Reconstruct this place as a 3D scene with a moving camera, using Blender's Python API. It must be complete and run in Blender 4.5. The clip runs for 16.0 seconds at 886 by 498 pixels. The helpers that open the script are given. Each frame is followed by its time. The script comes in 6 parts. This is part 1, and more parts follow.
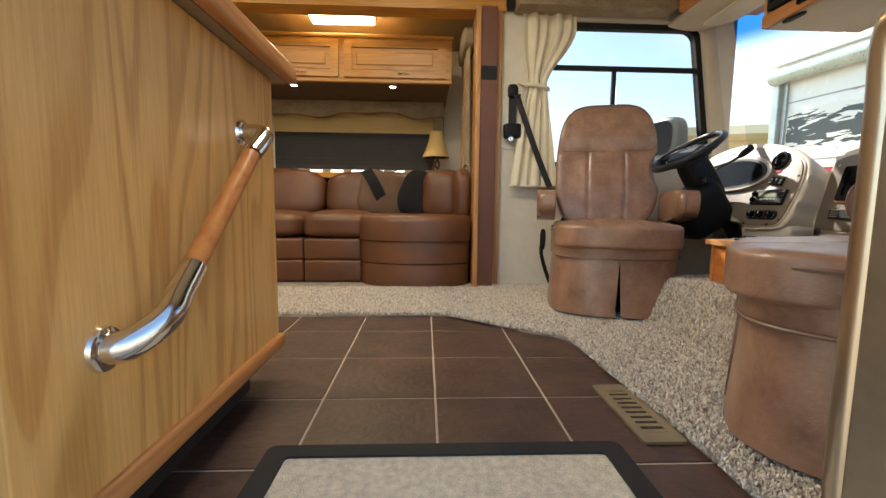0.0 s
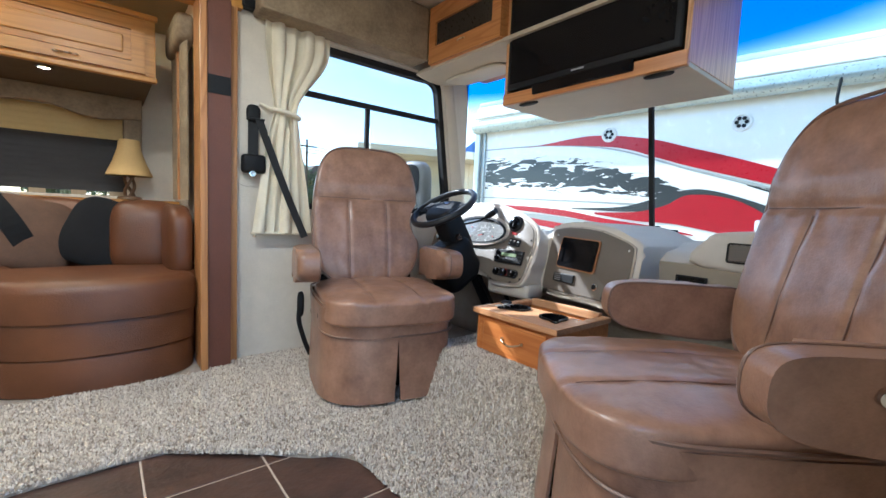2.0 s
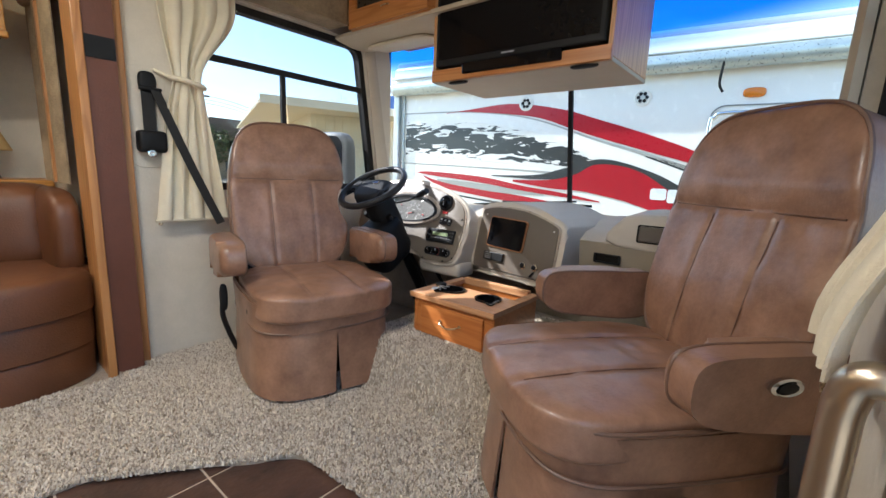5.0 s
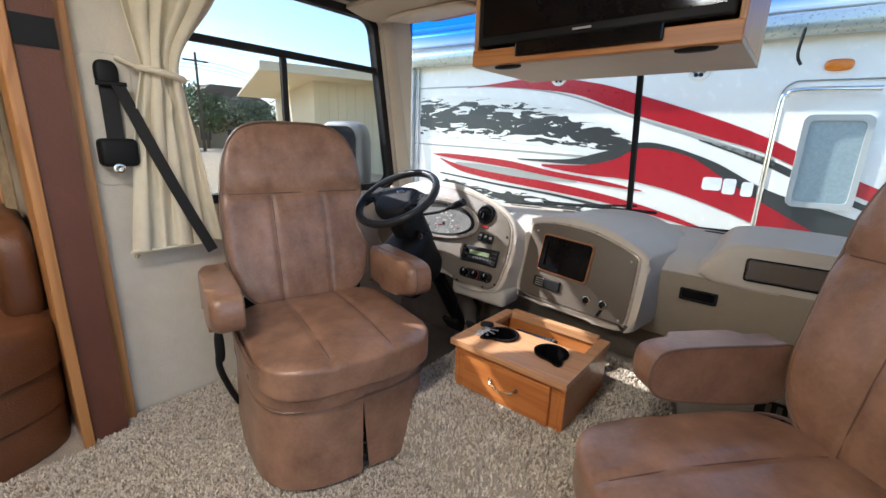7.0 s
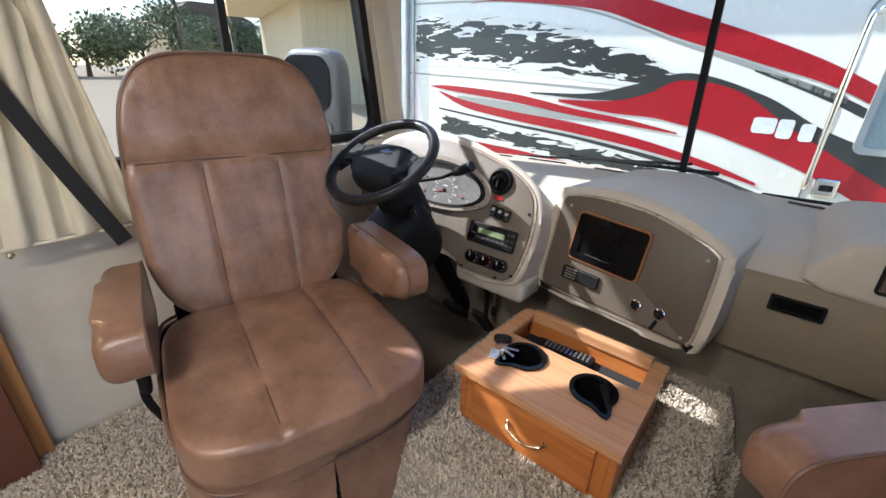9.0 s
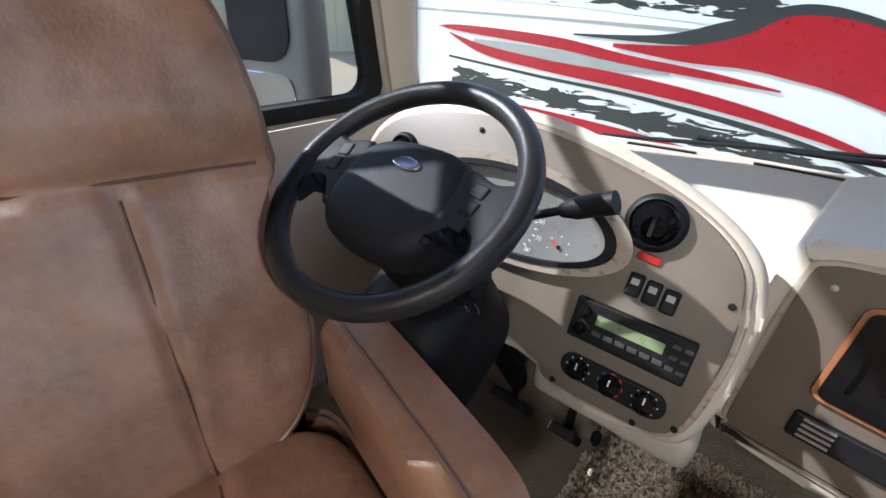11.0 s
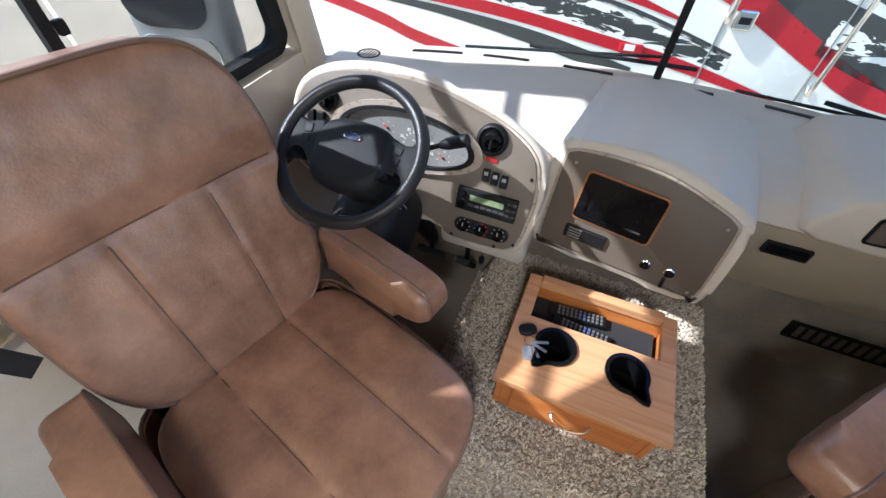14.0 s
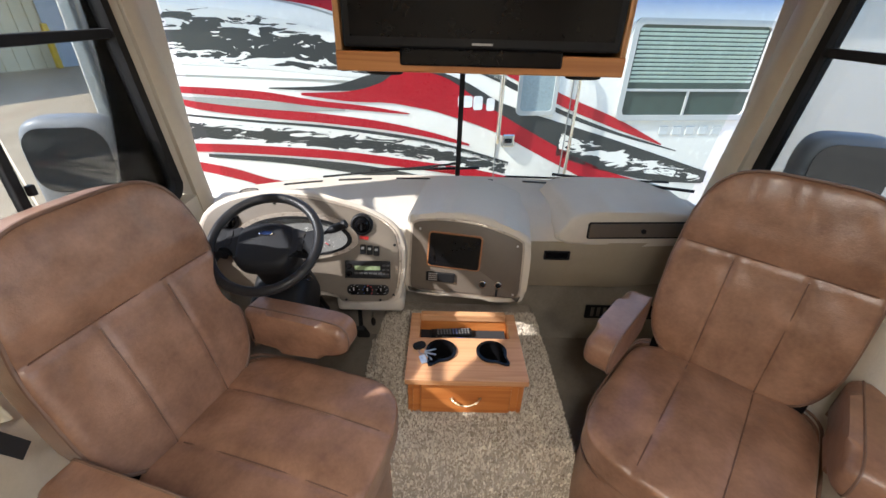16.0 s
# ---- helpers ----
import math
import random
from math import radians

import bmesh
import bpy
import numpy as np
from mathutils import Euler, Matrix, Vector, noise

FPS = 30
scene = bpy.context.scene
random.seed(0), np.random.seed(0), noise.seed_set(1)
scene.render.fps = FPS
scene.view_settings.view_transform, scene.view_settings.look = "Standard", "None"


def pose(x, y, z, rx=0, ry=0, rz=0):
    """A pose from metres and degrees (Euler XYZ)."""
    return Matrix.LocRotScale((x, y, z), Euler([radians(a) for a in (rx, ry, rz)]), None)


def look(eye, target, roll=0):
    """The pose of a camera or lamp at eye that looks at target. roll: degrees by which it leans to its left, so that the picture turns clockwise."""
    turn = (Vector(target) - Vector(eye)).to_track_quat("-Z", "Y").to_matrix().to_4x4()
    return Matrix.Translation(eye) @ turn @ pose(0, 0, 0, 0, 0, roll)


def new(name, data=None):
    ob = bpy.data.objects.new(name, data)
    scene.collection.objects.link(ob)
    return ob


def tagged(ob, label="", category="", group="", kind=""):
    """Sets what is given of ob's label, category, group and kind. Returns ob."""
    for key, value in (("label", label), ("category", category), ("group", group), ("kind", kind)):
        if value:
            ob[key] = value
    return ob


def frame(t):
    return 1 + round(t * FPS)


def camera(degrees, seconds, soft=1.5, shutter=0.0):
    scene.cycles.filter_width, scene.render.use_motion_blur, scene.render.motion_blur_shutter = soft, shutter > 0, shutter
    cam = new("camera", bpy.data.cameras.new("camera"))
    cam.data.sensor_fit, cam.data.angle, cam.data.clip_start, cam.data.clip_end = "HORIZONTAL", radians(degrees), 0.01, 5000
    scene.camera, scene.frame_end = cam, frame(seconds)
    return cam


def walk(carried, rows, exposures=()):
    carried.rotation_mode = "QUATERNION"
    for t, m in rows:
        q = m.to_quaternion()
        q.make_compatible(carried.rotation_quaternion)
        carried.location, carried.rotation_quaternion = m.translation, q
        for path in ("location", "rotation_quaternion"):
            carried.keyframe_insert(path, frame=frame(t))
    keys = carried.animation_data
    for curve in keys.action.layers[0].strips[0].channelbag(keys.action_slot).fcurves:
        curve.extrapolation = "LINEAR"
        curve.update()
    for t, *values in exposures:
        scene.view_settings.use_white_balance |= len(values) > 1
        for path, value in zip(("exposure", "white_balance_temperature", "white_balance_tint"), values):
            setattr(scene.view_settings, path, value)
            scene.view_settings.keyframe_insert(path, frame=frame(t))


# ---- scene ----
cam = camera(93.2, 16.0)
PATH = [
    (0, (0.066, -0.067, 0.528), (0.151, 1.921, 0.319), 0.6),
    (0.5, (0.066, 0.115, 0.704), (0.272, 2.093, 0.49), 1.0),
    (1, (0.074, 0.225, 0.762), (0.616, 2.141, 0.574), 1.6),
    (1.5, (0.042, 0.307, 0.774), (0.995, 2.056, 0.596), 2.3),
    (2, (0.021, 0.376, 0.794), (1.281, 1.919, 0.622), 2.6),
    (2.5, (-0.018, 0.432, 0.865), (1.413, 1.813, 0.654), 2.6),
    (3, (-0.031, 0.429, 0.902), (1.481, 1.709, 0.626), 2.4),
    (3.5, (-0.041, 0.431, 0.907), (1.487, 1.678, 0.573), 2.4),
    (6, (0.016, 0.51, 0.921), (1.541, 1.747, 0.537), 2.2),
    (6.5, (0.133, 0.711, 1.025), (1.641, 1.943, 0.569), 2.1),
    (7, (0.204, 0.842, 1.07), (1.693, 2.076, 0.562), 2.0),
    (7.5, (0.233, 0.901, 1.104), (1.706, 2.135, 0.547), 2.0),
    (8, (0.295, 0.971, 1.123), (1.755, 2.185, 0.494), 2.0),
    (10.5, (0.998, 1.577, 1.043), (2.359, 2.656, 0.052), 2.2),
    (11, (1.086, 1.771, 1.025), (2.451, 2.837, 0.025), 2.3),
    (11.5, (1.159, 1.91, 1.021), (2.53, 2.955, 0.006), 2.4),
    (12, (1.131, 1.942, 1.09), (2.498, 2.964, 0.047), 2.1),
    (12.5, (1.021, 1.906, 1.202), (2.371, 2.874, 0.088), 1.7),
    (13, (0.938, 1.881, 1.297), (2.204, 2.676, -0.032), 1.3),
    (13.5, (0.854, 1.794, 1.367), (2.072, 2.42, -0.091), 1.5),
    (14, (0.765, 1.634, 1.398), (2.02, 2.112, -0.084), 2.4),
    (14.5, (0.656, 1.572, 1.42), (2.04, 1.924, 0.02), 2.6),
    (15, (0.544, 1.604, 1.439), (2.061, 1.822, 0.154), 2.1),
    (15.5, (0.386, 1.616, 1.46), (2.018, 1.7, 0.308), 2.0),
    (16, (0.236, 1.562, 1.507), (1.972, 1.543, 0.514), 1.6),
]
walk(cam, [(t, look(eye, target, roll)) for t, eye, target, roll in PATH],
     [(0.0, 1.82, 6800, 9), (0.45, 2.10, 5950, 9), (1.0, 2.22, 4650, 7), (2.0, 2.14, 5250, 8), (3.5, 1.90, 5800, 10), (6.0, 1.84, 5800, 12), (8.0, 1.76, 5900, 13), (10.5, 1.80, 5600, 12), (12.0, 1.72, 5700, 12), (12.6, 1.44, 5500, 13), (13.0, 1.52, 5300, 12), (13.5, 1.78, 5450, 12), (14.4, 1.98, 5450, 12), (16.0, 1.78, 6000, 13)])

# ---- world, sun, exposure ----
SUN_DIR = Vector((-0.28, 0.72, 0.645)).normalized()
world = bpy.data.worlds.new("sky")
scene.world = world
world.use_nodes = True
wn, wl = world.node_tree.nodes, world.node_tree.links
sky = wn.new("ShaderNodeTexSky")
sky.sky_type = "NISHITA"
sky.sun_disc = False
sky.dust_density, sky.ozone_density = 0.5, 1.4
sky.sun_elevation = math.asin(SUN_DIR.z)
sky.sun_rotation = math.atan2(SUN_DIR.x, SUN_DIR.y)
tc, cn, cm, cx = wn.new("ShaderNodeTexCoord"), wn.new("ShaderNodeTexNoise"), wn.new("ShaderNodeMapRange"), wn.new("ShaderNodeMix")
mp = wn.new("ShaderNodeMapping")
mp.inputs["Scale"].default_value = (1.0, 1.0, 3.2)
cn.inputs["Scale"].default_value, cn.inputs["Detail"].default_value = 3.4, 7
cm.inputs["From Min"].default_value, cm.inputs["From Max"].default_value, cm.inputs["To Max"].default_value = 0.56, 0.78, 0.4
cx.data_type = "RGBA"
cx.inputs[7].default_value = (5.5, 5.5, 5.7, 1)
wl.new(tc.outputs["Generated"], mp.inputs[0]), wl.new(mp.outputs[0], cn.inputs[0]), wl.new(cn.outputs[0], cm.inputs[0]), wl.new(cm.outputs[0], cx.inputs[0])
wl.new(sky.outputs[0], cx.inputs[6]), wl.new(cx.outputs[2], wn["Background"].inputs[0])
wn["Background"].inputs[1].default_value = 0.14
sun = new("sun", bpy.data.lights.new("sun", "SUN"))
sun.data.energy, sun.data.angle, sun.data.color = 2.5, radians(0.9), (1.0, 0.95, 0.86)
sun.matrix_world = look(SUN_DIR * 20, (0, 0, 0))

# ---- materials ----
MATS = {}


def mat(name, color, rough=0.6, vary=0.15, scale=8.0, bump=0.0, bscale=60.0, metal=0.0, second=None, coat=0.0, rvary=0.1, stretch=None, speck=0.5):
    """A surface with colour change at two scales, gloss change and fine relief, in object space."""
    if name in MATS:
        return MATS[name]
    m = bpy.data.materials.new(name)
    m.use_nodes = True
    n, l = m.node_tree.nodes, m.node_tree.links
    b = n["Principled BSDF"]
    b.inputs["Metallic"].default_value = metal
    b.inputs["Coat Weight"].default_value = coat
    co = n.new("ShaderNodeTexCoord")
    src = co.outputs["Object"]
    if stretch:
        mp = n.new("ShaderNodeMapping")
        mp.inputs["Scale"].default_value = stretch
        l.new(src, mp.inputs[0])
        src = mp.outputs[0]
    n1 = n.new("ShaderNodeTexNoise")
    n1.inputs["Scale"].default_value, n1.inputs["Detail"].default_value, n1.inputs["Roughness"].default_value = scale, 5, 0.6
    n2 = n.new("ShaderNodeTexNoise")
    n2.inputs["Scale"].default_value, n2.inputs["Detail"].default_value = scale * 7.3, 4
    l.new(src, n1.inputs[0]), l.new(src, n2.inputs[0])
    add = n.new("ShaderNodeMath")
    add.operation = "MULTIPLY_ADD"
    l.new(n2.outputs[0], add.inputs[0])
    add.inputs[1].default_value = speck
    l.new(n1.outputs[0], add.inputs[2])
    ramp = n.new("ShaderNodeMapRange")
    ramp.inputs["From Min"].default_value, ramp.inputs["From Max"].default_value = 0.25 + 0.5 * speck, 0.75 + 0.5 * speck
    l.new(add.outputs[0], ramp.inputs[0])
    mix = n.new("ShaderNodeMix")
    mix.data_type = "RGBA"
    c2 = second or tuple(min(1, c * (1 + vary)) for c in color)
    c1 = color if second else tuple(c * (1 - vary) for c in color)
    mix.inputs[6].default_value, mix.inputs[7].default_value = (*c1, 1), (*c2, 1)
    l.new(ramp.outputs[0], mix.inputs[0]), l.new(mix.outputs[2], b.inputs["Base Color"])
    rr = n.new("ShaderNodeMapRange")
    rr.inputs["To Min"].default_value, rr.inputs["To Max"].default_value = max(0.02, rough - rvary), min(1, rough + rvary)
    l.new(n2.outputs[0], rr.inputs[0]), l.new(rr.outputs[0], b.inputs["Roughness"])
    if bump:
        n3 = n.new("ShaderNodeTexNoise")
        n3.inputs["Scale"].default_value, n3.inputs["Detail"].default_value = bscale, 6
        l.new(src, n3.inputs[0])
        bp = n.new("ShaderNodeBump")
        bp.inputs["Strength"].default_value, bp.inputs["Distance"].default_value = bump, 0.01
        l.new(n3.outputs[0], bp.inputs["Height"]), l.new(bp.outputs[0], b.inputs["Normal"])
    MATS[name] = m
    return m


def wood(name, dark, light, axis="Z", rough=0.38, ring=9.0, fine=90.0, long=0.07, bend=0.3, years=12):
    """Oak: long grain along one axis, with cathedral figure and pores."""
    if name in MATS:
        return MATS[name]
    m = bpy.data.materials.new(name)
    m.use_nodes = True
    n, l = m.node_tree.nodes, m.node_tree.links
    b = n["Principled BSDF"]
    co, mp = n.new("ShaderNodeTexCoord"), n.new("ShaderNodeMapping")
    k = {"X": (long, 1, 1), "Y": (1, long, 1), "Z": (1, 1, long)}[axis]
    mp.inputs["Scale"].default_value = k
    l.new(co.outputs["Object"], mp.inputs[0])
    n1, n2 = n.new("ShaderNodeTexNoise"), n.new("ShaderNodeTexNoise")
    n1.inputs["Scale"].default_value, n1.inputs["Detail"].default_value, n1.inputs["Distortion"].default_value = ring, 1.2, bend
    n2.inputs["Scale"].default_value, n2.inputs["Detail"].default_value = fine, 5
    n2.inputs["Roughness"].default_value = 0.65
    fm = n.new("ShaderNodeMapping")
    fm.inputs["Scale"].default_value = tuple(0.3 if q != 1 else 1 for q in k)
    l.new(mp.outputs[0], n1.inputs[0]), l.new(mp.outputs[0], fm.inputs[0]), l.new(fm.outputs[0], n2.inputs[0])
    # growth rings: each year fades from pale to dark and breaks off sharply
    mu, fr = n.new("ShaderNodeMath"), n.new("ShaderNodeMath")
    mu.operation, fr.operation = "MULTIPLY", "FRACT"
    mu.inputs[1].default_value = years
    l.new(n1.outputs[0], mu.inputs[0]), l.new(mu.outputs[0], fr.inputs[0])
    sq = n.new("ShaderNodeFloatCurve")
    cv = sq.mapping.curves[0]
    cv.points[0].location, cv.points[1].location = (0.0, 0.45), (1.0, 0.45)
    cv.points.new(0.18, 0.85), cv.points.new(0.55, 0.75), cv.points.new(0.88, 0.22)
    sq.mapping.update()
    l.new(fr.outputs[0], sq.inputs["Value"])
    ad = n.new("ShaderNodeMath")
    ad.operation = "MULTIPLY_ADD"
    l.new(n2.outputs[0], ad.inputs[0])
    ad.inputs[1].default_value = 1.5
    l.new(sq.outputs[0], ad.inputs[2])
    rp = n.new("ShaderNodeMapRange")
    rp.inputs["From Min"].default_value, rp.inputs["From Max"].default_value = 0.80, 1.85
    l.new(ad.outputs[0], rp.inputs[0])
    mix = n.new("ShaderNodeMix")
    mix.data_type = "RGBA"
    mix.inputs[6].default_value, mix.inputs[7].default_value = (*dark, 1), (*light, 1)
    l.new(rp.outputs[0], mix.inputs[0]), l.new(mix.outputs[2], b.inputs["Base Color"])
    b.inputs["Roughness"].default_value = rough
    bp = n.new("ShaderNodeBump")
    bp.inputs["Strength"].default_value, bp.inputs["Distance"].default_value = 0.12, 0.004
    l.new(n2.outputs[0], bp.inputs["Height"]), l.new(bp.outputs[0], b.inputs["Normal"])
    MATS[name] = m
    return m


def glass(name, tint=(1, 1, 1), rough=0.0):
    if name in MATS:
        return MATS[name]
    m = bpy.data.materials.new(name)
    m.use_nodes = True
    n, l = m.node_tree.nodes, m.node_tree.links
    n.remove(n["Principled BSDF"])
    tr, gl, mx, fr = n.new("ShaderNodeBsdfTransparent"), n.new("ShaderNodeBsdfGlossy"), n.new("ShaderNodeMixShader"), n.new("ShaderNodeFresnel")
    tr.inputs[0].default_value = (*tint, 1)
    gl.inputs["Roughness"].default_value = 0.02
    fr.inputs[0].default_value = 1.25
    l.new(fr.outputs[0], mx.inputs[0]), l.new(tr.outputs[0], mx.inputs[1]), l.new(gl.outputs[0], mx.inputs[2])
    l.new(mx.outputs[0], n["Material Output"].inputs[0])
    MATS[name] = m
    return m


WINDSHIELD = glass("windshield_glass", (0.80, 0.86, 0.82))
# the windshield's blue shade band along its top
_n, _l = WINDSHIELD.node_tree.nodes, WINDSHIELD.node_tree.links
_tc, _sx, _rp, _mx = _n.new("ShaderNodeTexCoord"), _n.new("ShaderNodeSeparateXYZ"), _n.new("ShaderNodeMapRange"), _n.new("ShaderNodeMix")
_rp.interpolation_type = "SMOOTHSTEP"
_rp.inputs["From Min"].default_value, _rp.inputs["From Max"].default_value = 1.47, 1.63
_mx.data_type = "RGBA"
_mx.inputs[6].default_value, _mx.inputs[7].default_value = (0.80, 0.86, 0.82, 1), (0.03, 0.20, 0.62, 1)
_l.new(_tc.outputs["Object"], _sx.inputs[0]), _l.new(_sx.outputs[2], _rp.inputs[0]), _l.new(_rp.outputs[0], _mx.inputs[0])
_l.new(_mx.outputs[2], [q for q in _n if q.type == "BSDF_TRANSPARENT"][0].inputs[0])


def lit(name, color, strength):
    m = mat(name, color, 0.5)
    b = m.node_tree.nodes["Principled BSDF"]
    b.inputs["Emission Color"].default_value = (*color, 1)
    b.inputs["Emission Strength"].default_value = strength
    return m


LEATHER = mat("seat_leather", (0.185, 0.096, 0.059), 0.34, bump=0.12, bscale=190, second=(0.370, 0.206, 0.132), scale=11.0, rvary=0.05, speck=0.30)
SOFA = mat("sofa_leather", (0.080, 0.029, 0.012), 0.42, bump=0.2, bscale=160, second=(0.155, 0.058, 0.022), scale=4, speck=0.1, rvary=0.03)
SEAM = mat("seam_thread", (0.135, 0.070, 0.044), 0.4)
PIPING = mat("piping_leather", (0.17, 0.10, 0.07), 0.45)
# carpet base is darkened to paint the shade in gaps between tufts
CARPET = mat("carpet", (0.34, 0.285, 0.22), 0.95, bump=0.9, bscale=230, second=(0.52, 0.45, 0.37), scale=14)
CARPET_DARK = mat("footwell_carpet", (0.27, 0.235, 0.19), 0.95, bump=0.7, bscale=260, scale=9)
OAK = wood("oak", (0.40, 0.185, 0.060), (0.60, 0.32, 0.125), "Z")
OAK_X = wood("oak_along_x", (0.39, 0.172, 0.028), (0.54, 0.265, 0.052), "X")
OAK_Y = wood("oak_along_y", (0.43, 0.165, 0.045), (0.56, 0.245, 0.078), "Y")
OAK_RED = wood("console_oak", (0.44, 0.140, 0.032), (0.57, 0.215, 0.058), "Y", 0.3)
OAK_TRIM = wood("trim_oak", (0.34, 0.145, 0.045), (0.50, 0.24, 0.085), "Z")
SLATE = mat("slate_tile", (0.026, 0.015, 0.012), 0.45, bump=0.3, bscale=40, second=(0.105, 0.052, 0.035), scale=6, speck=0.3)
GROUT = mat("grout", (0.42, 0.34, 0.27), 0.9, scale=30)
WALLPAPER = mat("wallpaper", (0.66, 0.60, 0.50), 0.75, 0.05, 14, bump=0.15, bscale=120)
CEILING = mat("ceiling_vinyl", (0.70, 0.62, 0.48), 0.8, 0.05, 10, bump=0.1, bscale=150)
CREAM = mat("cream_dash_plastic", (0.57, 0.512, 0.43), 0.5, 0.04, 6, bump=0.12, bscale=420)
BEIGE = mat("beige_vinyl", (0.50, 0.42, 0.31), 0.6, 0.06, 6, bump=0.12, bscale=300)
PILLAR = mat("pillar_vinyl", (0.58, 0.50, 0.38), 0.6, 0.05, 6, bump=0.12, bscale=300)
TAUPE = mat("taupe_panel", (0.115, 0.092, 0.072), 0.42, 0.06, 9, bump=0.1, bscale=500)
TAUPE_LIGHT = mat("taupe_dash_panel", (0.155, 0.128, 0.10), 0.42, 0.06, 9, bump=0.1, bscale=500)
BLACK = mat("black_plastic", (0.010, 0.010, 0.011), 0.5, 0.2, 20, bump=0.08, bscale=400)
GLOSSBLACK = mat("gloss_black", (0.006, 0.006, 0.007), 0.08, 0.1, rvary=0.02)
RUBBER = mat("black_rubber", (0.02, 0.02, 0.021), 0.7, 0.2, 20)
WEBBING = mat("belt_webbing", (0.015, 0.015, 0.016), 0.7, 0.2, 60, bump=0.3, bscale=500)
CHROME = mat("chrome", (0.75, 0.74, 0.72), 0.12, 0.03, metal=1.0, rvary=0.05)
BRASS = mat("brushed_champagne_metal", (0.60, 0.50, 0.36), 0.28, 0.05, metal=1.0)
CURTAIN = mat("cream_curtain", (0.72, 0.65, 0.50), 0.85, 0.05, 20, bump=0.3, bscale=300)
VALANCE = mat("valance_fabric", (0.20, 0.145, 0.09), 0.85, bump=0.4, bscale=120, second=(0.36, 0.275, 0.175), scale=9)

# leather is mottled softly and has a broad sheen
LEATHER.node_tree.nodes["Principled BSDF"].inputs["Coat Weight"].default_value = 0.35
LEATHER.node_tree.nodes["Principled BSDF"].inputs["Coat Roughness"].default_value = 0.27
for _m in (LEATHER, SOFA):
    for _q in [q for q in _m.node_tree.nodes if q.type == "TEX_NOISE"][:2]:
        _q.inputs["Detail"].default_value, _q.inputs["Roughness"].default_value = 4.0, 0.52

# each tile takes its own patch of the slate pattern
_n, _l = SLATE.node_tree.nodes, SLATE.node_tree.links
_oi, _mp, _cx = _n.new("ShaderNodeObjectInfo"), _n.new("ShaderNodeVectorMath"), _n.new("ShaderNodeCombineXYZ")
_k = _n.new("ShaderNodeMath")
_k.operation = "MULTIPLY"
_k.inputs[1].default_value = 37.0
_l.new(_oi.outputs["Random"], _k.inputs[0]), _l.new(_k.outputs[0], _cx.inputs[0]), _l.new(_k.outputs[0], _cx.inputs[1])
_tc = [q for q in _n if q.type == "TEX_COORD"][0]
_l.new(_tc.outputs["Object"], _mp.inputs[0]), _l.new(_cx.outputs[0], _mp.inputs[1])
for _q in [q for q in _n if q.type == "TEX_NOISE"]:
    _l.new(_mp.outputs[0], _q.inputs[0])

for _m in (BLACK, GLOSSBLACK, RUBBER):
    _m.node_tree.nodes["Principled BSDF"].inputs["Specular IOR Level"].default_value = 0.22

# ---- building tools ----
def part(name, bm, material, parent=None, label="", smooth=False, at=None):
    me = bpy.data.meshes.new(name)
    bmesh.ops.recalc_face_normals(bm, faces=bm.faces)
    bm.to_mesh(me)
    bm.free()
    me.materials.append(material)
    if smooth:
        for p in me.polygons:
            p.use_smooth = True
        me.set_sharp_from_angle(angle=radians(42))
    ob = new(name, me)
    if at is not None:
        ob.matrix_basis = at
    if parent is not None:
        ob.parent = parent
    if label:
        ob["label"] = label
    return ob


def thing(name, label, category, m=None, group="", kind=""):
    ob = new(name)
    ob.empty_display_size = 0.05
    if m is not None:
        ob.matrix_basis = m
    return tagged(ob, label, category, group, kind)


def box(x0, x1, y0, y1, z0, z1, r=0.0, seg=2, bm=None, m=None):
    """A box between the given planes, its edges rounded by r."""
    b = bmesh.new()
    bmesh.ops.create_cube(b, size=1)
    for v in b.verts:
        v.co = Vector((x0 + (v.co.x + 0.5) * (x1 - x0), y0 + (v.co.y + 0.5) * (y1 - y0), z0 + (v.co.z + 0.5) * (z1 - z0)))
    if r:
        bmesh.ops.bevel(b, geom=b.edges[:], offset=r, segments=seg, profile=0.5, affect="EDGES")
    if m is not None:
        b.transform(m)
    if bm is not None:
        join(bm, b)
        return bm
    return b


def join(bm, other):
    me = bpy.data.meshes.new("tmp")
    other.to_mesh(me)
    other.free()
    bm.from_mesh(me)
    bpy.data.meshes.remove(me)
    return bm


def soft_box(w, d, h, e=4.0, n=14, crown=0.0, flat=None):
    """A cushion: a superellipsoid box, w by d by h about its centre, its top raised by crown in the middle."""
    b = bmesh.new()
    bmesh.ops.create_cube(b, size=2)
    bmesh.ops.subdivide_edges(b, edges=b.edges[:], cuts=n, use_grid_fill=True)
    for v in b.verts:
        p = v.co
        if flat == "y":
            k = ((abs(p.x) ** e + abs(p.z) ** e) ** (10 / e) + abs(p.y) ** 10) ** -0.1
        elif flat == "z":
            k = ((abs(p.x) ** e + abs(p.y) ** e) ** (10 / e) + abs(p.z) ** 10) ** -0.1
        else:
            k = (abs(p.x) ** e + abs(p.y) ** e + abs(p.z) ** e) ** (-1 / e)
        q = p * k
        up = crown * max(0, 1 - q.x * q.x) * max(0, 1 - q.y * q.y) * (1 if q.z > 0 else 0)
        v.co = Vector((q.x * w / 2, q.y * d / 2, q.z * h / 2 + up * max(0, q.z)))
    return b


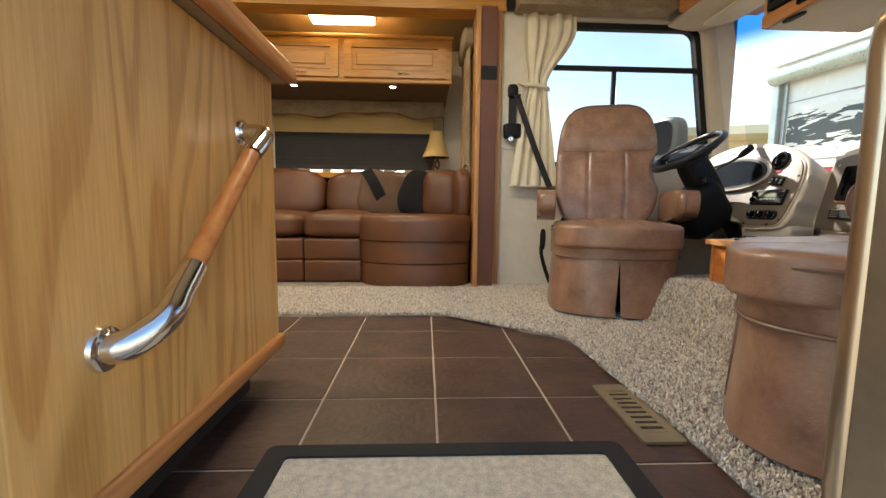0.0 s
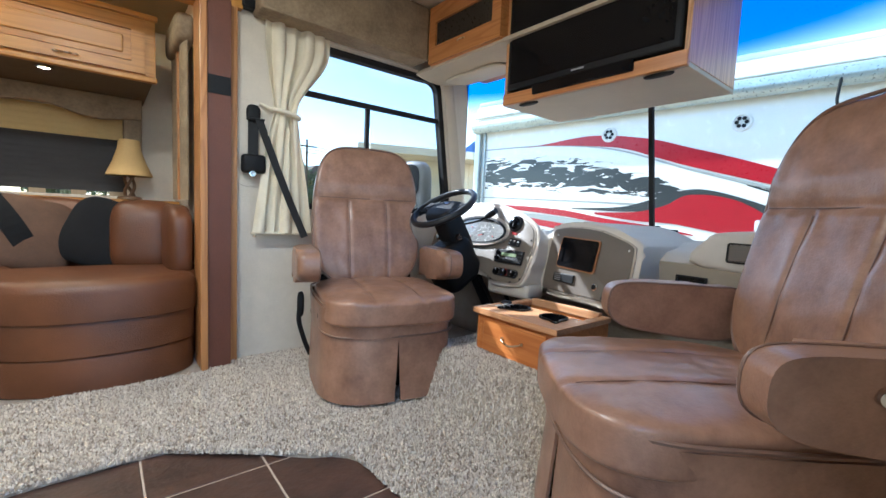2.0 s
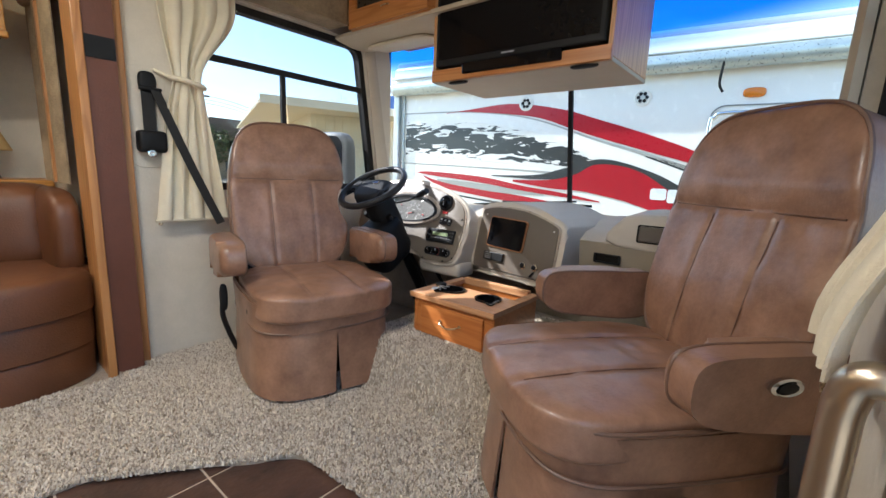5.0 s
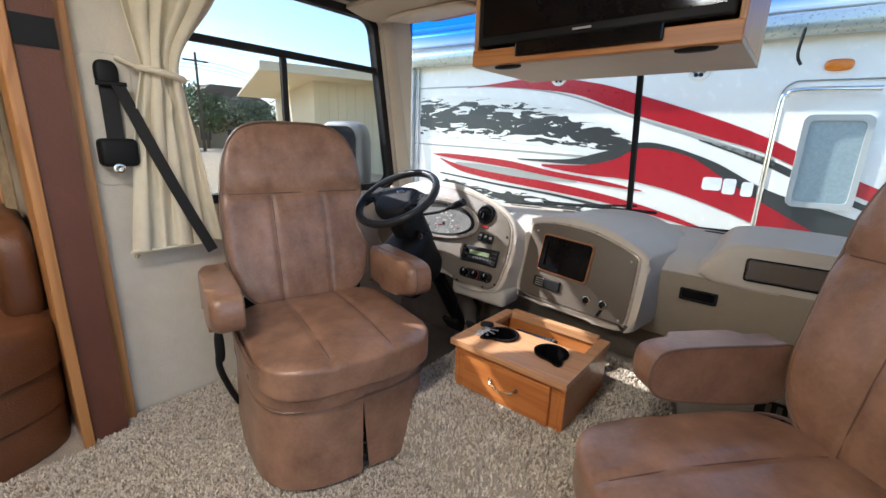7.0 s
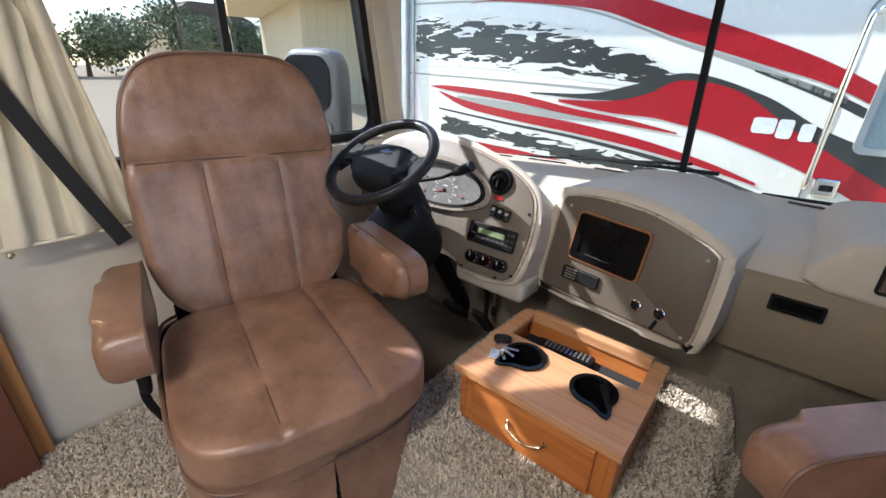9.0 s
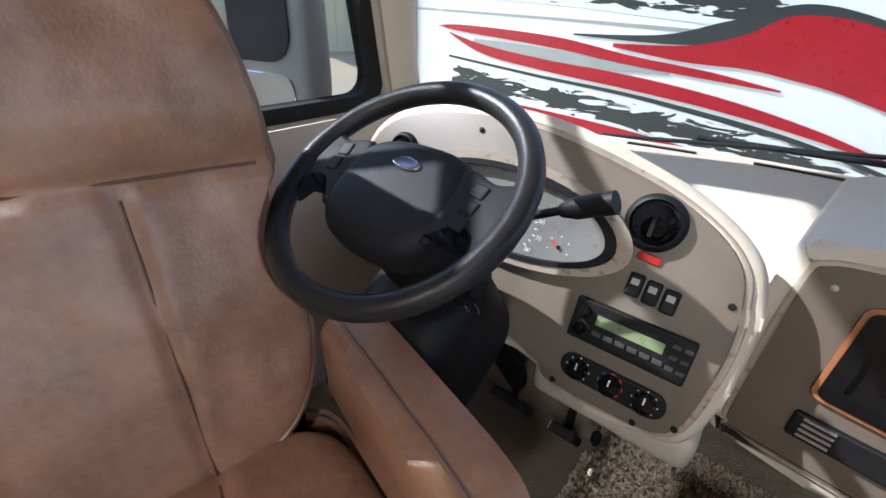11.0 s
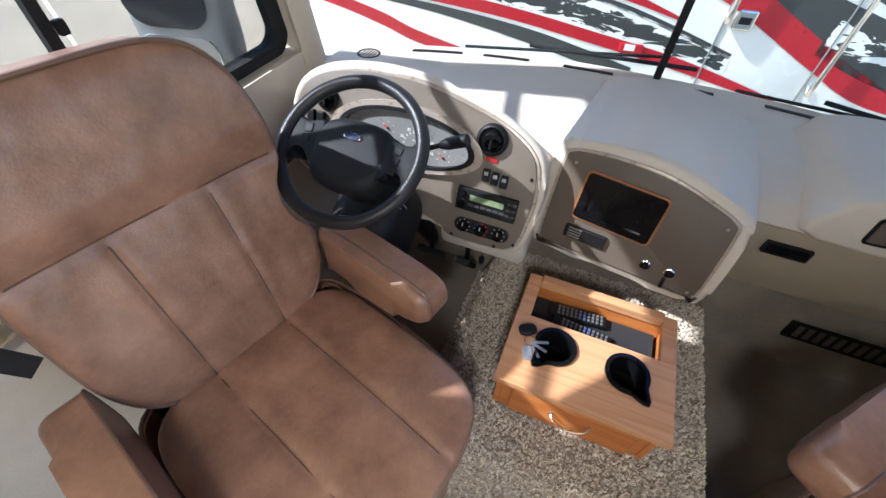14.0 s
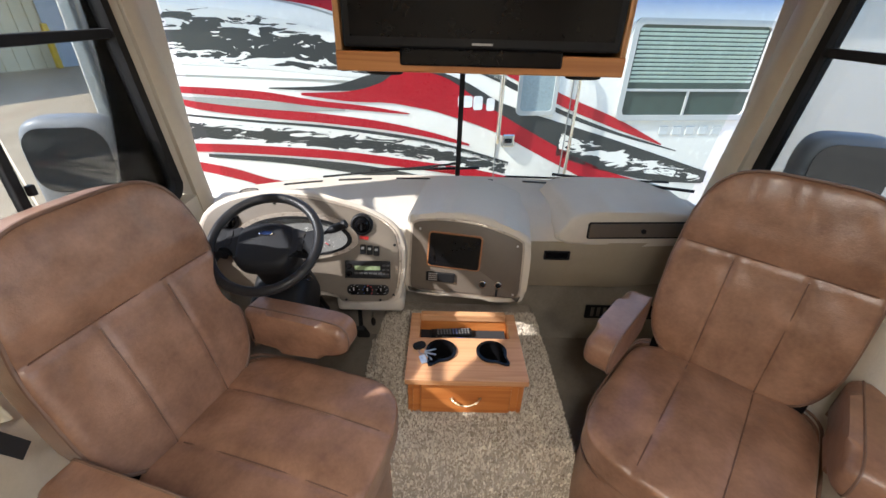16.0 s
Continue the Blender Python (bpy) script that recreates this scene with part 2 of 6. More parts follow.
def tube(points, r, seg=10, closed=False):
    """A round bar along the points."""
    b = bmesh.new()
    pts = [Vector(p) for p in points]
    rings, n = [], len(pts)
    prev = None
    for i, p in enumerate(pts):
        a = pts[i - 1] if (i > 0 or closed) else p
        c = pts[(i + 1) % n] if (i < n - 1 or closed) else p
        d = (c - a).normalized()
        if prev is None:
            s = d.orthogonal().normalized()
        else:
            s = (prev - d * prev.dot(d)).normalized()
        prev = s
        t = d.cross(s)
        rr = r(i / (n - 1)) if callable(r) else r
        rings.append([b.verts.new(p + rr * (math.cos(2 * math.pi * k / seg) * s + math.sin(2 * math.pi * k / seg) * t)) for k in range(seg)])
    for i in range(n if closed else n - 1):
        r0, r1 = rings[i], rings[(i + 1) % n]
        for k in range(seg):
            b.faces.new((r0[k], r0[(k + 1) % seg], r1[(k + 1) % seg], r1[k]))
    if not closed:
        b.faces.new(rings[0][::-1]), b.faces.new(rings[-1])
    return b


def spline(pts, n=8, closed=False):
    """A smooth curve through the points."""
    p = [Vector(q) for q in pts]
    out, m = [], len(p)
    for i in range(m if closed else m - 1):
        if closed:
            a, b, c, d = p[i - 1], p[i], p[(i + 1) % m], p[(i + 2) % m]
        else:
            a, b, c, d = p[max(0, i - 1)], p[i], p[i + 1], p[min(m - 1, i + 2)]
        for k in range(n):
            t = k / n
            out.append(0.5 * (2 * b + (c - a) * t + (2 * a - 5 * b + 4 * c - d) * t * t + (3 * b - a - 3 * c + d) * t ** 3))
    if not closed:
        out.append(p[-1])
    return out


def slab(outline, depth, r=0.0, m=None, seg=2):
    """A flat outline (x, y) raised to depth, its upper rim rounded by r."""
    b = bmesh.new()
    low = [b.verts.new((q[0], q[1], 0)) for q in outline]
    f = b.faces.new(low)
    ext = bmesh.ops.extrude_face_region(b, geom=[f])
    top = [g for g in ext["geom"] if isinstance(g, bmesh.types.BMVert)]
    for v in top:
        v.co.z = depth
    if r:
        ts = set(top)
        rim = [e for e in b.edges if e.verts[0] in ts and e.verts[1] in ts]
        bmesh.ops.bevel(b, geom=rim, offset=r, segments=seg, profile=0.5, affect="EDGES")
    if m is not None:
        b.transform(m)
    return b


def lathe(profile, seg=24, m=None):
    """A turned shape about z from (radius, height) pairs."""
    b = bmesh.new()
    rings = []
    for r, z in profile:
        rings.append([b.verts.new((max(r, 1e-4) * math.cos(2 * math.pi * k / seg), max(r, 1e-4) * math.sin(2 * math.pi * k / seg), z)) for k in range(seg)])
    for r0, r1 in zip(rings, rings[1:]):
        for k in range(seg):
            b.faces.new((r0[k], r0[(k + 1) % seg], r1[(k + 1) % seg], r1[k]))
    b.faces.new(rings[0][::-1]), b.faces.new(rings[-1])
    if m is not None:
        b.transform(m)
    return b


def sheet(fn, nu, nv, thick=0.0):
    """A surface from fn(u, v), u and v from 0 to 1, given thickness along its normal."""
    b = bmesh.new()
    g = [[b.verts.new(fn(i / nu, j / nv)) for j in range(nv + 1)] for i in range(nu + 1)]
    for i in range(nu):
        for j in range(nv):
            b.faces.new((g[i][j], g[i + 1][j], g[i + 1][j + 1], g[i][j + 1]))
    if thick:
        b.normal_update()
        bmesh.ops.solidify(b, geom=b.faces[:], thickness=thick)
    return b


def rrect(w, h, r, n=5):
    """A rounded rectangle about the origin."""
    out = []
    for cx, cy, a0 in ((w / 2 - r, h / 2 - r, 0), (-w / 2 + r, h / 2 - r, 90), (-w / 2 + r, -h / 2 + r, 180), (w / 2 - r, -h / 2 + r, 270)):
        for k in range(n + 1):
            a = radians(a0 + 90 * k / n)
            out.append((cx + r * math.cos(a), cy + r * math.sin(a)))
    return out


def ring(outer, inner, depth, m=None):
    """A flat frame between two outlines with the same count of points."""
    b = bmesh.new()
    n = len(outer)
    o0, i0 = [b.verts.new((*q, 0)) for q in outer], [b.verts.new((*q, 0)) for q in inner]
    o1, i1 = [b.verts.new((*q, depth)) for q in outer], [b.verts.new((*q, depth)) for q in inner]
    for k in range(n):
        j = (k + 1) % n
        b.faces.new((o0[k], o0[j], o1[j], o1[k])), b.faces.new((i0[j], i0[k], i1[k], i1[j]))
        b.faces.new((o1[k], o1[j], i1[j], i1[k])), b.faces.new((o0[j], o0[k], i0[k], i0[j]))
    if m is not None:
        b.transform(m)
    return b


def basis(origin, xa, ya):
    """A pose with the given origin and x and y axes."""
    xa = Vector(xa).normalized()
    za = xa.cross(Vector(ya)).normalized()
    ya = za.cross(xa)
    return Matrix(((xa.x, ya.x, za.x, origin[0]), (xa.y, ya.y, za.y, origin[1]), (xa.z, ya.z, za.z, origin[2]), (0, 0, 0, 1)))

# ---- the coach shell ----
YD, YP = 2.62, 0.32          # inner faces of the driver's and the door side's walls
YM = (YD + YP) / 2
ROOF = 2.0
GROUND = -0.92


def structure(name, bm, material, label, category, smooth=False):
    return tagged(part(name, bm, material, None, "", smooth), label, category, kind="structure")


structure("floor", box(-2.2, 2.35, YP - 0.1, YD + 0.1, -0.12, -0.012), CARPET_DARK, "plywood coach floor under the carpet", "floor")
structure("ground", box(-60, 80, -60, 90, GROUND - 0.2, GROUND), mat("yard_concrete", (0.50, 0.395, 0.26), 0.9, 0.12, 0.6, bump=0.3, bscale=30), "pale tan concrete and gravel yard", "ground")


def ws_x(y, z):
    u = abs(y - YM) / 1.15
    return 2.46 - 0.27 * u ** 2.6 - 0.20 * (z - 0.71)


def window_front(z):
    """x of the raked front edge of the cab's side windows."""
    return 1.93 - 0.155 * (z - 0.85)


def raked(bm):
    """Leans the front end of a side window's part along the raked edge."""
    for v in bm.verts:
        v.co.x = 0.74 + (v.co.x - 0.74) * (window_front(v.co.z) - 0.74) / 1.09
    return bm


def front_wall(y0, y1):
    """The strip of side wall ahead of a cab window."""
    b = box(1.83, 2.02, y0, y1, 0.78, 1.68)
    for v in b.verts:
        if v.co.x < 1.9:
            v.co.x = window_front(v.co.z)
    return b


# driver's side wall with its window
wd = box(0.48, 0.74, YD, YD + 0.1, 0, ROOF)
box(0.74, 2.02, YD, YD + 0.1, 0, 0.78, bm=wd)
box(0.74, 2.02, YD, YD + 0.1, 1.68, ROOF, bm=wd)
join(wd, front_wall(YD, YD + 0.1))
structure("wall_driver_side", wd, WALLPAPER, "off-white textured wallpaper side wall beside the driver", "wall")
wp = box(0.53, 0.74, YP - 0.1, YP, 0, ROOF)
box(0.74, 2.02, YP - 0.1, YP, 0, 0.78, bm=wp)
box(0.74, 2.02, YP - 0.1, YP, 1.68, ROOF, bm=wp)
join(wp, front_wall(YP - 0.1, YP))
box(-2.2, -0.40, YP - 0.1, YP, 0, ROOF, bm=wp)
box(-0.40, 0.53, YP - 0.1, YP, 1.93, ROOF, bm=wp)
structure("wall_door_side", wp, WALLPAPER, "off-white wallpaper side wall with the entry door opening", "wall")
wb = box(-2.3, -2.2, YP - 0.1, 3.8, 0, ROOF)
structure("wall_rear", wb, WALLPAPER, "plain off-white wall closing the coach behind", "wall")
structure("ceiling", box(-2.3, 2.1, YP - 0.1, YD + 0.1, ROOF, ROOF + 0.06), CEILING, "padded cream vinyl ceiling", "ceiling")
# slide-out room
ws_ = box(-2.2, 0.47, 3.74, 3.8, 0, 0.80)
box(-2.2, 0.47, 3.74, 3.8, 1.19, ROOF, bm=ws_)
box(-2.2, -1.25, 3.74, 3.8, 0.80, 1.19, bm=ws_)
box(0.14, 0.47, 3.74, 3.8, 0.80, 1.19, bm=ws_)
box(0.41, 0.47, YD, 3.74, 0, ROOF, bm=ws_)
structure("wall_slide_out", ws_, WALLPAPER, "off-white wallpaper walls of the slide-out room", "wall")
# the alcove's dim ceiling is painted by a darker colour than ceiling_vinyl
structure("ceiling_slide_out", box(-2.2, 0.47, YD, 3.8, 1.86, 1.92), mat("dim_slide_ceiling", (0.30, 0.24, 0.15), 0.8, 0.06, 10), "vinyl ceiling of the slide-out room, its dimness put into the tan colour", "ceiling")
structure("wall_slide_header", box(-2.2, 0.55, YD - 0.04, YD + 0.1, 1.70, ROOF), OAK_X, "oak header beam over the slide-out opening", "beam")
structure("floor_slide_out", box(-2.2, 0.47, YD + 0.1, 3.8, -0.12, -0.012), CARPET_DARK, "floor of the slide-out room", "floor")

# front cap
cap = sheet(lambda u, v: (ws_x(YP - 0.1 + u * (YD - YP + 0.2), 0.68) + 0.03, YP - 0.1 + u * (YD - YP + 0.2), -0.3 + 0.98 * v), 24, 2, 0.05)
structure("wall_front", cap, mat("front_cap", (0.7, 0.68, 0.62), 0.4, 0.05), "moulded front cap under the windshield", "wall")
top = sheet(lambda u, v: (ws_x(YP - 0.1 + u * (YD - YP + 0.2), 1.80 + 0.25 * v), YP - 0.1 + u * (YD - YP + 0.2), 1.80 + 0.25 * v), 24, 2, 0.05)
structure("wall_front_header", top, BEIGE, "beige header above the windshield", "wall")
wsg = tagged(part("windshield", sheet(lambda u, v: (ws_x(YP + u * (YD - YP), 0.69 + 1.13 * v), YP + u * (YD - YP), 0.69 + 1.13 * v), 28, 8), WINDSHIELD, None, "", True), "curved clear two-piece windshield of the coach", "windshield", kind="structure")
wsg.visible_shadow = False
part("divider_post", sheet(lambda u, v: (ws_x(YM, 0.69 + 1.13 * v) - 0.012, YM - 0.012 + 0.024 * u, 0.69 + 1.13 * v), 1, 8, 0.02), RUBBER, wsg, "black rubber centre divider")


def smooth01(t):
    t = max(0.0, min(1.0, t))
    return t * t * (3 - 2 * t)


def hump(x, y):
    """Height of the carpeted engine cover between the seats."""
    wob = 0.012 * noise.noise(Vector((x * 5, y * 5, 0)))
    return max(0.0, 0.205 + wob) * smooth01((x - 1.02) / 0.13) * smooth01((y - 1.015) / 0.085) * smooth01((1.885 - y) / 0.085)


# floor coverings
edge = [(q.x, q.y) for q in spline([(0.668, 0.33, 0), (0.668, 0.80, 0), (0.652, 1.20, 0), (0.632, 1.50, 0), (0.50, 1.62, 0), (0.36, 1.74, 0), (0.20, 1.86, 0), (0.05, 1.885, 0), (-0.6, 1.875, 0), (-2.19, 1.875, 0)], 6)]
edge = [(x + 0.006 * noise.noise(Vector((x * 30, y * 30, 2))), y + 0.006 * noise.noise(Vector((x * 30, y * 30, 7)))) for x, y in edge]
carpet = structure("carpet_floor", slab([(-2.19, 3.7), (0.40, 3.7), (0.40, 2.61), (1.30, 2.61), (1.30, 1.0), (1.12, 1.0), (1.12, 0.33)] + edge, 0.016, m=pose(0, 0, -0.002)), CARPET, "cream and beige shag carpet over the cab floor", "carpet")
structure("footwell_floor", slab([(1.121, 0.33), (1.121, 0.999), (1.301, 0.999), (1.301, 2.61), (2.14, 2.61), (2.14, 0.33)], 0.012, m=pose(0, 0, -0.004)), CARPET_DARK, "worn dark beige footwell carpet", "carpet")
structure("footwell_front_wall", sheet(lambda u, v: (1.965 + 0.05 * v, 0.33 + 2.28 * u, 0.0 + 0.66 * v), 6, 4, 0.03), CARPET_DARK, "dark beige carpeted firewall of the footwell", "wall")
hm = tagged(part("engine_cover", sheet(lambda u, v: (0.98 + 1.06 * u, 0.995 + 0.91 * v, 0.004 + hump(0.98 + 1.06 * u, 0.995 + 0.91 * v)), 60, 60), CARPET, None, "", True), "raised engine cover hump wrapped in cream carpet", "engine cover")
grout = structure("tile_floor", box(-2.19, 0.70, YP - 0.0, 1.93, -0.011, -0.0025), GROUT, "dark slate-look tile floor with pale grout lines", "floor")


def pile(name, n, inside, height, label, spread=0.0049, tall=0.0125, seed=3, mats=CARPET):
    """Carpet tufts: short twisted spikes standing on a height function."""
    rnd = np.random.RandomState(seed)
    vs, fs = [], []
    k = 0
    while k < n:
        x, y = rnd.uniform(-1.05, 1.90), rnd.uniform(0.36, 2.60)
        if not inside(x, y):
            continue
        z = height(x, y)
        a, r, h = rnd.uniform(0, 6.28), rnd.uniform(0.6, 1.2) * spread, rnd.uniform(0.6, 1.3) * tall
        lx, ly = rnd.uniform(-0.008, 0.008, 2)
        i = len(vs)
        for j in range(3):
            vs.append((x + r * math.cos(a + 2.09 * j), y + r * math.sin(a + 2.09 * j), z - 0.003))
        for j in range(3):
            vs.append((x + lx * 0.6 + 0.8 * r * math.cos(a + 0.7 + 2.09 * j), y + ly * 0.6 + 0.8 * r * math.sin(a + 0.7 + 2.09 * j), z + 0.6 * h))
        vs.append((x + lx, y + ly, z + h))
        for j in range(3):
            q = (j + 1) % 3
            fs.append((i + j, i + q, i + 3 + q, i + 3 + j))
            fs.append((i + 3 + j, i + 3 + q, i + 6))
        k += 1
    me = bpy.data.meshes.new(name)
    me.from_pydata(vs, [], fs)
    me.materials.append(mats)
    return tagged(new(name, me), label, "carpet pile", kind="stuff")


def tile_side(x, y):
    """True where the carpet, not the tile, covers the floor."""
    if y > 1.876:
        return True
    if x > 0.662 - 0.034 * max(0.0, min(1.0, (y - 0.8) / 0.7)):
        return True
    return y > 1.50 and x > 0.10 and (x - 0.10) / 0.53 + (y - 1.50) / 0.385 > 1.06 and x > 0.10


PILE = bpy.data.materials.new("carpet_tufts")
PILE.use_nodes = True
pn, pl = PILE.node_tree.nodes, PILE.node_tree.links
gi, cr = pn.new("ShaderNodeNewGeometry"), pn.new("ShaderNodeValToRGB")
cr.color_ramp.elements[0].color, cr.color_ramp.elements[1].color = (0.33, 0.27, 0.21, 1), (0.80, 0.725, 0.615, 1)
mid = cr.color_ramp.elements.new(0.35)
mid.color = (0.59, 0.515, 0.42, 1)
pl.new(gi.outputs["Random Per Island"], cr.inputs[0]), pl.new(cr.outputs[0], pn["Principled BSDF"].inputs["Base Color"])
pn["Principled BSDF"].inputs["Roughness"].default_value = 0.95
pile("carpet_pile", 110000, lambda x, y: tile_side(x, y) and (x < 1.12 or (x < 1.3 and y > 1.02) or (1.01 < y < 1.89 and x < 1.88)) and not (x < 0.40 and y > 2.5), lambda x, y: max(0.013, 0.004 + hump(x, y)), "cream shag carpet tufts on floor and engine cover", mats=PILE)

# entry: step well, mat, floor register
structure("entry_step", box(-0.40, 0.50, YP - 0.12, 0.44, -0.30, -0.22, 0.01), RUBBER, "black ribbed entry step inside the door", "step")
structure("entry_riser", box(-0.40, 0.50, 0.425, 0.44, -0.22, -0.012), BEIGE, "beige riser of the entry step", "step")
matt = thing("door_mat", "rectangular door mat with black rubber border and cream carpet inset", "door mat", pose(0.115, 0.615, 0.0))
part("border", ring(rrect(0.75, 0.345, 0.02), rrect(0.66, 0.265, 0.01), 0.016), RUBBER, matt, "black rubber border", at=pose(0, 0, 0.001))
part("inset", box(-0.335, 0.335, -0.137, 0.137, 0.001, 0.012, 0.003), mat("mat_carpet", (0.70, 0.62, 0.49), 0.95, 0.25, 60, bump=1.0, bscale=260), matt, "cream carpet inset")
reg = thing("floor_register", "brass-toned metal floor heat register set in the tile", "floor vent", pose(0.607, 0.945, 0.001))
part("frame", ring(rrect(0.10, 0.30, 0.008), rrect(0.055, 0.22, 0.004), 0.007), mat("register_brass", (0.30, 0.235, 0.14), 0.45, metal=0.5), reg)
part("backing", box(-0.03, 0.03, -0.115, 0.115, 0.0, 0.002), BLACK, reg)
for k in range(9):
    part("louvre", box(-0.0275, 0.0275, -0.10 + k * 0.025 - 0.007, -0.10 + k * 0.025 + 0.007, 0.002, 0.006), MATS["register_brass"], reg)

# window frames, both sides
def cab_window(name, y, out, label):
    w = thing(name, label, "window", kind="structure")
    x0, x1, z0, z1 = 0.74, 1.83, 0.78, 1.68
    m = basis(((x0 + x1) / 2, y, (z0 + z1) / 2), (1, 0, 0), (0, 0, 1))
    yy = 0.03 * out
    part("frame", raked(ring(rrect(x1 - x0 + 0.01, z1 - z0 + 0.01, 0.09, 8), rrect(x1 - x0 - 0.07, z1 - z0 - 0.07, 0.06, 8), 0.05, m=m @ pose(0, 0, -0.025))), RUBBER, w, "black rubber-sealed frame", at=pose(0, yy, 0))
    part("rail", raked(box(x0 + 0.03, x1 - 0.03, y + yy - 0.014, y + yy + 0.014, 1.395, 1.425, 0.004)), RUBBER, w, "black horizontal rail")
    part("mullion", box(1.262, 1.288, y + yy - 0.012, y + yy + 0.012, 0.81, 1.395, 0.003), RUBBER, w, "black upright between the sliding panes")
    part("latch", box(1.285, 1.305, y + yy - 0.03, y + yy - 0.012, 1.04, 1.07, 0.004), BLACK, w)
    for a, b, c, d in ((x0 + 0.02, x1 - 0.02, 1.42, z1 - 0.02), (x0 + 0.02, 1.27, z0 + 0.02, 1.40), (1.28, x1 - 0.02, z0 + 0.02, 1.40)):
        p = part("pane", raked(box(a, b, y + yy - 0.002, y + yy + 0.002, c, d)), glass("side_glass", (0.70, 0.71, 0.70)), w)
        p.visible_shadow = False
    return w


cab_window("window_driver", YD + 0.04, 1, "black-framed sliding side window beside the driver")
cab_window("window_passenger", YP - 0.04, -1, "black-framed sliding side window beside the passenger")


# front pillars
def pillar(name, y, s):
    def fn(u, v):
        z = 0.66 + 1.16 * v
        xa, xb = window_front(z) - 0.015, ws_x(YP, z) - 0.07
        return (xa + (xb - xa) * u, y - s * (0.006 + 0.022 * math.sin(math.pi * u) ** 0.6) + s * 0.07 * u * u, z)
    return structure(name, sheet(fn, 8, 10, 0.03), PILLAR, "beige vinyl-covered windshield pillar", "pillar", True)


pillar("pillar_driver_side", YD, 1)
pillar("pillar_passenger_side", YP, -1)

# ---- captain chairs ----
def groove(d, width=0.007):
    return math.exp(-(d / width) ** 2)


def back_face(x, h):
    """How far the front face of the backrest lies behind its flat plane."""
    return -0.012 * (abs(x) / 0.2725) ** 4 - 0.012 * math.sin(min(1, h / 0.40) * math.pi) * (1 - (x / 0.28) ** 2) - 0.014 * smooth01((h - 0.44) / 0.08)


def cushion_top(x, y):
    return 0.055 + 0.020 * (1 - (x / 0.2825) ** 2) * (1 - (y / 0.2825) ** 2)


def back_bm():
    """The backrest: upright, face towards -y, foot at z = 0."""
    W, T, H = 0.545, 0.125, 0.71
    b = soft_box(W, T, H, 4.2, 92, flat="y")
    for v in b.verts:
        x, y, z = v.co
        h = z + H / 2
        t = h / H
        v.co.x = x * (1.0 - 0.10 * max(0, t - 0.55) / 0.45 - 0.05 * max(0, 0.25 - t) / 0.25)
        if y < -T * 0.2:
            d = 0.0
            if h < 0.435:
                d += 0.0055 * max(groove(x - 0.098, 0.011), groove(x + 0.098, 0.011)) * smooth01((0.442 - h) / 0.02)
                d -= 0.0025 * max(groove(x - 0.098, 0.03), groove(x + 0.098, 0.03)) * smooth01((0.44 - h) / 0.06)
            d += 0.006 * groove(h - 0.44, 0.012)
            d += 0.012 * (abs(x) / (W / 2)) ** 4 * -1
            v.co.y += d - 0.012 * math.sin(min(1, h / 0.40) * math.pi) * (1 - (x / 0.28) ** 2) - 0.014 * smooth01((h - 0.44) / 0.08) + 0.004 * noise.noise(Vector((x * 9, h * 9, 1))) + 0.0022 * noise.noise(Vector((x * 26, h * 17, 4)))
        v.co.z = h
    return b


def cushion_bm():
    b = soft_box(0.565, 0.565, 0.11, 5.0, 84, 0.020, flat="z")
    for v in b.verts:
        x, y, z = v.co
        if y < 0:
            v.co.y = y * (1.0 + 0.10 * (1 - (x / 0.285) ** 2))
        if z > 0.03:
            d = 0.005 * max(groove(x - 0.10, 0.013), groove(x + 0.10, 0.013)) 
            v.co.z -= d + 0.004 * noise.noise(Vector((x * 8, y * 8, 3))) + 0.002 * noise.noise(Vector((x * 24, y * 24, 6)))
    return b


def skirt_path(t, grow):
    """Half of the seat's plan outline, from the front slit (t = 0) round to the back (t = 1)."""
    pts = [(0.0, -0.36), (0.12, -0.352), (0.22, -0.32), (0.272, -0.24), (0.282, -0.10), (0.282, 0.05), (0.27, 0.19), (0.20, 0.235), (0.10, 0.245), (0.0, 0.247)]
    s = spline([(x * grow, y * grow, 0) for x, y in pts], 6)
    k = min(len(s) - 1, t * (len(s) - 1))
    i = min(int(k), len(s) - 2)
    return s[i].lerp(s[i + 1], k - i)


def skirt_bm(side, z0, z1, g0, g1, slit):
    def fn(u, v):
        p = skirt_path(u, g0 + (g1 - g0) * v)
        gap = slit * (1 - v) * max(0, 1 - u * 9)
        w = 0.006 * math.sin(u * 16) * (1 - v)
        return (side * (p.x + gap + w * 0.5), p.y - w, z0 + (z1 - z0) * v)
    return sheet(fn, 42, 8, 0.008)


ARM = [(-0.225, 0.015), (-0.225, 0.135), (-0.15, 0.147), (0.0, 0.150), (0.10, 0.148), (0.145, 0.132), (0.158, 0.09), (0.148, 0.045), (0.10, 0.016), (0.0, 0.0), (-0.12, -0.012), (-0.20, -0.008)]


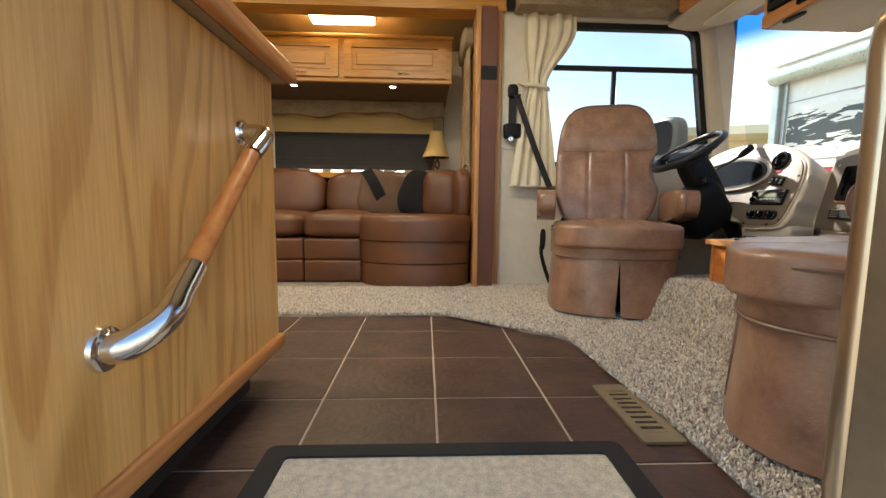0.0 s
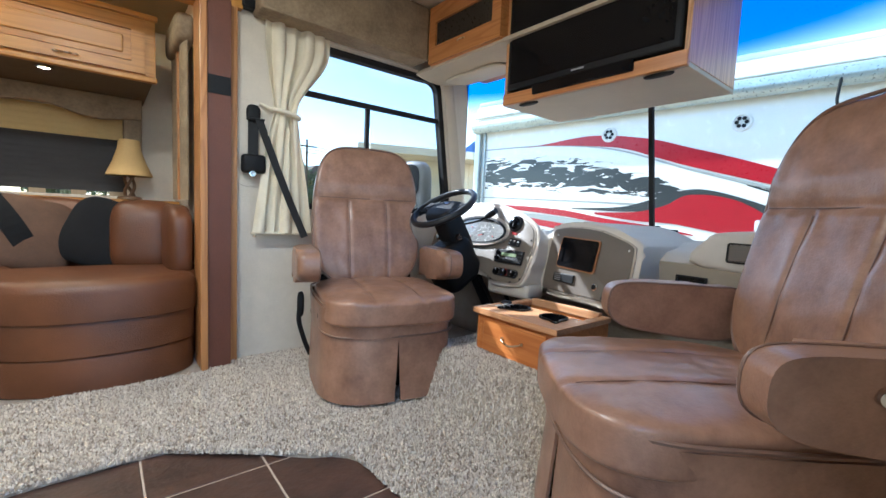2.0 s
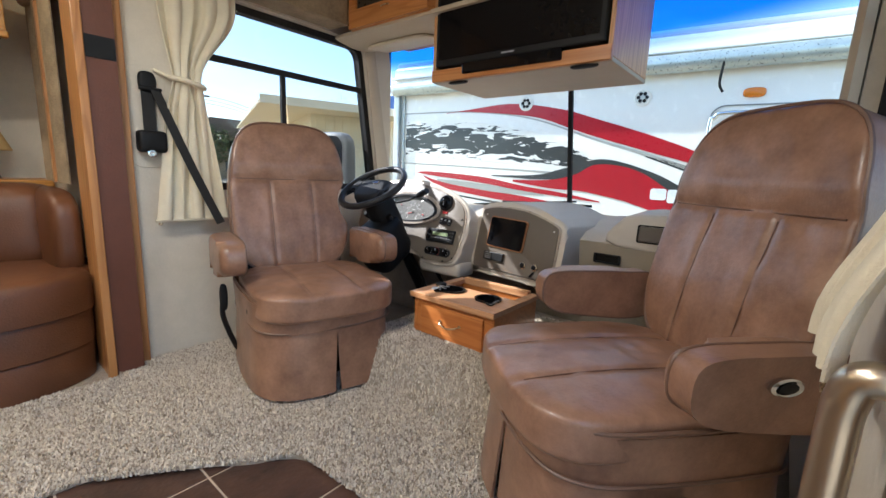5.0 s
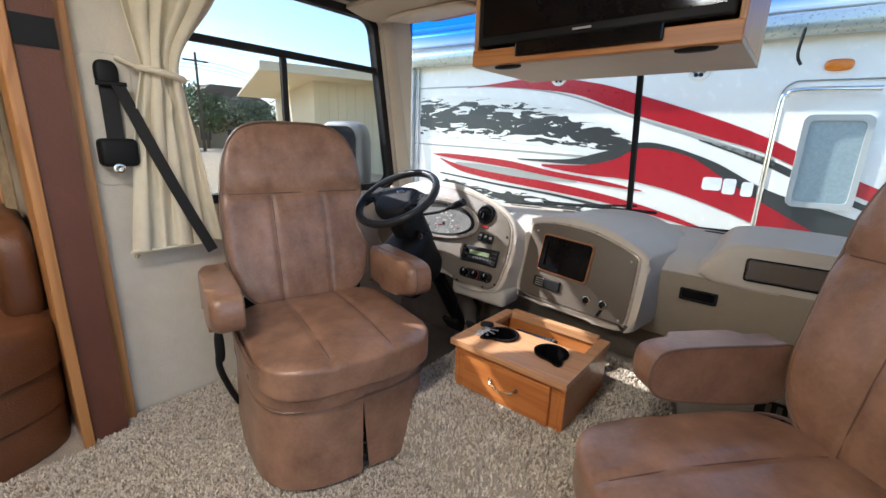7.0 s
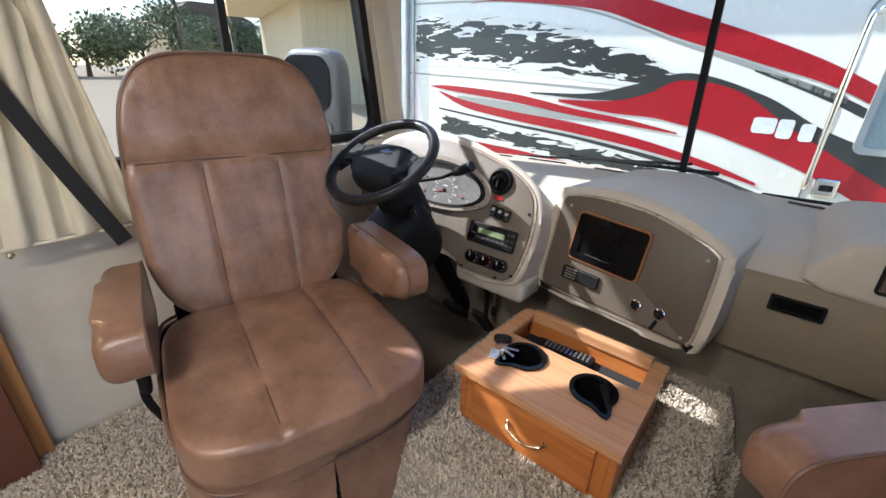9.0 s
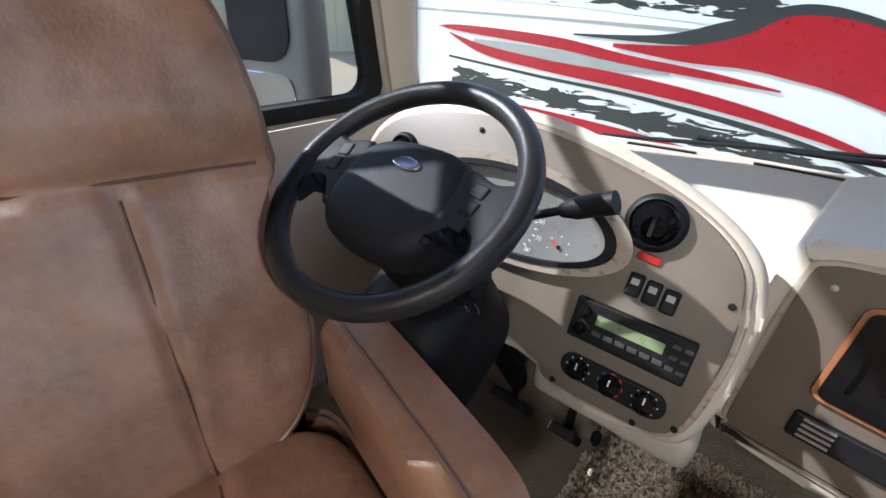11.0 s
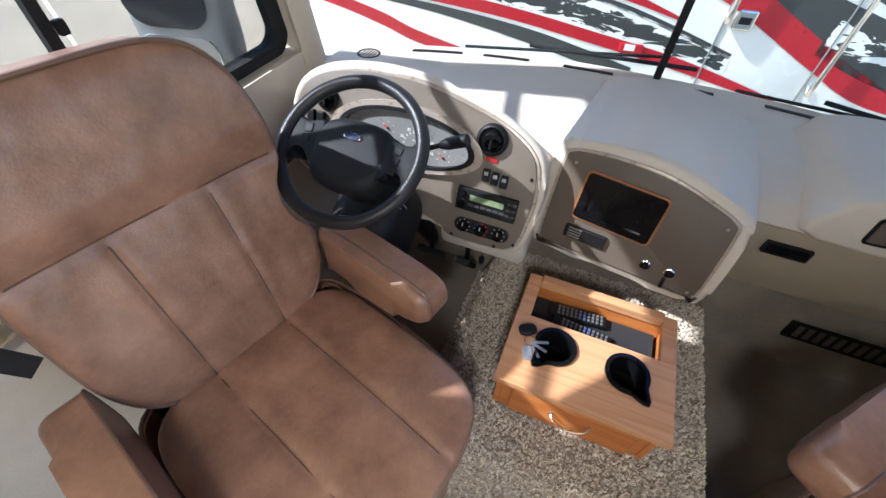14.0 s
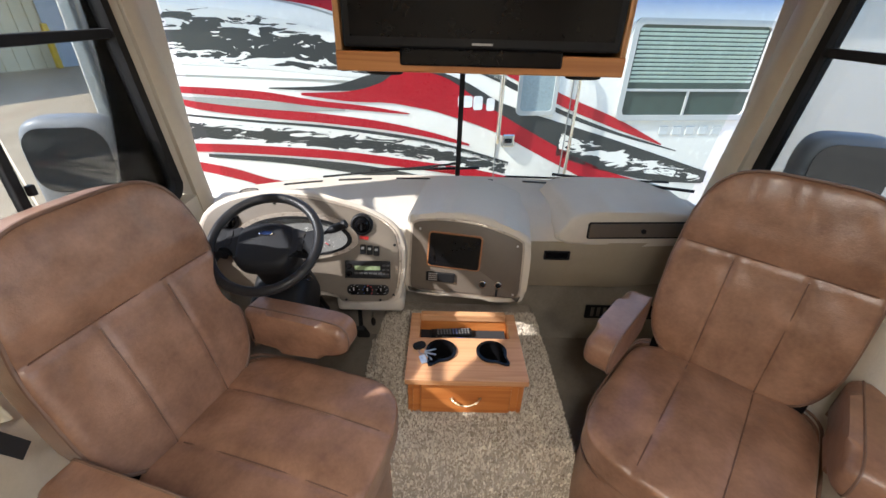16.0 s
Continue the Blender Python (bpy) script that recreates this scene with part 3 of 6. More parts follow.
def captain_chair(m, label):
    s = thing("captain_chair", label, "captain chair", m, group="captain chairs in the cab")
    part("pedestal", box(-0.17, 0.17, -0.20, 0.18, 0.012, 0.30, 0.02), BLACK, s, "dark steel swivel pedestal")
    for side in (-1, 1):
        part("skirt", skirt_bm(side, 0.035, 0.30, 1.03, 0.985, 0.014), LEATHER, s, smooth=True)
        part("boxing", skirt_bm(side, 0.295, 0.405, 1.0, 1.02, 0.0), LEATHER, s, smooth=True)
        part("welt", tube([(side * skirt_path(k / 40, 1.02).x, skirt_path(k / 40, 1.02).y, 0.296) for k in range(41)], 0.0045, 6), PIPING, s, smooth=True)
        part("cushion_piping", tube([(side * skirt_path(k / 40, 1.03).x, skirt_path(k / 40, 1.03).y, 0.405 + 0.012 * (k / 40 > 0.2)) for k in range(41)], 0.005, 6), PIPING, s, smooth=True)
    cu_ = part("seat_cushion", cushion_bm(), LEATHER, s, smooth=True, at=pose(0, -0.085, 0.392))
    bk = part("backrest", back_bm(), LEATHER, s, smooth=True, at=pose(0, 0.222, 0.405, -13))
    for sx in (-0.098, 0.098):
        part("seam", tube([(sx, -0.0625 + back_face(sx, h) + 0.0032, h) for h in [0.02 + 0.0200 * q for q in range(21)]], 0.0021, 6), SEAM, bk, "", True)
        part("seam", tube([(sx, q, cushion_top(sx, q) - 0.0050) for q in [-0.270 + 0.025 * r for r in range(21)]], 0.0021, 6), SEAM, cu_, "", True)
    part("seam", tube([(q, -0.0625 + back_face(q, 0.44) + 0.0050, 0.44) for q in [-0.245 + 0.0245 * r for r in range(21)]], 0.0021, 6), SEAM, bk, "", True)
    pts = []
    for k in range(73):
        a = radians(-55 + 290 * k / 72)
        cx, sz = math.cos(a), math.sin(a)
        r = (abs(cx) ** 4.2 + abs(sz) ** 4.2) ** (-1 / 4.2)
        h = 0.355 + 0.353 * sz * r
        t = h / 0.71
        pts.append((0.2715 * cx * r * (1.0 - 0.10 * max(0, t - 0.55) / 0.45 - 0.05 * max(0, 0.25 - t) / 0.25), -0.056 - 0.014 * smooth01((h - 0.44) / 0.08), h))
    part("piping", tube(pts, 0.0052, 6), PIPING, bk, smooth=True)
    for side in (-1, 1):
        out = [(q.x, q.y) for q in spline([(x, z, 0) for x, z in ARM], 4, True)]
        a = part("armrest", slab(out, 0.092, 0.033, None, 6), LEATHER, s, smooth=True)
        a.matrix_basis = basis((side * 0.325 + 0.044, 0, 0.462), (0, -1, 0), (0, 0, 1))
        part("arm_piping", tube([(x, z, 0.062 if side > 0 else 0.002) for x, z in out], 0.0035, 6, True), PIPING, a, smooth=True)
    part("hinge_bracket", box(-0.24, 0.24, 0.215, 0.24, 0.34, 0.46, 0.01), BLACK, s, "black recliner bracket")
    return s


drv = captain_chair(pose(1.03, 2.09, 0, 0, 0, -16), "brown leather swivel captain chair turned to the aisle beside the wheel")
pas = captain_chair(pose(1.136, 0.705, 0, 0, 0, -131), "brown leather swivel captain chair turned back towards the entry door")
lev = part("recline_lever", tube(spline([(-0.335, 0.10, 0.36), (-0.345, 0.10, 0.27), (-0.32, 0.11, 0.17), (-0.29, 0.12, 0.09)], 6), 0.011, 8), BLACK, drv, "black bent recline lever", True)
part("lever_grip", soft_box(0.032, 0.03, 0.12, 3, 5), BLACK, lev, "", True, at=pose(-0.338, 0.10, 0.34))
ov = part("recline_bezel", lathe([(0.036, 0), (0.036, 0.006), (0.030, 0.010), (0.024, 0.006), (0.0, 0.005)], 28), CHROME, pas, "oval chrome recline button bezel", True, at=pose(0.371, 0.03, 0.555, 0, 90, 0) @ Matrix.Diagonal((0.5, 1.0, 1, 1)))
part("recline_button", lathe([(0.023, 0), (0.021, 0.009), (0.0, 0.010)], 20), BLACK, ov, "", True)
part("seat_switch", box(0.288, 0.318, -0.20, -0.05, 0.20, 0.27, 0.01), BLACK, pas, "black power seat switch")
for ch in (drv,):
    part("skirt_button", lathe([(0.014, 0), (0.014, 0.006), (0.0, 0.008)], 14), BLACK, ch, "", True, at=pose(-0.285, -0.16, 0.35, 0, -90, 0))

# ---- dashboard ----
def dash_front(y):
    """x of the dash top's rear edge."""
    return 1.86 + 0.05 * smooth01((0.75 - y) / 0.4) + 0.03 * smooth01((y - 2.4) / 0.2)


dash = thing("dashboard", "cream moulded dashboard with brown panels under the windshield", "dashboard")


def dash_top(u, v):
    y = YP + 0.004 + u * (YD - YP - 0.008)
    xf, xg = dash_front(y), ws_x(y, 0.70) - 0.008
    t = v
    x = xf + (xg - xf) * t
    z = 0.655 + 0.045 * smooth01(t * 2.2) - 0.004 * t
    if t == 0:
        z -= 0.03
    return (x, y, z)


part("dash_top", sheet(dash_top, 40, 12, 0.012), CREAM, dash, "cream textured dash top", True)
part("fascia", sheet(lambda u, v: (dash_front(YP + 0.01 + u * 2.28) + 0.006 + 0.05 * (1 - v) ** 2, YP + 0.01 + u * 2.28, 0.37 + 0.262 * v), 40, 6, 0.015), mat("fascia_tan", (0.34, 0.285, 0.21), 0.6, 0.06, 6, bump=0.12, bscale=300), dash, "tan lower dash fascia", True)
for y0, y1 in ((2.18, 2.36), (1.93, 2.10), (1.62, 1.80), (1.28, 1.46), (0.92, 1.12), (0.55, 0.74)):
    part("defroster_slot", sheet(lambda u, v, y0=y0, y1=y1: (ws_x(y0 + (y1 - y0) * u, 0.7) - 0.075 + 0.016 * v, y0 + (y1 - y0) * u, 0.7095), 8, 1, 0.003), BLACK, dash)
for y in (2.50, 0.44):
    v_ = part("dash_vent", lathe([(0.045, 0), (0.045, 0.006), (0.038, 0.008), (0.034, 0.003), (0.0, 0.003)], 26), BLACK, dash, "round black defroster vent", True, at=pose(2.16, y, 0.7035))
    for k in range(-2, 3):
        part("slat", box(-0.03, 0.03, k * 0.012 - 0.002, k * 0.012 + 0.002, 0.003, 0.0075), TAUPE_LIGHT, v_)

def SHEAR(k):
    """Tips a pod's depth so that its top runs level towards the windshield."""
    return Matrix(((1, 0, 0, 0), (0, 1, -k, 0), (0, 0, 1, 0), (0, 0, 0, 1)))


# instrument pod: a face leaning forward, seen from the driver's chair
CL = basis((1.70, 1.9, 0.608), (0, -1, 0), (0.36, 0, 1))


def on_cl(y, z, w=0.0):
    return CL @ pose(1.9 - y, (z - 0.608) * 1.063, w)


FACE = [(1.752, 0.462), (1.726, 0.56), (1.726, 0.65), (1.752, 0.728), (1.835, 0.781), (1.95, 0.815), (2.10, 0.842), (2.26, 0.846), (2.40, 0.822), (2.49, 0.765), (2.525, 0.66), (2.52, 0.56), (2.40, 0.50), (2.10, 0.49), (1.985, 0.47), (1.955, 0.447), (1.85, 0.447)]


def cl_outline(grow):
    cy, cz = 2.1, 0.64
    p = [(1.9 - y, (z - 0.608) * 1.063, 0) for y, z in FACE]
    c = Vector((1.9 - cy, (cz - 0.608) * 1.063, 0))
    s = spline(p, 5, True)
    return [((q + (q - c).normalized() * grow).x, (q + (q - c).normalized() * grow).y) for q in s]


pod_bm = slab(cl_outline(0.026), 0.34, 0.014, SHEAR(0.10) @ pose(0, 0, -0.342), 3)
for v in pod_bm.verts:
    if v.co.z < -0.2 and v.co.y > 0.02:
        v.co.y = 0.02 + (v.co.y - 0.02) * 0.30
pod = part("instrument_pod", pod_bm, CREAM, dash, "cream instrument pod shell", True, at=CL)
part("trim_edge", slab(cl_outline(0.010), 0.012, 0.006, pose(0, 0, -0.008), 2), mat("satin_trim", (0.42, 0.36, 0.30), 0.3, metal=0.3), dash, "satin trim edge", True, at=CL)
part("faceplate", slab(cl_outline(0.0), 0.012, 0.004, pose(0, 0, -0.003), 2), TAUPE_LIGHT, dash, "taupe instrument faceplate", True, at=CL)
part("pod_lip", box(1.66, 1.80, 1.705, 1.99, 0.372, 0.452, 0.022, 3), CREAM, dash, "", True)
el = [(0.245 * math.cos(a), 0.105 * math.sin(a) * (1 if math.sin(a) > 0 else 0.8)) for a in [k * math.pi / 24 for k in range(48)]]
clus = part("gauge_hood", ring([(x * 1.0, y * 1.0) for x, y in el], [(x * 0.84, y * 0.78) for x, y in el], 0.022), MATS["satin_trim"], dash, "satin taupe gauge surround", True, at=on_cl(2.13, 0.69, 0.004))
# the hood is shallow; this black ring paints the shade of its recess
part("gauge_lip", ring([(x * 0.90, y * 0.86) for x, y in el], [(x * 0.825, y * 0.76) for x, y in el], 0.0245), BLACK, clus, "black ring standing in for the shaded recess of the gauge surround", True)
part("gauge_face", slab([(x * 0.86, y * 0.80) for x, y in el], 0.006), mat("gauge_grey", (0.20, 0.20, 0.195), 0.3, 0.1), clus, "grey gauge face", at=pose(0, 0, 0.001))
WHITE_INK = mat("white_ink", (0.8, 0.8, 0.78), 0.6, 0.02)
RED_INK = mat("red_ink", (0.6, 0.03, 0.03), 0.5, 0.05)


def words(text, size, parent, m, material=None, name="lettering", depth=0.0006):
    cu = bpy.data.curves.new(name, "FONT")
    cu.body, cu.size, cu.align_x, cu.align_y, cu.extrude = text, size, "CENTER", "CENTER", depth
    tmp = bpy.data.objects.new(name, cu)
    scene.collection.objects.link(tmp)
    me = bpy.data.meshes.new_from_object(tmp.evaluated_get(bpy.context.evaluated_depsgraph_get()))
    bpy.data.objects.remove(tmp)
    me.materials.clear()
    me.materials.append(material or WHITE_INK)
    ob = new(name, me)
    ob.parent = parent
    ob.matrix_basis = m
    return ob


def dial(parent, x, y, r, marks, numbers, a0=225, a1=-45, needle=200):
    b = bmesh.new()
    for k in range(marks):
        a = radians(a0 + (a1 - a0) * k / (marks - 1))
        box(r * 0.86, r, -0.0011, 0.0011, 0.0, 0.0012, bm=b, m=pose(x, y, 0.0066) @ pose(0, 0, 0, 0, 0, math.degrees(a)))
    part("dial_marks", b, WHITE_INK, parent)
    for k, n in enumerate(numbers):
        a = radians(a0 + (a1 - a0) * k / (len(numbers) - 1))
        words(n, r * 0.27, parent, pose(x + r * 1.18 * math.cos(a), y + r * 1.18 * math.sin(a), 0.0072))
    part("needle", box(0, r * 0.8, -0.0016, 0.0016, 0.009, 0.0105, m=pose(x, y, 0, 0, 0, needle)), RED_INK, parent)
    part("needle_hub", lathe([(r * 0.16, 0.006), (r * 0.15, 0.011), (0, 0.012)], 14, pose(x, y, 0)), BLACK, parent, smooth=True)


dial(clus, 0.035, -0.012, 0.044, 17, ["0", "10", "20", "30", "40", "50", "60", "70", "80"])
words("076866", 0.008, clus, pose(0.035, 0.004, 0.0072))
for gx, gy in ((-0.06, 0.020), (-0.10, -0.010), (-0.055, -0.035), (0.125, -0.025)):
    dial(clus, gx, gy, 0.021, 5, [], 200, -20, 150)
glz = part("lens", slab([(x * 0.83, y * 0.77) for x, y in el], 0.001), glass("gauge_lens"), clus, "", at=pose(0, 0, 0.019))
glz.visible_shadow = False


def eyeball_vent(y, z, r=0.036):
    v = part("eyeball_vent", lathe([(r * 1.25, 0), (r * 1.25, 0.008), (r * 1.12, 0.014), (r, 0.016), (r * 0.92, 0.006), (0, 0.004)], 28), BLACK, dash, "round black air vent", True, at=on_cl(y, z, 0.008))
    part("vent_barrel", lathe([(r * 0.86, 0.0), (r * 0.80, 0.02), (r * 0.55, 0.026), (r * 0.50, 0.012), (0, 0.010)], 24, pose(0, 0, 0, 18, 12)), GLOSSBLACK, v, "", True)
    part("vane", box(-0.003, 0.003, -r * 0.6, r * 0.6, 0.012, 0.026), BLACK, v)


eyeball_vent(1.873, 0.748)
eyeball_vent(2.40, 0.748, 0.030)
part("warning_light", box(-0.018, 0.018, -0.007, 0.007, 0, 0.004, 0.002), mat("red_lamp", (0.35, 0.02, 0.02), 0.3), dash, "small red tell-tale label", at=on_cl(1.864, 0.697, 0.009) @ pose(0, 0, 0, 0, 0, -4))
for k in range(3):
    sw = part("rocker_switch", box(-0.0115, 0.0115, -0.019, 0.019, 0, 0.012, 0.004), BLACK, dash, "black rocker switch", at=on_cl(1.869 - 0.027 * k, 0.653 - 0.003 * k, 0.008) @ pose(0, 0, 0, -8))
    part("switch_mark", box(-0.006, 0.006, 0.0, 0.010, 0.0118, 0.0126), mat("grey_ink", (0.45, 0.45, 0.45), 0.6), sw)
rad = part("radio", box(-0.092, 0.092, -0.036, 0.036, 0, 0.014, 0.004), BLACK, dash, "black stereo with green display", at=on_cl(1.850, 0.575, 0.009) @ pose(0, 0, 0, 0, 0, 0))
part("display", box(-0.052, 0.052, 0.000, 0.017, 0.0138, 0.0148), mat("lcd_green", (0.20, 0.26, 0.14), 0.3, 0.05), rad, "green liquid crystal display")
for k in range(6):
    part("button", box(-0.0075, 0.0075, -0.004, 0.004, 0.0135, 0.0165, 0.001), mat("dark_key", (0.05, 0.05, 0.052), 0.5), rad, at=pose(-0.045 + k * 0.019, -0.014, 0))
for sx, sy in ((-0.073, 0.015), (-0.073, -0.015)):
    part("knob", lathe([(0.011, 0.013), (0.010, 0.026), (0, 0.027)], 18, pose(sx, sy, 0)), GLOSSBLACK, rad, smooth=True)
for k in range(6):
    part("button", box(-0.006, 0.006, -0.0035, 0.0035, 0.0135, 0.016, 0.001), mat("dark_key", (0.05, 0.05, 0.052), 0.5), rad, at=pose(0.067 + 0.016 * (k % 2), 0.020 - 0.018 * (k // 2), 0))
hv = part("climate_control", slab(rrect(0.172, 0.044, 0.021), 0.008, 0.003), BLACK, dash, "black climate control strip with three knobs", at=on_cl(1.850, 0.494, 0.009))
for k, col in enumerate((BLACK, None, BLACK)):
    x = -0.055 + 0.055 * k
    kb = part("knob", lathe([(0.017, 0.007), (0.0155, 0.022), (0, 0.023)], 22, pose(x, 0, 0)), GLOSSBLACK, hv, smooth=True)
    part("pointer", box(x - 0.0012, x + 0.0012, 0.002, 0.014, 0.0228, 0.0238), WHITE_INK, kb)
    for j in range(7):
        a = radians(220 - 260 * j / 6)
        ink = WHITE_INK if k != 1 else (mat("blue_ink", (0.03, 0.12, 0.5), 0.5) if j < 3 else RED_INK)
        part("scale_mark", box(0.0185, 0.0208, -0.003 if k == 1 else -0.0012, 0.003 if k == 1 else 0.0012, 0.0078, 0.0086, m=pose(x, 0, 0, 0, 0, math.degrees(a))), ink, hv)
for y, z in ((2.42, 0.69), (2.455, 0.69)):
    part("rocker_switch", box(-0.013, 0.013, -0.02, 0.02, 0, 0.014, 0.004), BLACK, dash, "black rocker switch", at=on_cl(y, z, 0.008))
hs = part("headlight_switch", box(-0.035, 0.035, -0.02, 0.02, 0, 0.018, 0.008), BLACK, dash, "black headlight switch", at=on_cl(2.445, 0.628, 0.008) @ pose(0, 0, 0, 0, 0, -14))
part("knob", lathe([(0.015, 0.017), (0.013, 0.034), (0, 0.035)], 18, pose(-0.012, 0, 0)), BLACK, hs, smooth=True)
for y, z in ((1.742, 0.671), (1.80, 0.453), (1.94, 0.452), (2.22, 0.820), (1.745, 0.475)):
    part("screw", lathe([(0.0055, 0), (0.0045, 0.003), (0, 0.0035)], 10), BLACK, dash, at=on_cl(y, z, 0.009))

# pull chain hanging under the instrument pod
for k in range(9):
    part("chain_bead", lathe([(0.001, -0.004), (0.0034, -0.002), (0.0034, 0.002), (0.001, 0.004)], 8), CHROME, dash, "chrome bead of the pull chain" if k == 0 else "", True, at=pose(1.742 + 0.0015 * math.sin(k), 1.856, 0.366 - 0.0105 * k))
part("chain_pull", lathe([(0.003, 0.03), (0.010, 0.02), (0.011, 0.0), (0.006, -0.012), (0, -0.014)], 14), BLACK, dash, "black pull at the chain's end", True, at=pose(1.742, 1.856, 0.245))

# centre pod with the camera monitor
NV = basis((1.722, 1.35, 0.5), (-0.14, -1, 0), (0.21, 0, 1))


def nv_outline(g):
    pts = [(0.103, -0.062), (0.124, -0.053), (0.131, -0.03), (0.132, 0.06), (0.129, 0.165), (0.116, 0.192), (0.05, 0.218), (-0.06, 0.246), (-0.18, 0.254), (-0.27, 0.248), (-0.316, 0.238), (-0.331, 0.215), (-0.334, 0.10), (-0.336, -0.03), (-0.329, -0.053), (-0.308, -0.062), (-0.10, -0.062)]
    c = Vector((-0.1, 0.09, 0))
    return [((q + (q - c).normalized() * g).x, (q + (q - c).normalized() * g).y) for q in spline([(x, y, 0) for x, y in pts], 5, True)]


part("centre_pod", slab(nv_outline(0.036), 0.46, 0.022, SHEAR(0.19) @ pose(0, 0, -0.463), 3), CREAM, dash, "cream centre pod shell", True, at=NV)
part("trim_edge", slab(nv_outline(0.009), 0.010, 0.005, pose(0, 0, -0.006), 2), MATS["satin_trim"], dash, "satin trim edge", True, at=NV)
part("centre_panel", slab(nv_outline(0.0), 0.010, 0.003, pose(0, 0, -0.002), 2), TAUPE, dash, "dark taupe centre panel", True, at=NV)
mon = part("monitor", ring(rrect(0.215, 0.142, 0.012), rrect(0.170, 0.100, 0.004), 0.012), GLOSSBLACK, dash, "backup camera monitor with dark screen", at=NV @ pose(-0.150, 0.128, 0.008, 0, 0, -2))
# the ring's orange is sun glow put into its base colour
part("bezel_trim", ring(rrect(0.228, 0.154, 0.016), rrect(0.213, 0.140, 0.012), 0.008), mat("sun_glow_trim", (0.30, 0.125, 0.05), 0.35), mon, "thin trim ring with the sun's orange glow in its colour")
part("screen", box(-0.086, 0.086, -0.051, 0.051, 0.002, 0.006), GLOSSBLACK, mon, "dark blank screen")
lo = part("vent_socket", box(-0.062, 0.062, -0.021, 0.021, 0, 0.012, 0.004), BLACK, dash, "black audio jack and vent block", at=NV @ pose(-0.205, 0.006, 0.007))
for k in range(4):
    part("slat", box(-0.05, -0.012, -0.014 + 0.009 * k, -0.010 + 0.009 * k, 0.0115, 0.015), mat("dull_silver", (0.5, 0.5, 0.5), 0.35, metal=0.8), lo)
for x, y in ((-0.022, -0.008), (0.044, -0.006)):
    sk = part("power_socket", lathe([(0.0155, 0), (0.0155, 0.008), (0.012, 0.010), (0.010, 0.004), (0, 0.003)], 20), CHROME, dash, "chrome-rimmed power socket", True, at=NV @ pose(x, y, 0.007))
    part("socket_plug", lathe([(0.0095, 0.003), (0.009, 0.012), (0, 0.0125)], 16), BLACK, sk)
part("toggle", tube([(0.040, -0.03, 0.008), (0.038, -0.05, 0.03)], 0.005, 8), BLACK, dash, at=NV)
for x, y in ((-0.300, 0.212), (0.108, 0.172), (0.11, -0.045)):
    part("screw", lathe([(0.0055, 0), (0.0045, 0.003), (0, 0.0035)], 10), MATS["dull_silver"], dash, at=NV @ pose(x, y, 0.007))

# passenger pod with its drawer
GP = basis((1.862, 0.70, 0.66), (0.06, -1, 0), (0.10, 0, 1))
gp = [(-0.305, -0.035), (0.36, -0.035), (0.36, 0.03), (0.33, 0.065), (0.15, 0.104), (-0.10, 0.114), (-0.24, 0.108), (-0.30, 0.075)]
part("passenger_pod", slab([(q.x, q.y) for q in spline([(x, y, 0) for x, y in gp], 4, True)], 0.42, 0.018, SHEAR(0.11) @ pose(0, 0, -0.418), 3), CREAM, dash, "cream raised passenger pod", True, at=GP)
dr = part("drawer_front", slab(rrect(0.43, 0.062, 0.008), 0.010, 0.003), TAUPE, dash, "brown glove drawer front", at=GP @ pose(0.0, 0.032, 0.0))
part("recess", ring(rrect(0.445, 0.076, 0.01), rrect(0.432, 0.064, 0.008), 0.006), BLACK, dr)
part("drawer_knob", lathe([(0.006, 0.008), (0.011, 0.018), (0.010, 0.024), (0, 0.026)], 16, pose(0.02, 0, 0)), BLACK, dr, smooth=True)
for y in (1.035, 0.43):
    part("fascia_vent", ring(rrect(0.115, 0.042, 0.004), rrect(0.10, 0.03, 0.003), 0.012), BLACK, dash, "black slot vent", at=basis((1.856, y, 0.565), (0, -1, 0), (0.02, 0, 1)))
    part("vent_back", box(-0.052, 0.052, -0.016, 0.016, 0.0, 0.005), GLOSSBLACK, dash, at=basis((1.856, y, 0.565), (0, -1, 0), (0.02, 0, 1)))
kv = part("kick_vent", ring(rrect(0.40, 0.075, 0.006), rrect(0.37, 0.055, 0.004), 0.008), BLACK, dash, "black slatted kick-panel heater vent", at=basis((1.942, 0.61, 0.185), (0, -1, 0), (0.09, 0, 1)))
part("vent_back", box(-0.19, 0.19, -0.03, 0.03, -0.002, 0.002), BLACK, kv)
for k in range(12):
    part("slat", box(-0.17 + 0.031 * k, -0.155 + 0.031 * k, -0.026, 0.026, 0.002, 0.008, 0.001), mat("slat_brown", (0.09, 0.075, 0.06), 0.5), kv)

# ---- steering ----
SW = basis((1.452, 2.14, 0.822), (0, -1, 0), (0.841, 0, 0.541))
wheel = thing("steering_wheel", "black leather-rimmed four-spoke steering wheel in front of the gauges", "steering wheel", SW)
part("rim", tube([(0.1765 * math.cos(a), 0.1765 * math.sin(a), 0.0) for a in [k * math.pi / 36 for k in range(72)]], 0.0165, 12, True), mat("wheel_leather", (0.02, 0.02, 0.022), 0.32, 0.2, 30, bump=0.1, bscale=500), wheel, "black leather rim", True)
rimo = [SW @ Vector((0.1765 * math.cos(a), 0.1765 * math.sin(a), 0)) for a in [k * math.pi / 36 for k in range(72)]]
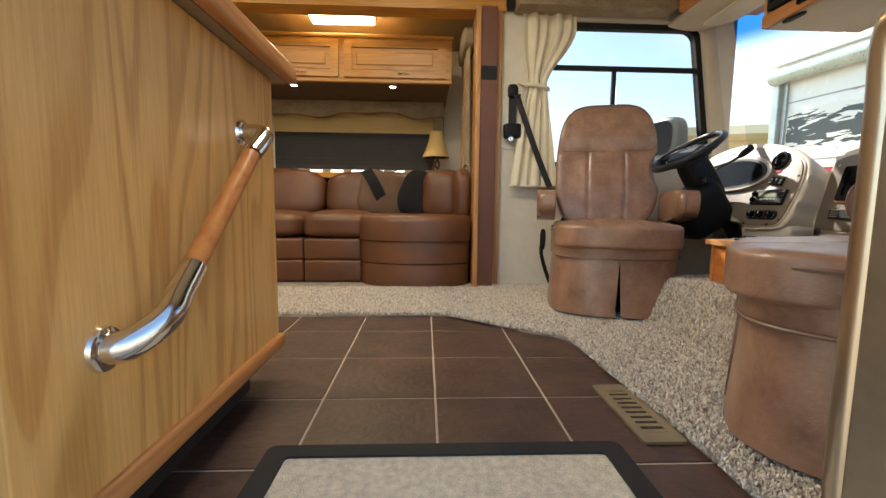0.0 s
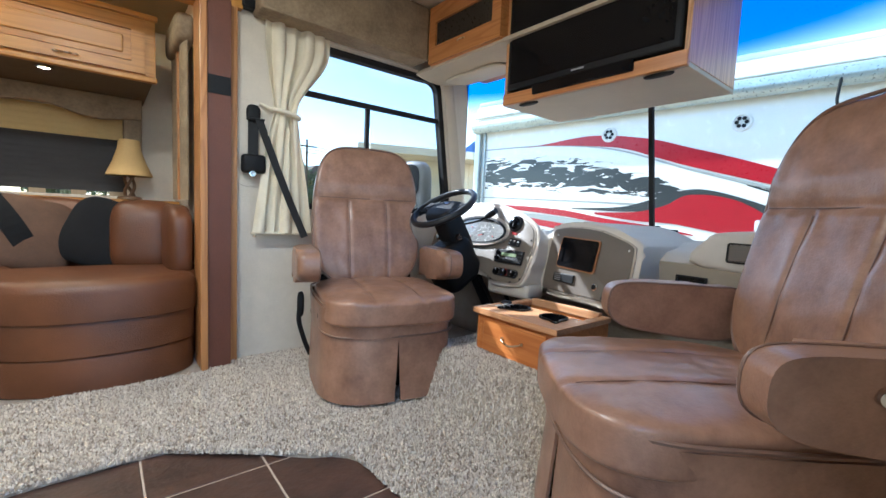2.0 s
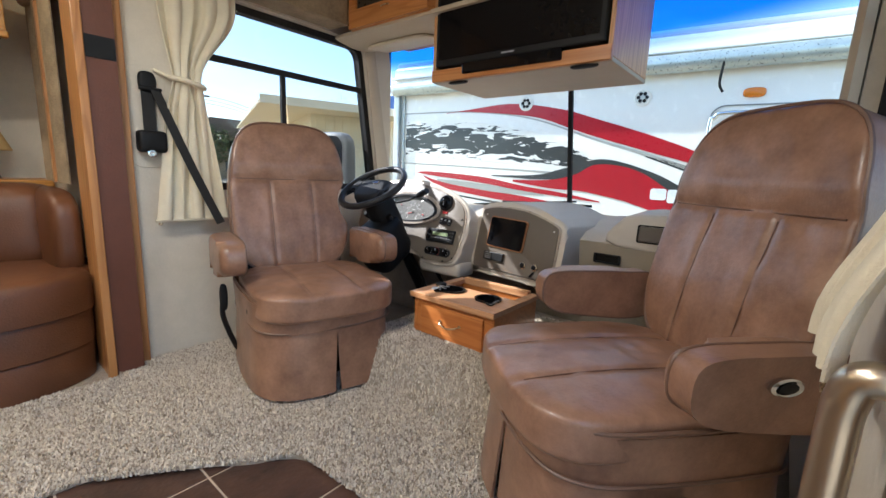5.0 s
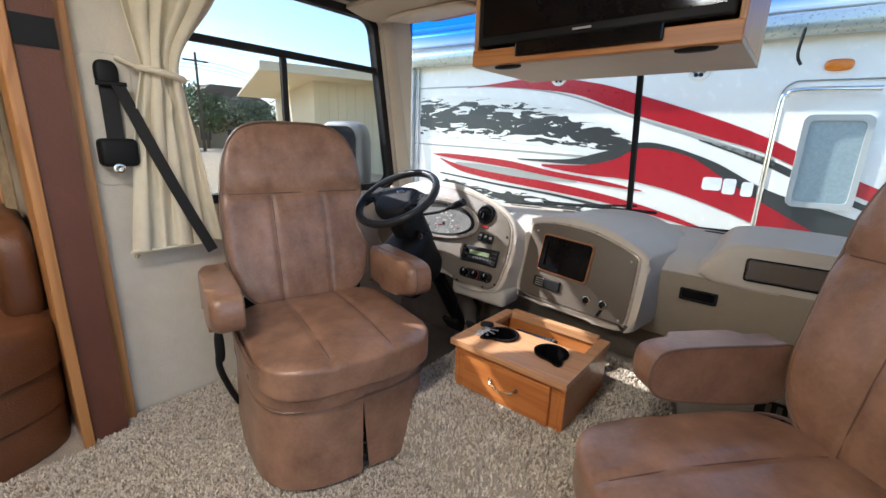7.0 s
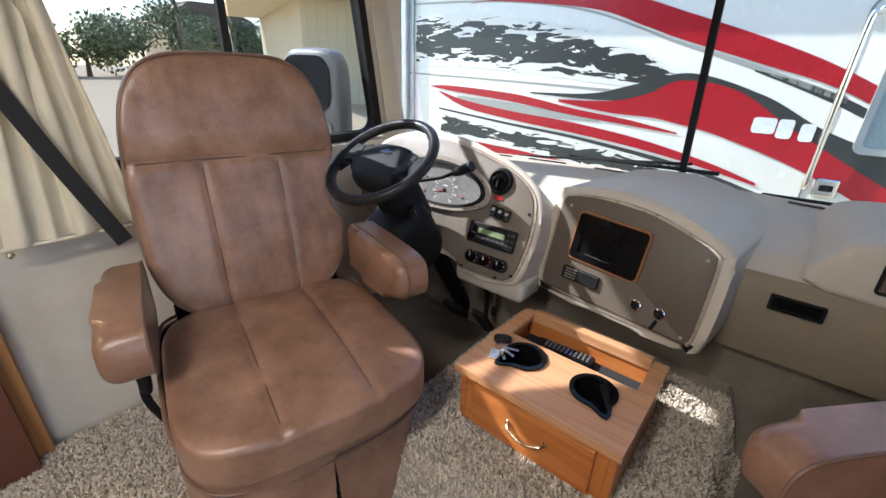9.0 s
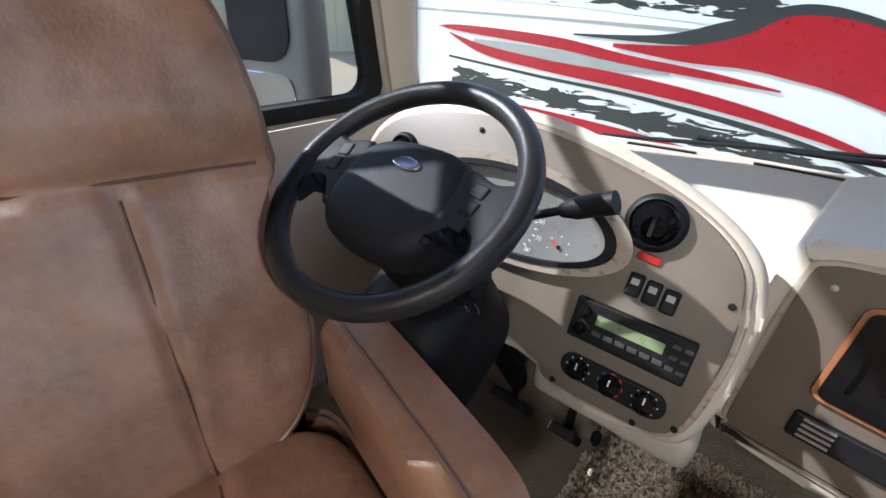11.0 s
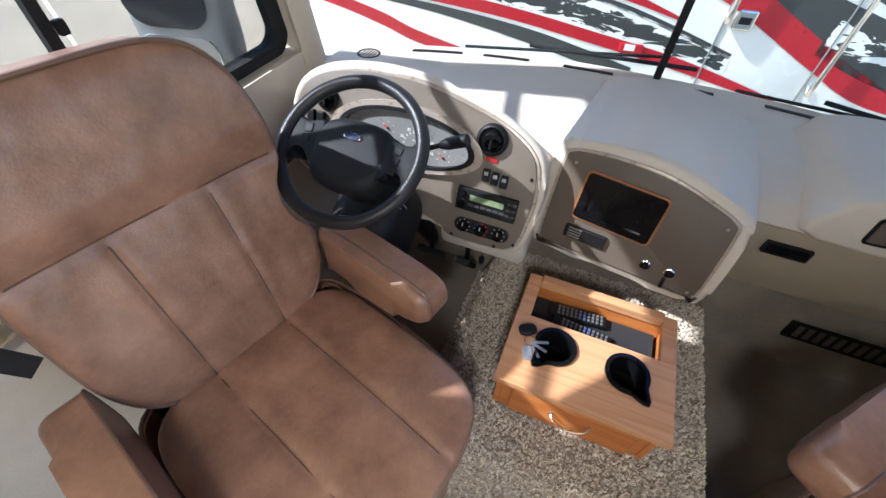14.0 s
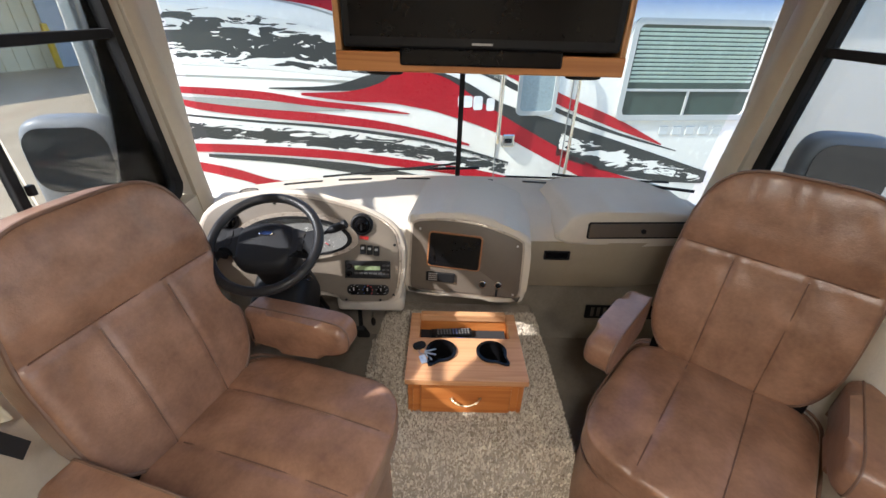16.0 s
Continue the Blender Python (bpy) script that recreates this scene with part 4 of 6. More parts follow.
# the wheel presses a dent into the side of the driver's backrest
back_d = [c for c in drv.children if c.name.startswith("backrest")][0]
to_back = (drv.matrix_basis @ back_d.matrix_basis).inverted()
rim_l = [to_back @ q for q in rimo]
for c_ in [back_d] + [c for c in back_d.children if c.name.startswith("piping")]:
    for v in c_.data.vertices:
        if v.co.x > 0.1:
            v.co.x = min(v.co.x, min(q.x - 0.021 + 5.0 * ((q.y - v.co.y) ** 2 + (q.z - v.co.z) ** 2) for q in rim_l if q.x < 0.40))
hubo = [(q.x, q.y) for q in spline([(-0.106, 0.034, 0), (-0.084, 0.064, 0), (-0.04, 0.080, 0), (0.04, 0.080, 0), (0.084, 0.064, 0), (0.106, 0.034, 0), (0.108, -0.02, 0), (0.094, -0.064, 0), (0.050, -0.094, 0), (-0.050, -0.094, 0), (-0.094, -0.064, 0), (-0.108, -0.02, 0)], 5, True)]
hub = part("airbag_hub", slab(hubo, 0.052, 0.03, pose(0, 0, -0.046), 7), mat("hub_vinyl", (0.010, 0.011, 0.014), 0.62, 0.15, 20, bump=0.08, bscale=450), wheel, "black padded airbag hub", True)
for sx in (-1, 1):
    sp = [(0.080, 0.050), (0.13, 0.046), (0.168, 0.052), (0.178, 0.0), (0.172, -0.058), (0.152, -0.070), (0.138, -0.038), (0.118, -0.036), (0.085, -0.060)]
    part("spoke", slab([(sx * q.x, q.y) for q in spline([(x, y, 0) for x, y in sp], 4, True)][::sx], 0.024, 0.009, pose(0, 0, -0.020), 4), MATS["hub_vinyl"], wheel, "", True)
    for k in range(3 if sx > 0 else 2):
        part("cruise_button", box(-0.011, 0.011, -0.010 - 0.002 * (sx < 0), 0.010 + 0.002 * (sx < 0), 0, 0.008, 0.003), mat("wheel_key", (0.012, 0.012, 0.014), 0.6), wheel, at=pose(sx * 0.119, 0.026 - (0.024 if sx > 0 else 0.028) * k, -0.0015, 0, 0, -8 * sx))
for _m in (MATS["hub_vinyl"], MATS["wheel_leather"], MATS["wheel_key"]):
    _m.node_tree.nodes["Principled BSDF"].inputs["Specular IOR Level"].default_value = 0.28
badge = part("badge", lathe([(0.024, 0), (0.024, 0.003), (0.021, 0.005), (0, 0.005)], 28, Matrix.Diagonal((1, 0.42, 1, 1))), CHROME, hub, "plain oval badge with chrome rim", True, at=pose(0, 0.030, 0.0055))
part("badge_field", lathe([(0.0205, 0), (0.0205, 0.0058), (0, 0.006)], 28, Matrix.Diagonal((1, 0.38, 1, 1))), mat("badge_blue", (0.008, 0.02, 0.07), 0.25), badge, "blue oval field")
col = thing("steering_column", "black steering column with shroud, gear lever and wiper stalk", "steering column")
part("shroud", soft_box(0.13, 0.14, 0.30, 4, 10), BLACK, col, "black shroud", True, at=SW @ pose(0, -0.01, -0.17))
part("lower_cover", soft_box(0.20, 0.26, 0.26, 5, 10), BLACK, col, "", True, at=SW @ pose(0, -0.10, -0.30))
part("shaft", tube([(1.60, 2.14, 0.62), (1.80, 2.14, 0.30), (1.96, 2.14, 0.05)], 0.035, 12), BLACK, col, "", True)
part("gear_lever", tube(spline([(1.575, 2.12, 0.735), (1.605, 2.03, 0.758), (1.615, 1.97, 0.785)], 6), 0.0065, 10), BLACK, col, "black gear lever", True)
part("lever_tip", tube([(1.615, 1.975, 0.782), (1.615, 1.955, 0.792), (1.615, 1.905, 0.816)], lambda t: 0.010 + 0.006 * min(1, t * 3), 14), BLACK, col, "ribbed lever grip", True)
part("wiper_stalk", tube(spline([(-0.05, 0.0, -0.09), (-0.13, 0.02, -0.09), (-0.19, 0.035, -0.085)], 6), 0.009, 10), BLACK, col, "", True, at=SW)
part("ignition", lathe([(0.018, 0), (0.016, 0.03), (0, 0.031)], 16), BLACK, col, "", True, at=SW @ pose(0.085, -0.05, -0.15, 0, 80, 0))
part("key_ring", tube([(0.012 * math.cos(a), 0.012 * math.sin(a), 0) for a in [k * math.pi / 10 for k in range(20)]], 0.0012, 5, True), CHROME, col, at=SW @ pose(0.12, -0.065, -0.14, 70, 0, 0))
for nm, y, w in (("brake_pedal", 2.08, 0.10), ("accelerator_pedal", 1.93, 0.06)):
    pd = thing(nm, "black rubber pedal on a steel arm under the dash", "pedal", pose(1.80, y, 0.14, 0, -38, 0))
    part("pad", box(-0.012, 0.012, -w / 2, w / 2, -0.045 if w > 0.08 else -0.09, 0.045 if w > 0.08 else 0.09, 0.006), RUBBER, pd)
    part("arm", tube([(0.012, 0, 0), (0.09, 0, 0.10), (0.10, 0, 0.30)], 0.010, 8), BLACK, pd)

# ---- console box on the engine cover ----
con = thing("console_box", "small oak console box with drawer, cup holders and open tray", "console", pose(1.275, 1.2475, 0.202))
L, Wd, Hh = 0.355, 0.415, 0.195
part("side", box(0.01, L, 0.0, 0.018, 0, Hh - 0.02, 0.003), OAK_RED, con)
part("side", box(0.01, L, Wd - 0.018, Wd, 0, Hh - 0.02, 0.003), OAK_RED, con)
part("front_frame", box(0.012, 0.03, 0.018, Wd - 0.018, 0, Hh - 0.02, 0.002), OAK_RED, con)
part("back", box(L - 0.018, L, 0.018, Wd - 0.018, 0, Hh - 0.004, 0.003), OAK_RED, con)
part("bottom", box(0.03, L - 0.018, 0.018, Wd - 0.018, 0.002, 0.012), OAK_RED, con)
# paler than console_oak: the top's pinkish sheen is mixed into the wood colours
TOP = wood("console_sheen_oak", (0.52, 0.255, 0.115), (0.62, 0.335, 0.170), "Y", 0.28)
CUPS = ((0.132, 0.298, 150), (0.130, 0.110, -140))


def cup_outline(g):
    pts = []
    for k in range(48):
        a = 2 * math.pi * k / 48
        r = 0.049 + g + 0.034 * math.exp(-(math.atan2(math.sin(a), math.cos(a)) / 0.26) ** 2)
        pts.append((r * math.cos(a), r * math.sin(a)))
    return pts


def board_with_well(x0, x1, y0, y1, z0, z1, cup):
    """A board with an opening for a cup holder."""
    cx, cy, turn = cup
    c, s_ = math.cos(radians(turn)), math.sin(radians(turn))
    inner = [(cx + c * x - s_ * y, cy + s_ * x + c * y) for x, y in cup_outline(0.002)]
    outer = []
    for x, y in inner:
        dx, dy = x - cx, y - cy
        k = min((x1 - cx) / dx if dx > 1e-9 else 9e9, (x0 - cx) / dx if dx < -1e-9 else 9e9, (y1 - cy) / dy if dy > 1e-9 else 9e9, (y0 - cy) / dy if dy < -1e-9 else 9e9)
        outer.append((cx + dx * k, cy + dy * k))
    for px in (x0, x1):
        for py in (y0, y1):
            i = min(range(48), key=lambda q: (outer[q][0] - px) ** 2 + (outer[q][1] - py) ** 2)
            outer[i] = (px, py)
    return ring(outer, inner, z1 - z0, pose(0, 0, z0))


tp = board_with_well(-0.012, 0.205, Wd / 2, Wd + 0.008, Hh - 0.022, Hh, CUPS[0])
join(tp, board_with_well(-0.012, 0.205, -0.008, Wd / 2, Hh - 0.022, Hh, CUPS[1]))
box(0.205, L + 0.004, -0.008, 0.032, Hh - 0.022, Hh, 0.004, bm=tp)
box(0.205, L + 0.004, Wd - 0.032, Wd + 0.008, Hh - 0.022, Hh, 0.004, bm=tp)
box(L - 0.024, L + 0.004, 0.032, Wd - 0.032, Hh - 0.022, Hh + 0.012, 0.004, bm=tp)
part("top", tp, TOP, con, "oak top board with a pale sheen in its colour")
part("tray_liner", box(0.205, L - 0.024, 0.032, Wd - 0.032, Hh - 0.075, Hh - 0.068), mat("tray_felt", (0.02, 0.02, 0.022), 0.9), con, "dark tray liner")
part("tray_wall", box(0.197, 0.205, 0.03, Wd - 0.03, Hh - 0.075, Hh - 0.02), OAK_RED, con)
dw = part("drawer_front", box(0.0, 0.014, 0.045, Wd - 0.045, 0.018, Hh - 0.04, 0.005), OAK_RED, con, "oak drawer front")
part("drawer_pull", tube(spline([(0.0, Wd / 2 - 0.05, 0.095), (-0.016, Wd / 2 - 0.04, 0.09), (-0.022, Wd / 2, 0.08), (-0.016, Wd / 2 + 0.04, 0.09), (0.0, Wd / 2 + 0.05, 0.095)], 6), 0.0035, 8), BRASS, dw, "curved champagne pull", True)
for k in range(2):
    part("pull_foot", lathe([(0.007, 0), (0.006, 0.004), (0, 0.005)], 12), BRASS, dw, at=pose(0.0, Wd / 2 - 0.05 + 0.1 * k, 0.095, 0, -90, 0))


def cup_holder(x, y, turn):
    c = thing("cup_holder", "glossy black plastic cup holder insert in the console top", "cup holder", pose(1.275 + x, 1.2475 + y, 0.202 + Hh, 0, 0, turn), group="console cup holders")
    part("rim", ring(cup_outline(0.008), cup_outline(-0.003), 0.006, pose(0, 0, 0.001)), GLOSSBLACK, c, "", True)
    b = bmesh.new()
    rows = [[b.verts.new((px, py, z)) for px, py in cup_outline(g)] for g, z in ((0.0005, 0.003), (-0.001, -0.030), (-0.004, -0.068), (-0.016, -0.072))]
    for r0, r1 in zip(rows, rows[1:]):
        for k in range(48):
            b.faces.new((r0[k], r0[(k + 1) % 48], r1[(k + 1) % 48], r1[k]))
    b.faces.new(rows[-1])
    part("well", b, GLOSSBLACK, c, "", True)


for cup in CUPS:
    cup_holder(*cup)


def remote(x, y, turn, n, tint):
    r = thing("remote_control", "slim black remote control lying in the console tray", "remote control", pose(1.275 + x, 1.2475 + y, 0.202 + Hh - 0.066, 0, 0, turn), group="remotes in the tray")
    part("body", box(-0.021, 0.021, -0.085, 0.085, 0, 0.018, 0.006), BLACK, r, "", True)
    for i in range(3):
        for j in range(n):
            part("button", box(-0.004, 0.004, -0.0035, 0.0035, 0.017, 0.0205, 0.001), tint if 3 < j < 6 else mat("grey_key", (0.14, 0.14, 0.145), 0.5), r, at=pose(-0.012 + 0.012 * i, -0.07 + 0.0125 * j, 0))


remote(0.300, 0.255, 4, 11, mat("blue_key", (0.12, 0.16, 0.35), 0.4))
remote(0.248, 0.235, -5, 11, mat("blue_key", (0.12, 0.16, 0.35), 0.4))
ky = thing("key_bunch", "bunch of keys with black fob and silver tag", "keys", pose(1.275 + 0.115, 1.2475 + 0.375, 0.202 + Hh + 0.004))
part("fob", soft_box(0.035, 0.05, 0.016, 3, 5), BLACK, ky, "", True, at=pose(0.035, 0.005, 0.006, 0, 0, 30))
part("key_ring", tube([(0.015 * math.cos(a), 0.015 * math.sin(a), 0) for a in [k * math.pi / 12 for k in range(24)]], 0.0014, 5, True), CHROME, ky, at=pose(0.005, -0.01, 0.004))
part("tag", box(-0.02, 0.02, -0.012, 0.012, 0, 0.003, 0.001), mat("silver_tag", (0.7, 0.7, 0.7), 0.3, metal=0.8), ky, "silver tag", at=pose(-0.032, -0.012, 0.0, 0, 0, 20))
for k in range(3):
    part("key", box(-0.004, 0.004, 0, 0.045, 0, 0.002, 0.0008), MATS["dull_silver"], ky, at=pose(0.0, -0.015, 0.001 + 0.003 * k, 0, 0, 130 + 35 * k))

# ---- overhead cabinets and television above the windshield ----
ohd = thing("overhead_cabinet", "oak overhead cabinet with dark vent panel above the windshield", "cabinet")
part("body", box(1.56, 2.02, 1.88, 2.46, 1.66, ROOF - 0.004, 0.004), OAK_Y, ohd)
part("face_frame", ring(rrect(0.58, 0.32, 0.004), rrect(0.46, 0.135, 0.004), 0.016, m=basis((1.56, 2.17, 1.825), (0, -1, 0), (0, 0, 1))), OAK_Y, ohd)
part("vent_panel", box(1.556, 1.562, 1.935, 2.405, 1.76, 1.89), mat("smoked_panel", (0.03, 0.026, 0.022), 0.3), ohd, "smoked dark panel")
part("pull", tube([(1.543, 2.20, 1.735), (1.535, 2.17, 1.735), (1.543, 2.14, 1.735)], 0.004, 8), BRASS, ohd)
oh2 = thing("overhead_cabinet", "plain oak overhead cabinet above the passenger side windshield", "cabinet")
part("body", box(1.56, 2.02, 0.34, 1.01, 1.76, ROOF - 0.004, 0.004), OAK_Y, oh2)
sof = structure("headliner_soffit", sheet(lambda u, v: (1.57 + 0.52 * u, YP + 0.01 + 2.28 * v, 1.665 + 0.075 * smooth01((0.42 - v) / 0.2) - 0.035 * math.sin(math.pi * min(1, u * 1.2)) * v + 0.10 * u * u), 10, 12, 0.02), BEIGE, "padded beige headliner above the windshield", "headliner", True)
for y in (2.28,):
    sv = thing("sun_visor", "folded beige padded sun visor under the headliner", "sun visor", pose(1.80, y, 1.628, 0, -6, 0))
    part("pad", soft_box(0.20, 0.48, 0.022, 5, 8), PILLAR, sv, "", True)
    part("rod", tube([(0.10, -0.22, 0.006), (0.13, -0.24, 0.03)], 0.005, 8), BLACK, sv)
tvb = thing("television_cabinet", "oak cabinet box hanging over the windshield, holding the television", "cabinet")
part("side", box(1.60, 2.06, 1.862, 1.88, 1.355, ROOF - 0.004, 0.003), OAK, tvb)
part("side", box(1.60, 2.06, 1.02, 1.038, 1.355, ROOF - 0.004, 0.003), OAK, tvb)
part("bottom", box(1.61, 2.06, 1.02, 1.88, 1.338, 1.355, 0.003), BEIGE, tvb, "beige underside board")
part("back", box(2.045, 2.06, 1.038, 1.862, 1.355, ROOF - 0.004), OAK, tvb)
part("bottom_rail", box(1.592, 1.612, 1.02, 1.88, 1.34, 1.395, 0.004), OAK_Y, tvb, "oak front rail")
for y in (1.74, 1.13):
    part("latch", soft_box(0.03, 0.11, 0.018, 3, 6), BLACK, tvb, "black finger latch", True, at=pose(1.625, y, 1.336))
tv = thing("television", "flat black television set into the oak cabinet", "television")
part("casing", box(1.588, 1.66, 1.045, 1.855, 1.405, 1.93, 0.008), BLACK, tv, "black casing")
part("screen", box(1.584, 1.590, 1.068, 1.832, 1.435, 1.91), GLOSSBLACK, tv, "dark glossy screen")
part("speaker_lip", box(1.580, 1.61, 1.21, 1.69, 1.360, 1.408, 0.006), GLOSSBLACK, tv, "glossy lower speaker lip")
part("mark", box(1.578, 1.5802, 1.42, 1.48, 1.418, 1.424), mat("grey_ink", (0.45, 0.45, 0.45), 0.6), tv)

# valance and curtains
def window_dress(y, s, label):
    v = thing("window_valance", "padded tan patterned fabric valance over the " + label, "valance")
    part("board", box(0.60, 1.55, min(y, y - s * 0.16), max(y, y - s * 0.16), 1.685, ROOF - 0.006, 0.02, 3), VALANCE, v, "", True)
    part("welt", tube([(0.605, y - s * 0.158, 1.69), (1.545, y - s * 0.158, 1.69)], 0.006, 8), VALANCE, v)
    c = thing("curtain", "cream pleated curtain tied back beside the " + label, "curtain")

    def cloth(u, w):
        z = 1.70 + (0.655 - 1.70) * w
        tie = math.exp(-((z - 1.25) / 0.09) ** 2)
        up, dn = smooth01((z - 1.25) / 0.36), max(0.0, (1.25 - z) / 0.6) ** 0.8
        if s > 0:
            lo, hi = 0.69 - 0.035 * up - 0.10 * dn, 0.805 + 0.18 * up + 0.085 * dn
        else:
            lo, hi = 0.57 - 0.01 * up, 0.66 + 0.03 * up + 0.16 * dn
        x = lo + (hi - lo) * u + 0.004 * math.sin(u * 40 + z * 3)
        fold = (0.013 - 0.007 * tie) * math.sin(u * 29 + 1.3 * math.sin(z * 3.1)) + 0.008 * math.sin(u * 13 + z * 5)
        if s < 0:
            return (x, y + 0.013 + 0.055 * smooth01((0.93 - z) / 0.25) + (0.25 + 0.3 * smooth01((0.93 - z) / 0.25)) * fold, z + 0.045 * w)
        return (x, y - s * (0.035 + 0.02 * dn + 0.025 * tie) + fold, z)
    part("cloth", sheet(cloth, 110, 40, 0.004), CURTAIN, c, "", True)
    cxx = 0.748 if s > 0 else 0.615
    out_ = 0.058 if s > 0 else 0.022
    loop = [(cxx + 0.066 * math.cos(a), y - s * out_ + (0.040 if s > 0 else 0.014) * math.sin(a), 1.25 - 0.012 * math.cos(a)) for a in [k * math.pi / 14 for k in range(28)]]
    part("tie_band", tube(loop, 0.011, 8, True), CURTAIN, c, "gathered tie band", True)
    part("band_tail", tube([(cxx - 0.062, y - s * out_, 1.262), (cxx - 0.11, y - s * 0.008, 1.29)], 0.008, 8), CURTAIN, c)
    hem = 0.652 if s > 0 else 0.70
    part("bottom_rod", tube([(0.585, y - s * 0.06, hem), (0.86, y - s * 0.06, hem - 0.004)], 0.006, 8), CURTAIN, c, "", True)
    part("hem_button", lathe([(0.009, 0), (0.007, 0.006), (0, 0.007)], 10), BRASS, c, at=pose(0.60, y - s * 0.07, hem - 0.012, 90, 0, 0))


window_dress(YD, 1, "driver's window")
window_dress(YP, -1, "passenger's window")

# seat belt on the driver's side wall
belt = thing("seat_belt", "black seat belt with wall anchor and retractor", "seat belt", pose(0, 0, 0))
part("wall_plate", slab(rrect(0.15, 0.42, 0.05), 0.004, 0.002), WALLPAPER, belt, "raised wallpaper plate", at=basis((0.60, YD, 1.09), (1, 0, 0), (0, 0, 1)))
part("anchor", soft_box(0.065, 0.035, 0.085, 3, 8), BLACK, belt, "", True, at=pose(0.605, YD - 0.018, 1.235))
part("anchor_loop", tube([(0.57, YD - 0.03, 1.205), (0.65, YD - 0.045, 1.205)], 0.007, 8), BLACK, belt)
part("strap", box(0.580, 0.628, YD - 0.022, YD - 0.018, 1.00, 1.22), WEBBING, belt)
part("retractor", box(0.548, 0.655, YD - 0.065, YD - 0.005, 0.945, 1.035, 0.016, 3), BLACK, belt, "black retractor box", True)
part("bolt", lathe([(0.016, 0), (0.016, 0.012), (0.009, 0.014), (0, 0.010)], 14), CHROME, belt, "", True, at=pose(0.592, YD - 0.052, 0.94, 90, 0, 0))


def strap(a, b, w):
    a, b, w = Vector(a), Vector(b), Vector(w)
    return sheet(lambda u, v: a.lerp(b, u) + w * (v - 0.5) + Vector((0, 0, -0.015)) * math.sin(math.pi * u), 12, 1, 0.002)


part("webbing", strap((0.625, YD - 0.045, 1.205), (0.815, YD - 0.16, 0.64), (0.038, 0.010, 0.010)), WEBBING, belt, "diagonal black webbing")
sp_ = thing("wall_speaker", "small black speaker on the wall by the header", "speaker", pose(0.575, YD - 0.03, 1.76))
part("body", box(-0.03, 0.03, -0.028, 0.028, -0.05, 0.05, 0.008), BLACK, sp_)
part("mark", box(-0.014, 0.014, -0.031, -0.027, -0.006, -0.002), MATS["grey_ink"], sp_)

# slide-out fascia
fas = thing("slide_fascia", "oak-trimmed brown vinyl fascia at the slide-out's edge", "trim")
part("trim_strip", box(0.362, 0.392, YD - 0.105, YD - 0.075, 0, 1.70, 0.004), OAK_TRIM, fas)
part("panel", box(0.392, 0.490, YD - 0.09, YD - 0.04, 0, 1.70), mat("fascia_vinyl", (0.125, 0.043, 0.024), 0.5, 0.12, 6, bump=0.15, bscale=150), fas, "brown vinyl panel")
part("trim_strip", box(0.484, 0.528, YD - 0.045, YD - 0.002, 0, 1.70, 0.004), OAK_TRIM, fas)
part("inner_panel", box(0.478, 0.4835, YD - 0.039, YD - 0.005, 0, 1.70), MATS["fascia_vinyl"], fas)
part("dark_band", box(0.394, 0.488, YD - 0.094, YD - 0.09, 1.28, 1.36), BLACK, fas, "dark seal band")
part("return_panel", box(0.366, 0.40, YD - 0.078, YD + 0.08, 0, 1.70), OAK_TRIM, fas)

# peninsula cabinet with grab handle
pen = thing("peninsula_cabinet", "tall oak panelled kitchen peninsula end beside the entry", "cabinet")
OAK_BIG = wood("oak_panel", (0.54, 0.255, 0.064), (0.79, 0.455, 0.155), "Z", 0.40, 4.6, 170, 0.13, 0.5, 14)
part("end_panel", box(-0.385, -0.365, 0.36, 1.16, 0.13, 0.868, 0.002), OAK_BIG, pen, "oak end panel")
part("front_panel", box(-1.2, -0.385, 1.14, 1.16, 0.13, 0.868), OAK_BIG, pen)
part("carcass", box(-1.2, -0.386, 0.36, 1.139, 0.12, 0.866), OAK, pen)
part("base_moulding", box(-0.39, -0.352, 0.36, 1.172, 0.105, 0.145, 0.008, 3), OAK_Y, pen, "oak base moulding", True)
part("base_moulding", box(-1.2, -0.352, 1.150, 1.176, 0.107, 0.143, 0.008, 3), OAK_X, pen, "", True)
part("toe_kick", box(-1.2, -0.43, 0.36, 1.10, 0.0, 0.12), mat("toe_kick", (0.03, 0.022, 0.018), 0.6), pen, "dark toe kick")
ctp = thing("countertop", "oak-edged laminate countertop on the peninsula", "countertop")
part("slab", box(-1.2, -0.335, 0.34, 1.19, 0.870, 0.912), mat("laminate", (0.30, 0.22, 0.14), 0.4, 0.2, 40), ctp)
part("edge", box(-0.335, -0.305, 0.34, 1.20, 0.868, 0.914, 0.008, 3), OAK_Y, ctp, "rounded oak edge", True)
part("edge", box(-1.2, -0.335, 1.19, 1.208, 0.868, 0.914, 0.008, 3), OAK_X, ctp, "", True)
gh = thing("grab_handle", "slanted oak and chrome grab handle on the peninsula panel", "grab handle")
A_, B_ = Vector((-0.305, 0.885, 0.653)), Vector((-0.308, 0.535, 0.355))
d_ = (B_ - A_).normalized()
part("bar", tube([A_.lerp(B_, 0.08), A_.lerp(B_, 0.80)], 0.0175, 16), OAK_RED, gh, "oak bar", True)
part("end", tube(spline([(-0.366, 0.955, 0.69), (-0.335, 0.95, 0.69), (-0.305, 0.935, 0.68), A_.lerp(B_, 0.07)], 6), lambda t: 0.021 - 0.002 * t, 14), CHROME, gh, "chrome end", True)
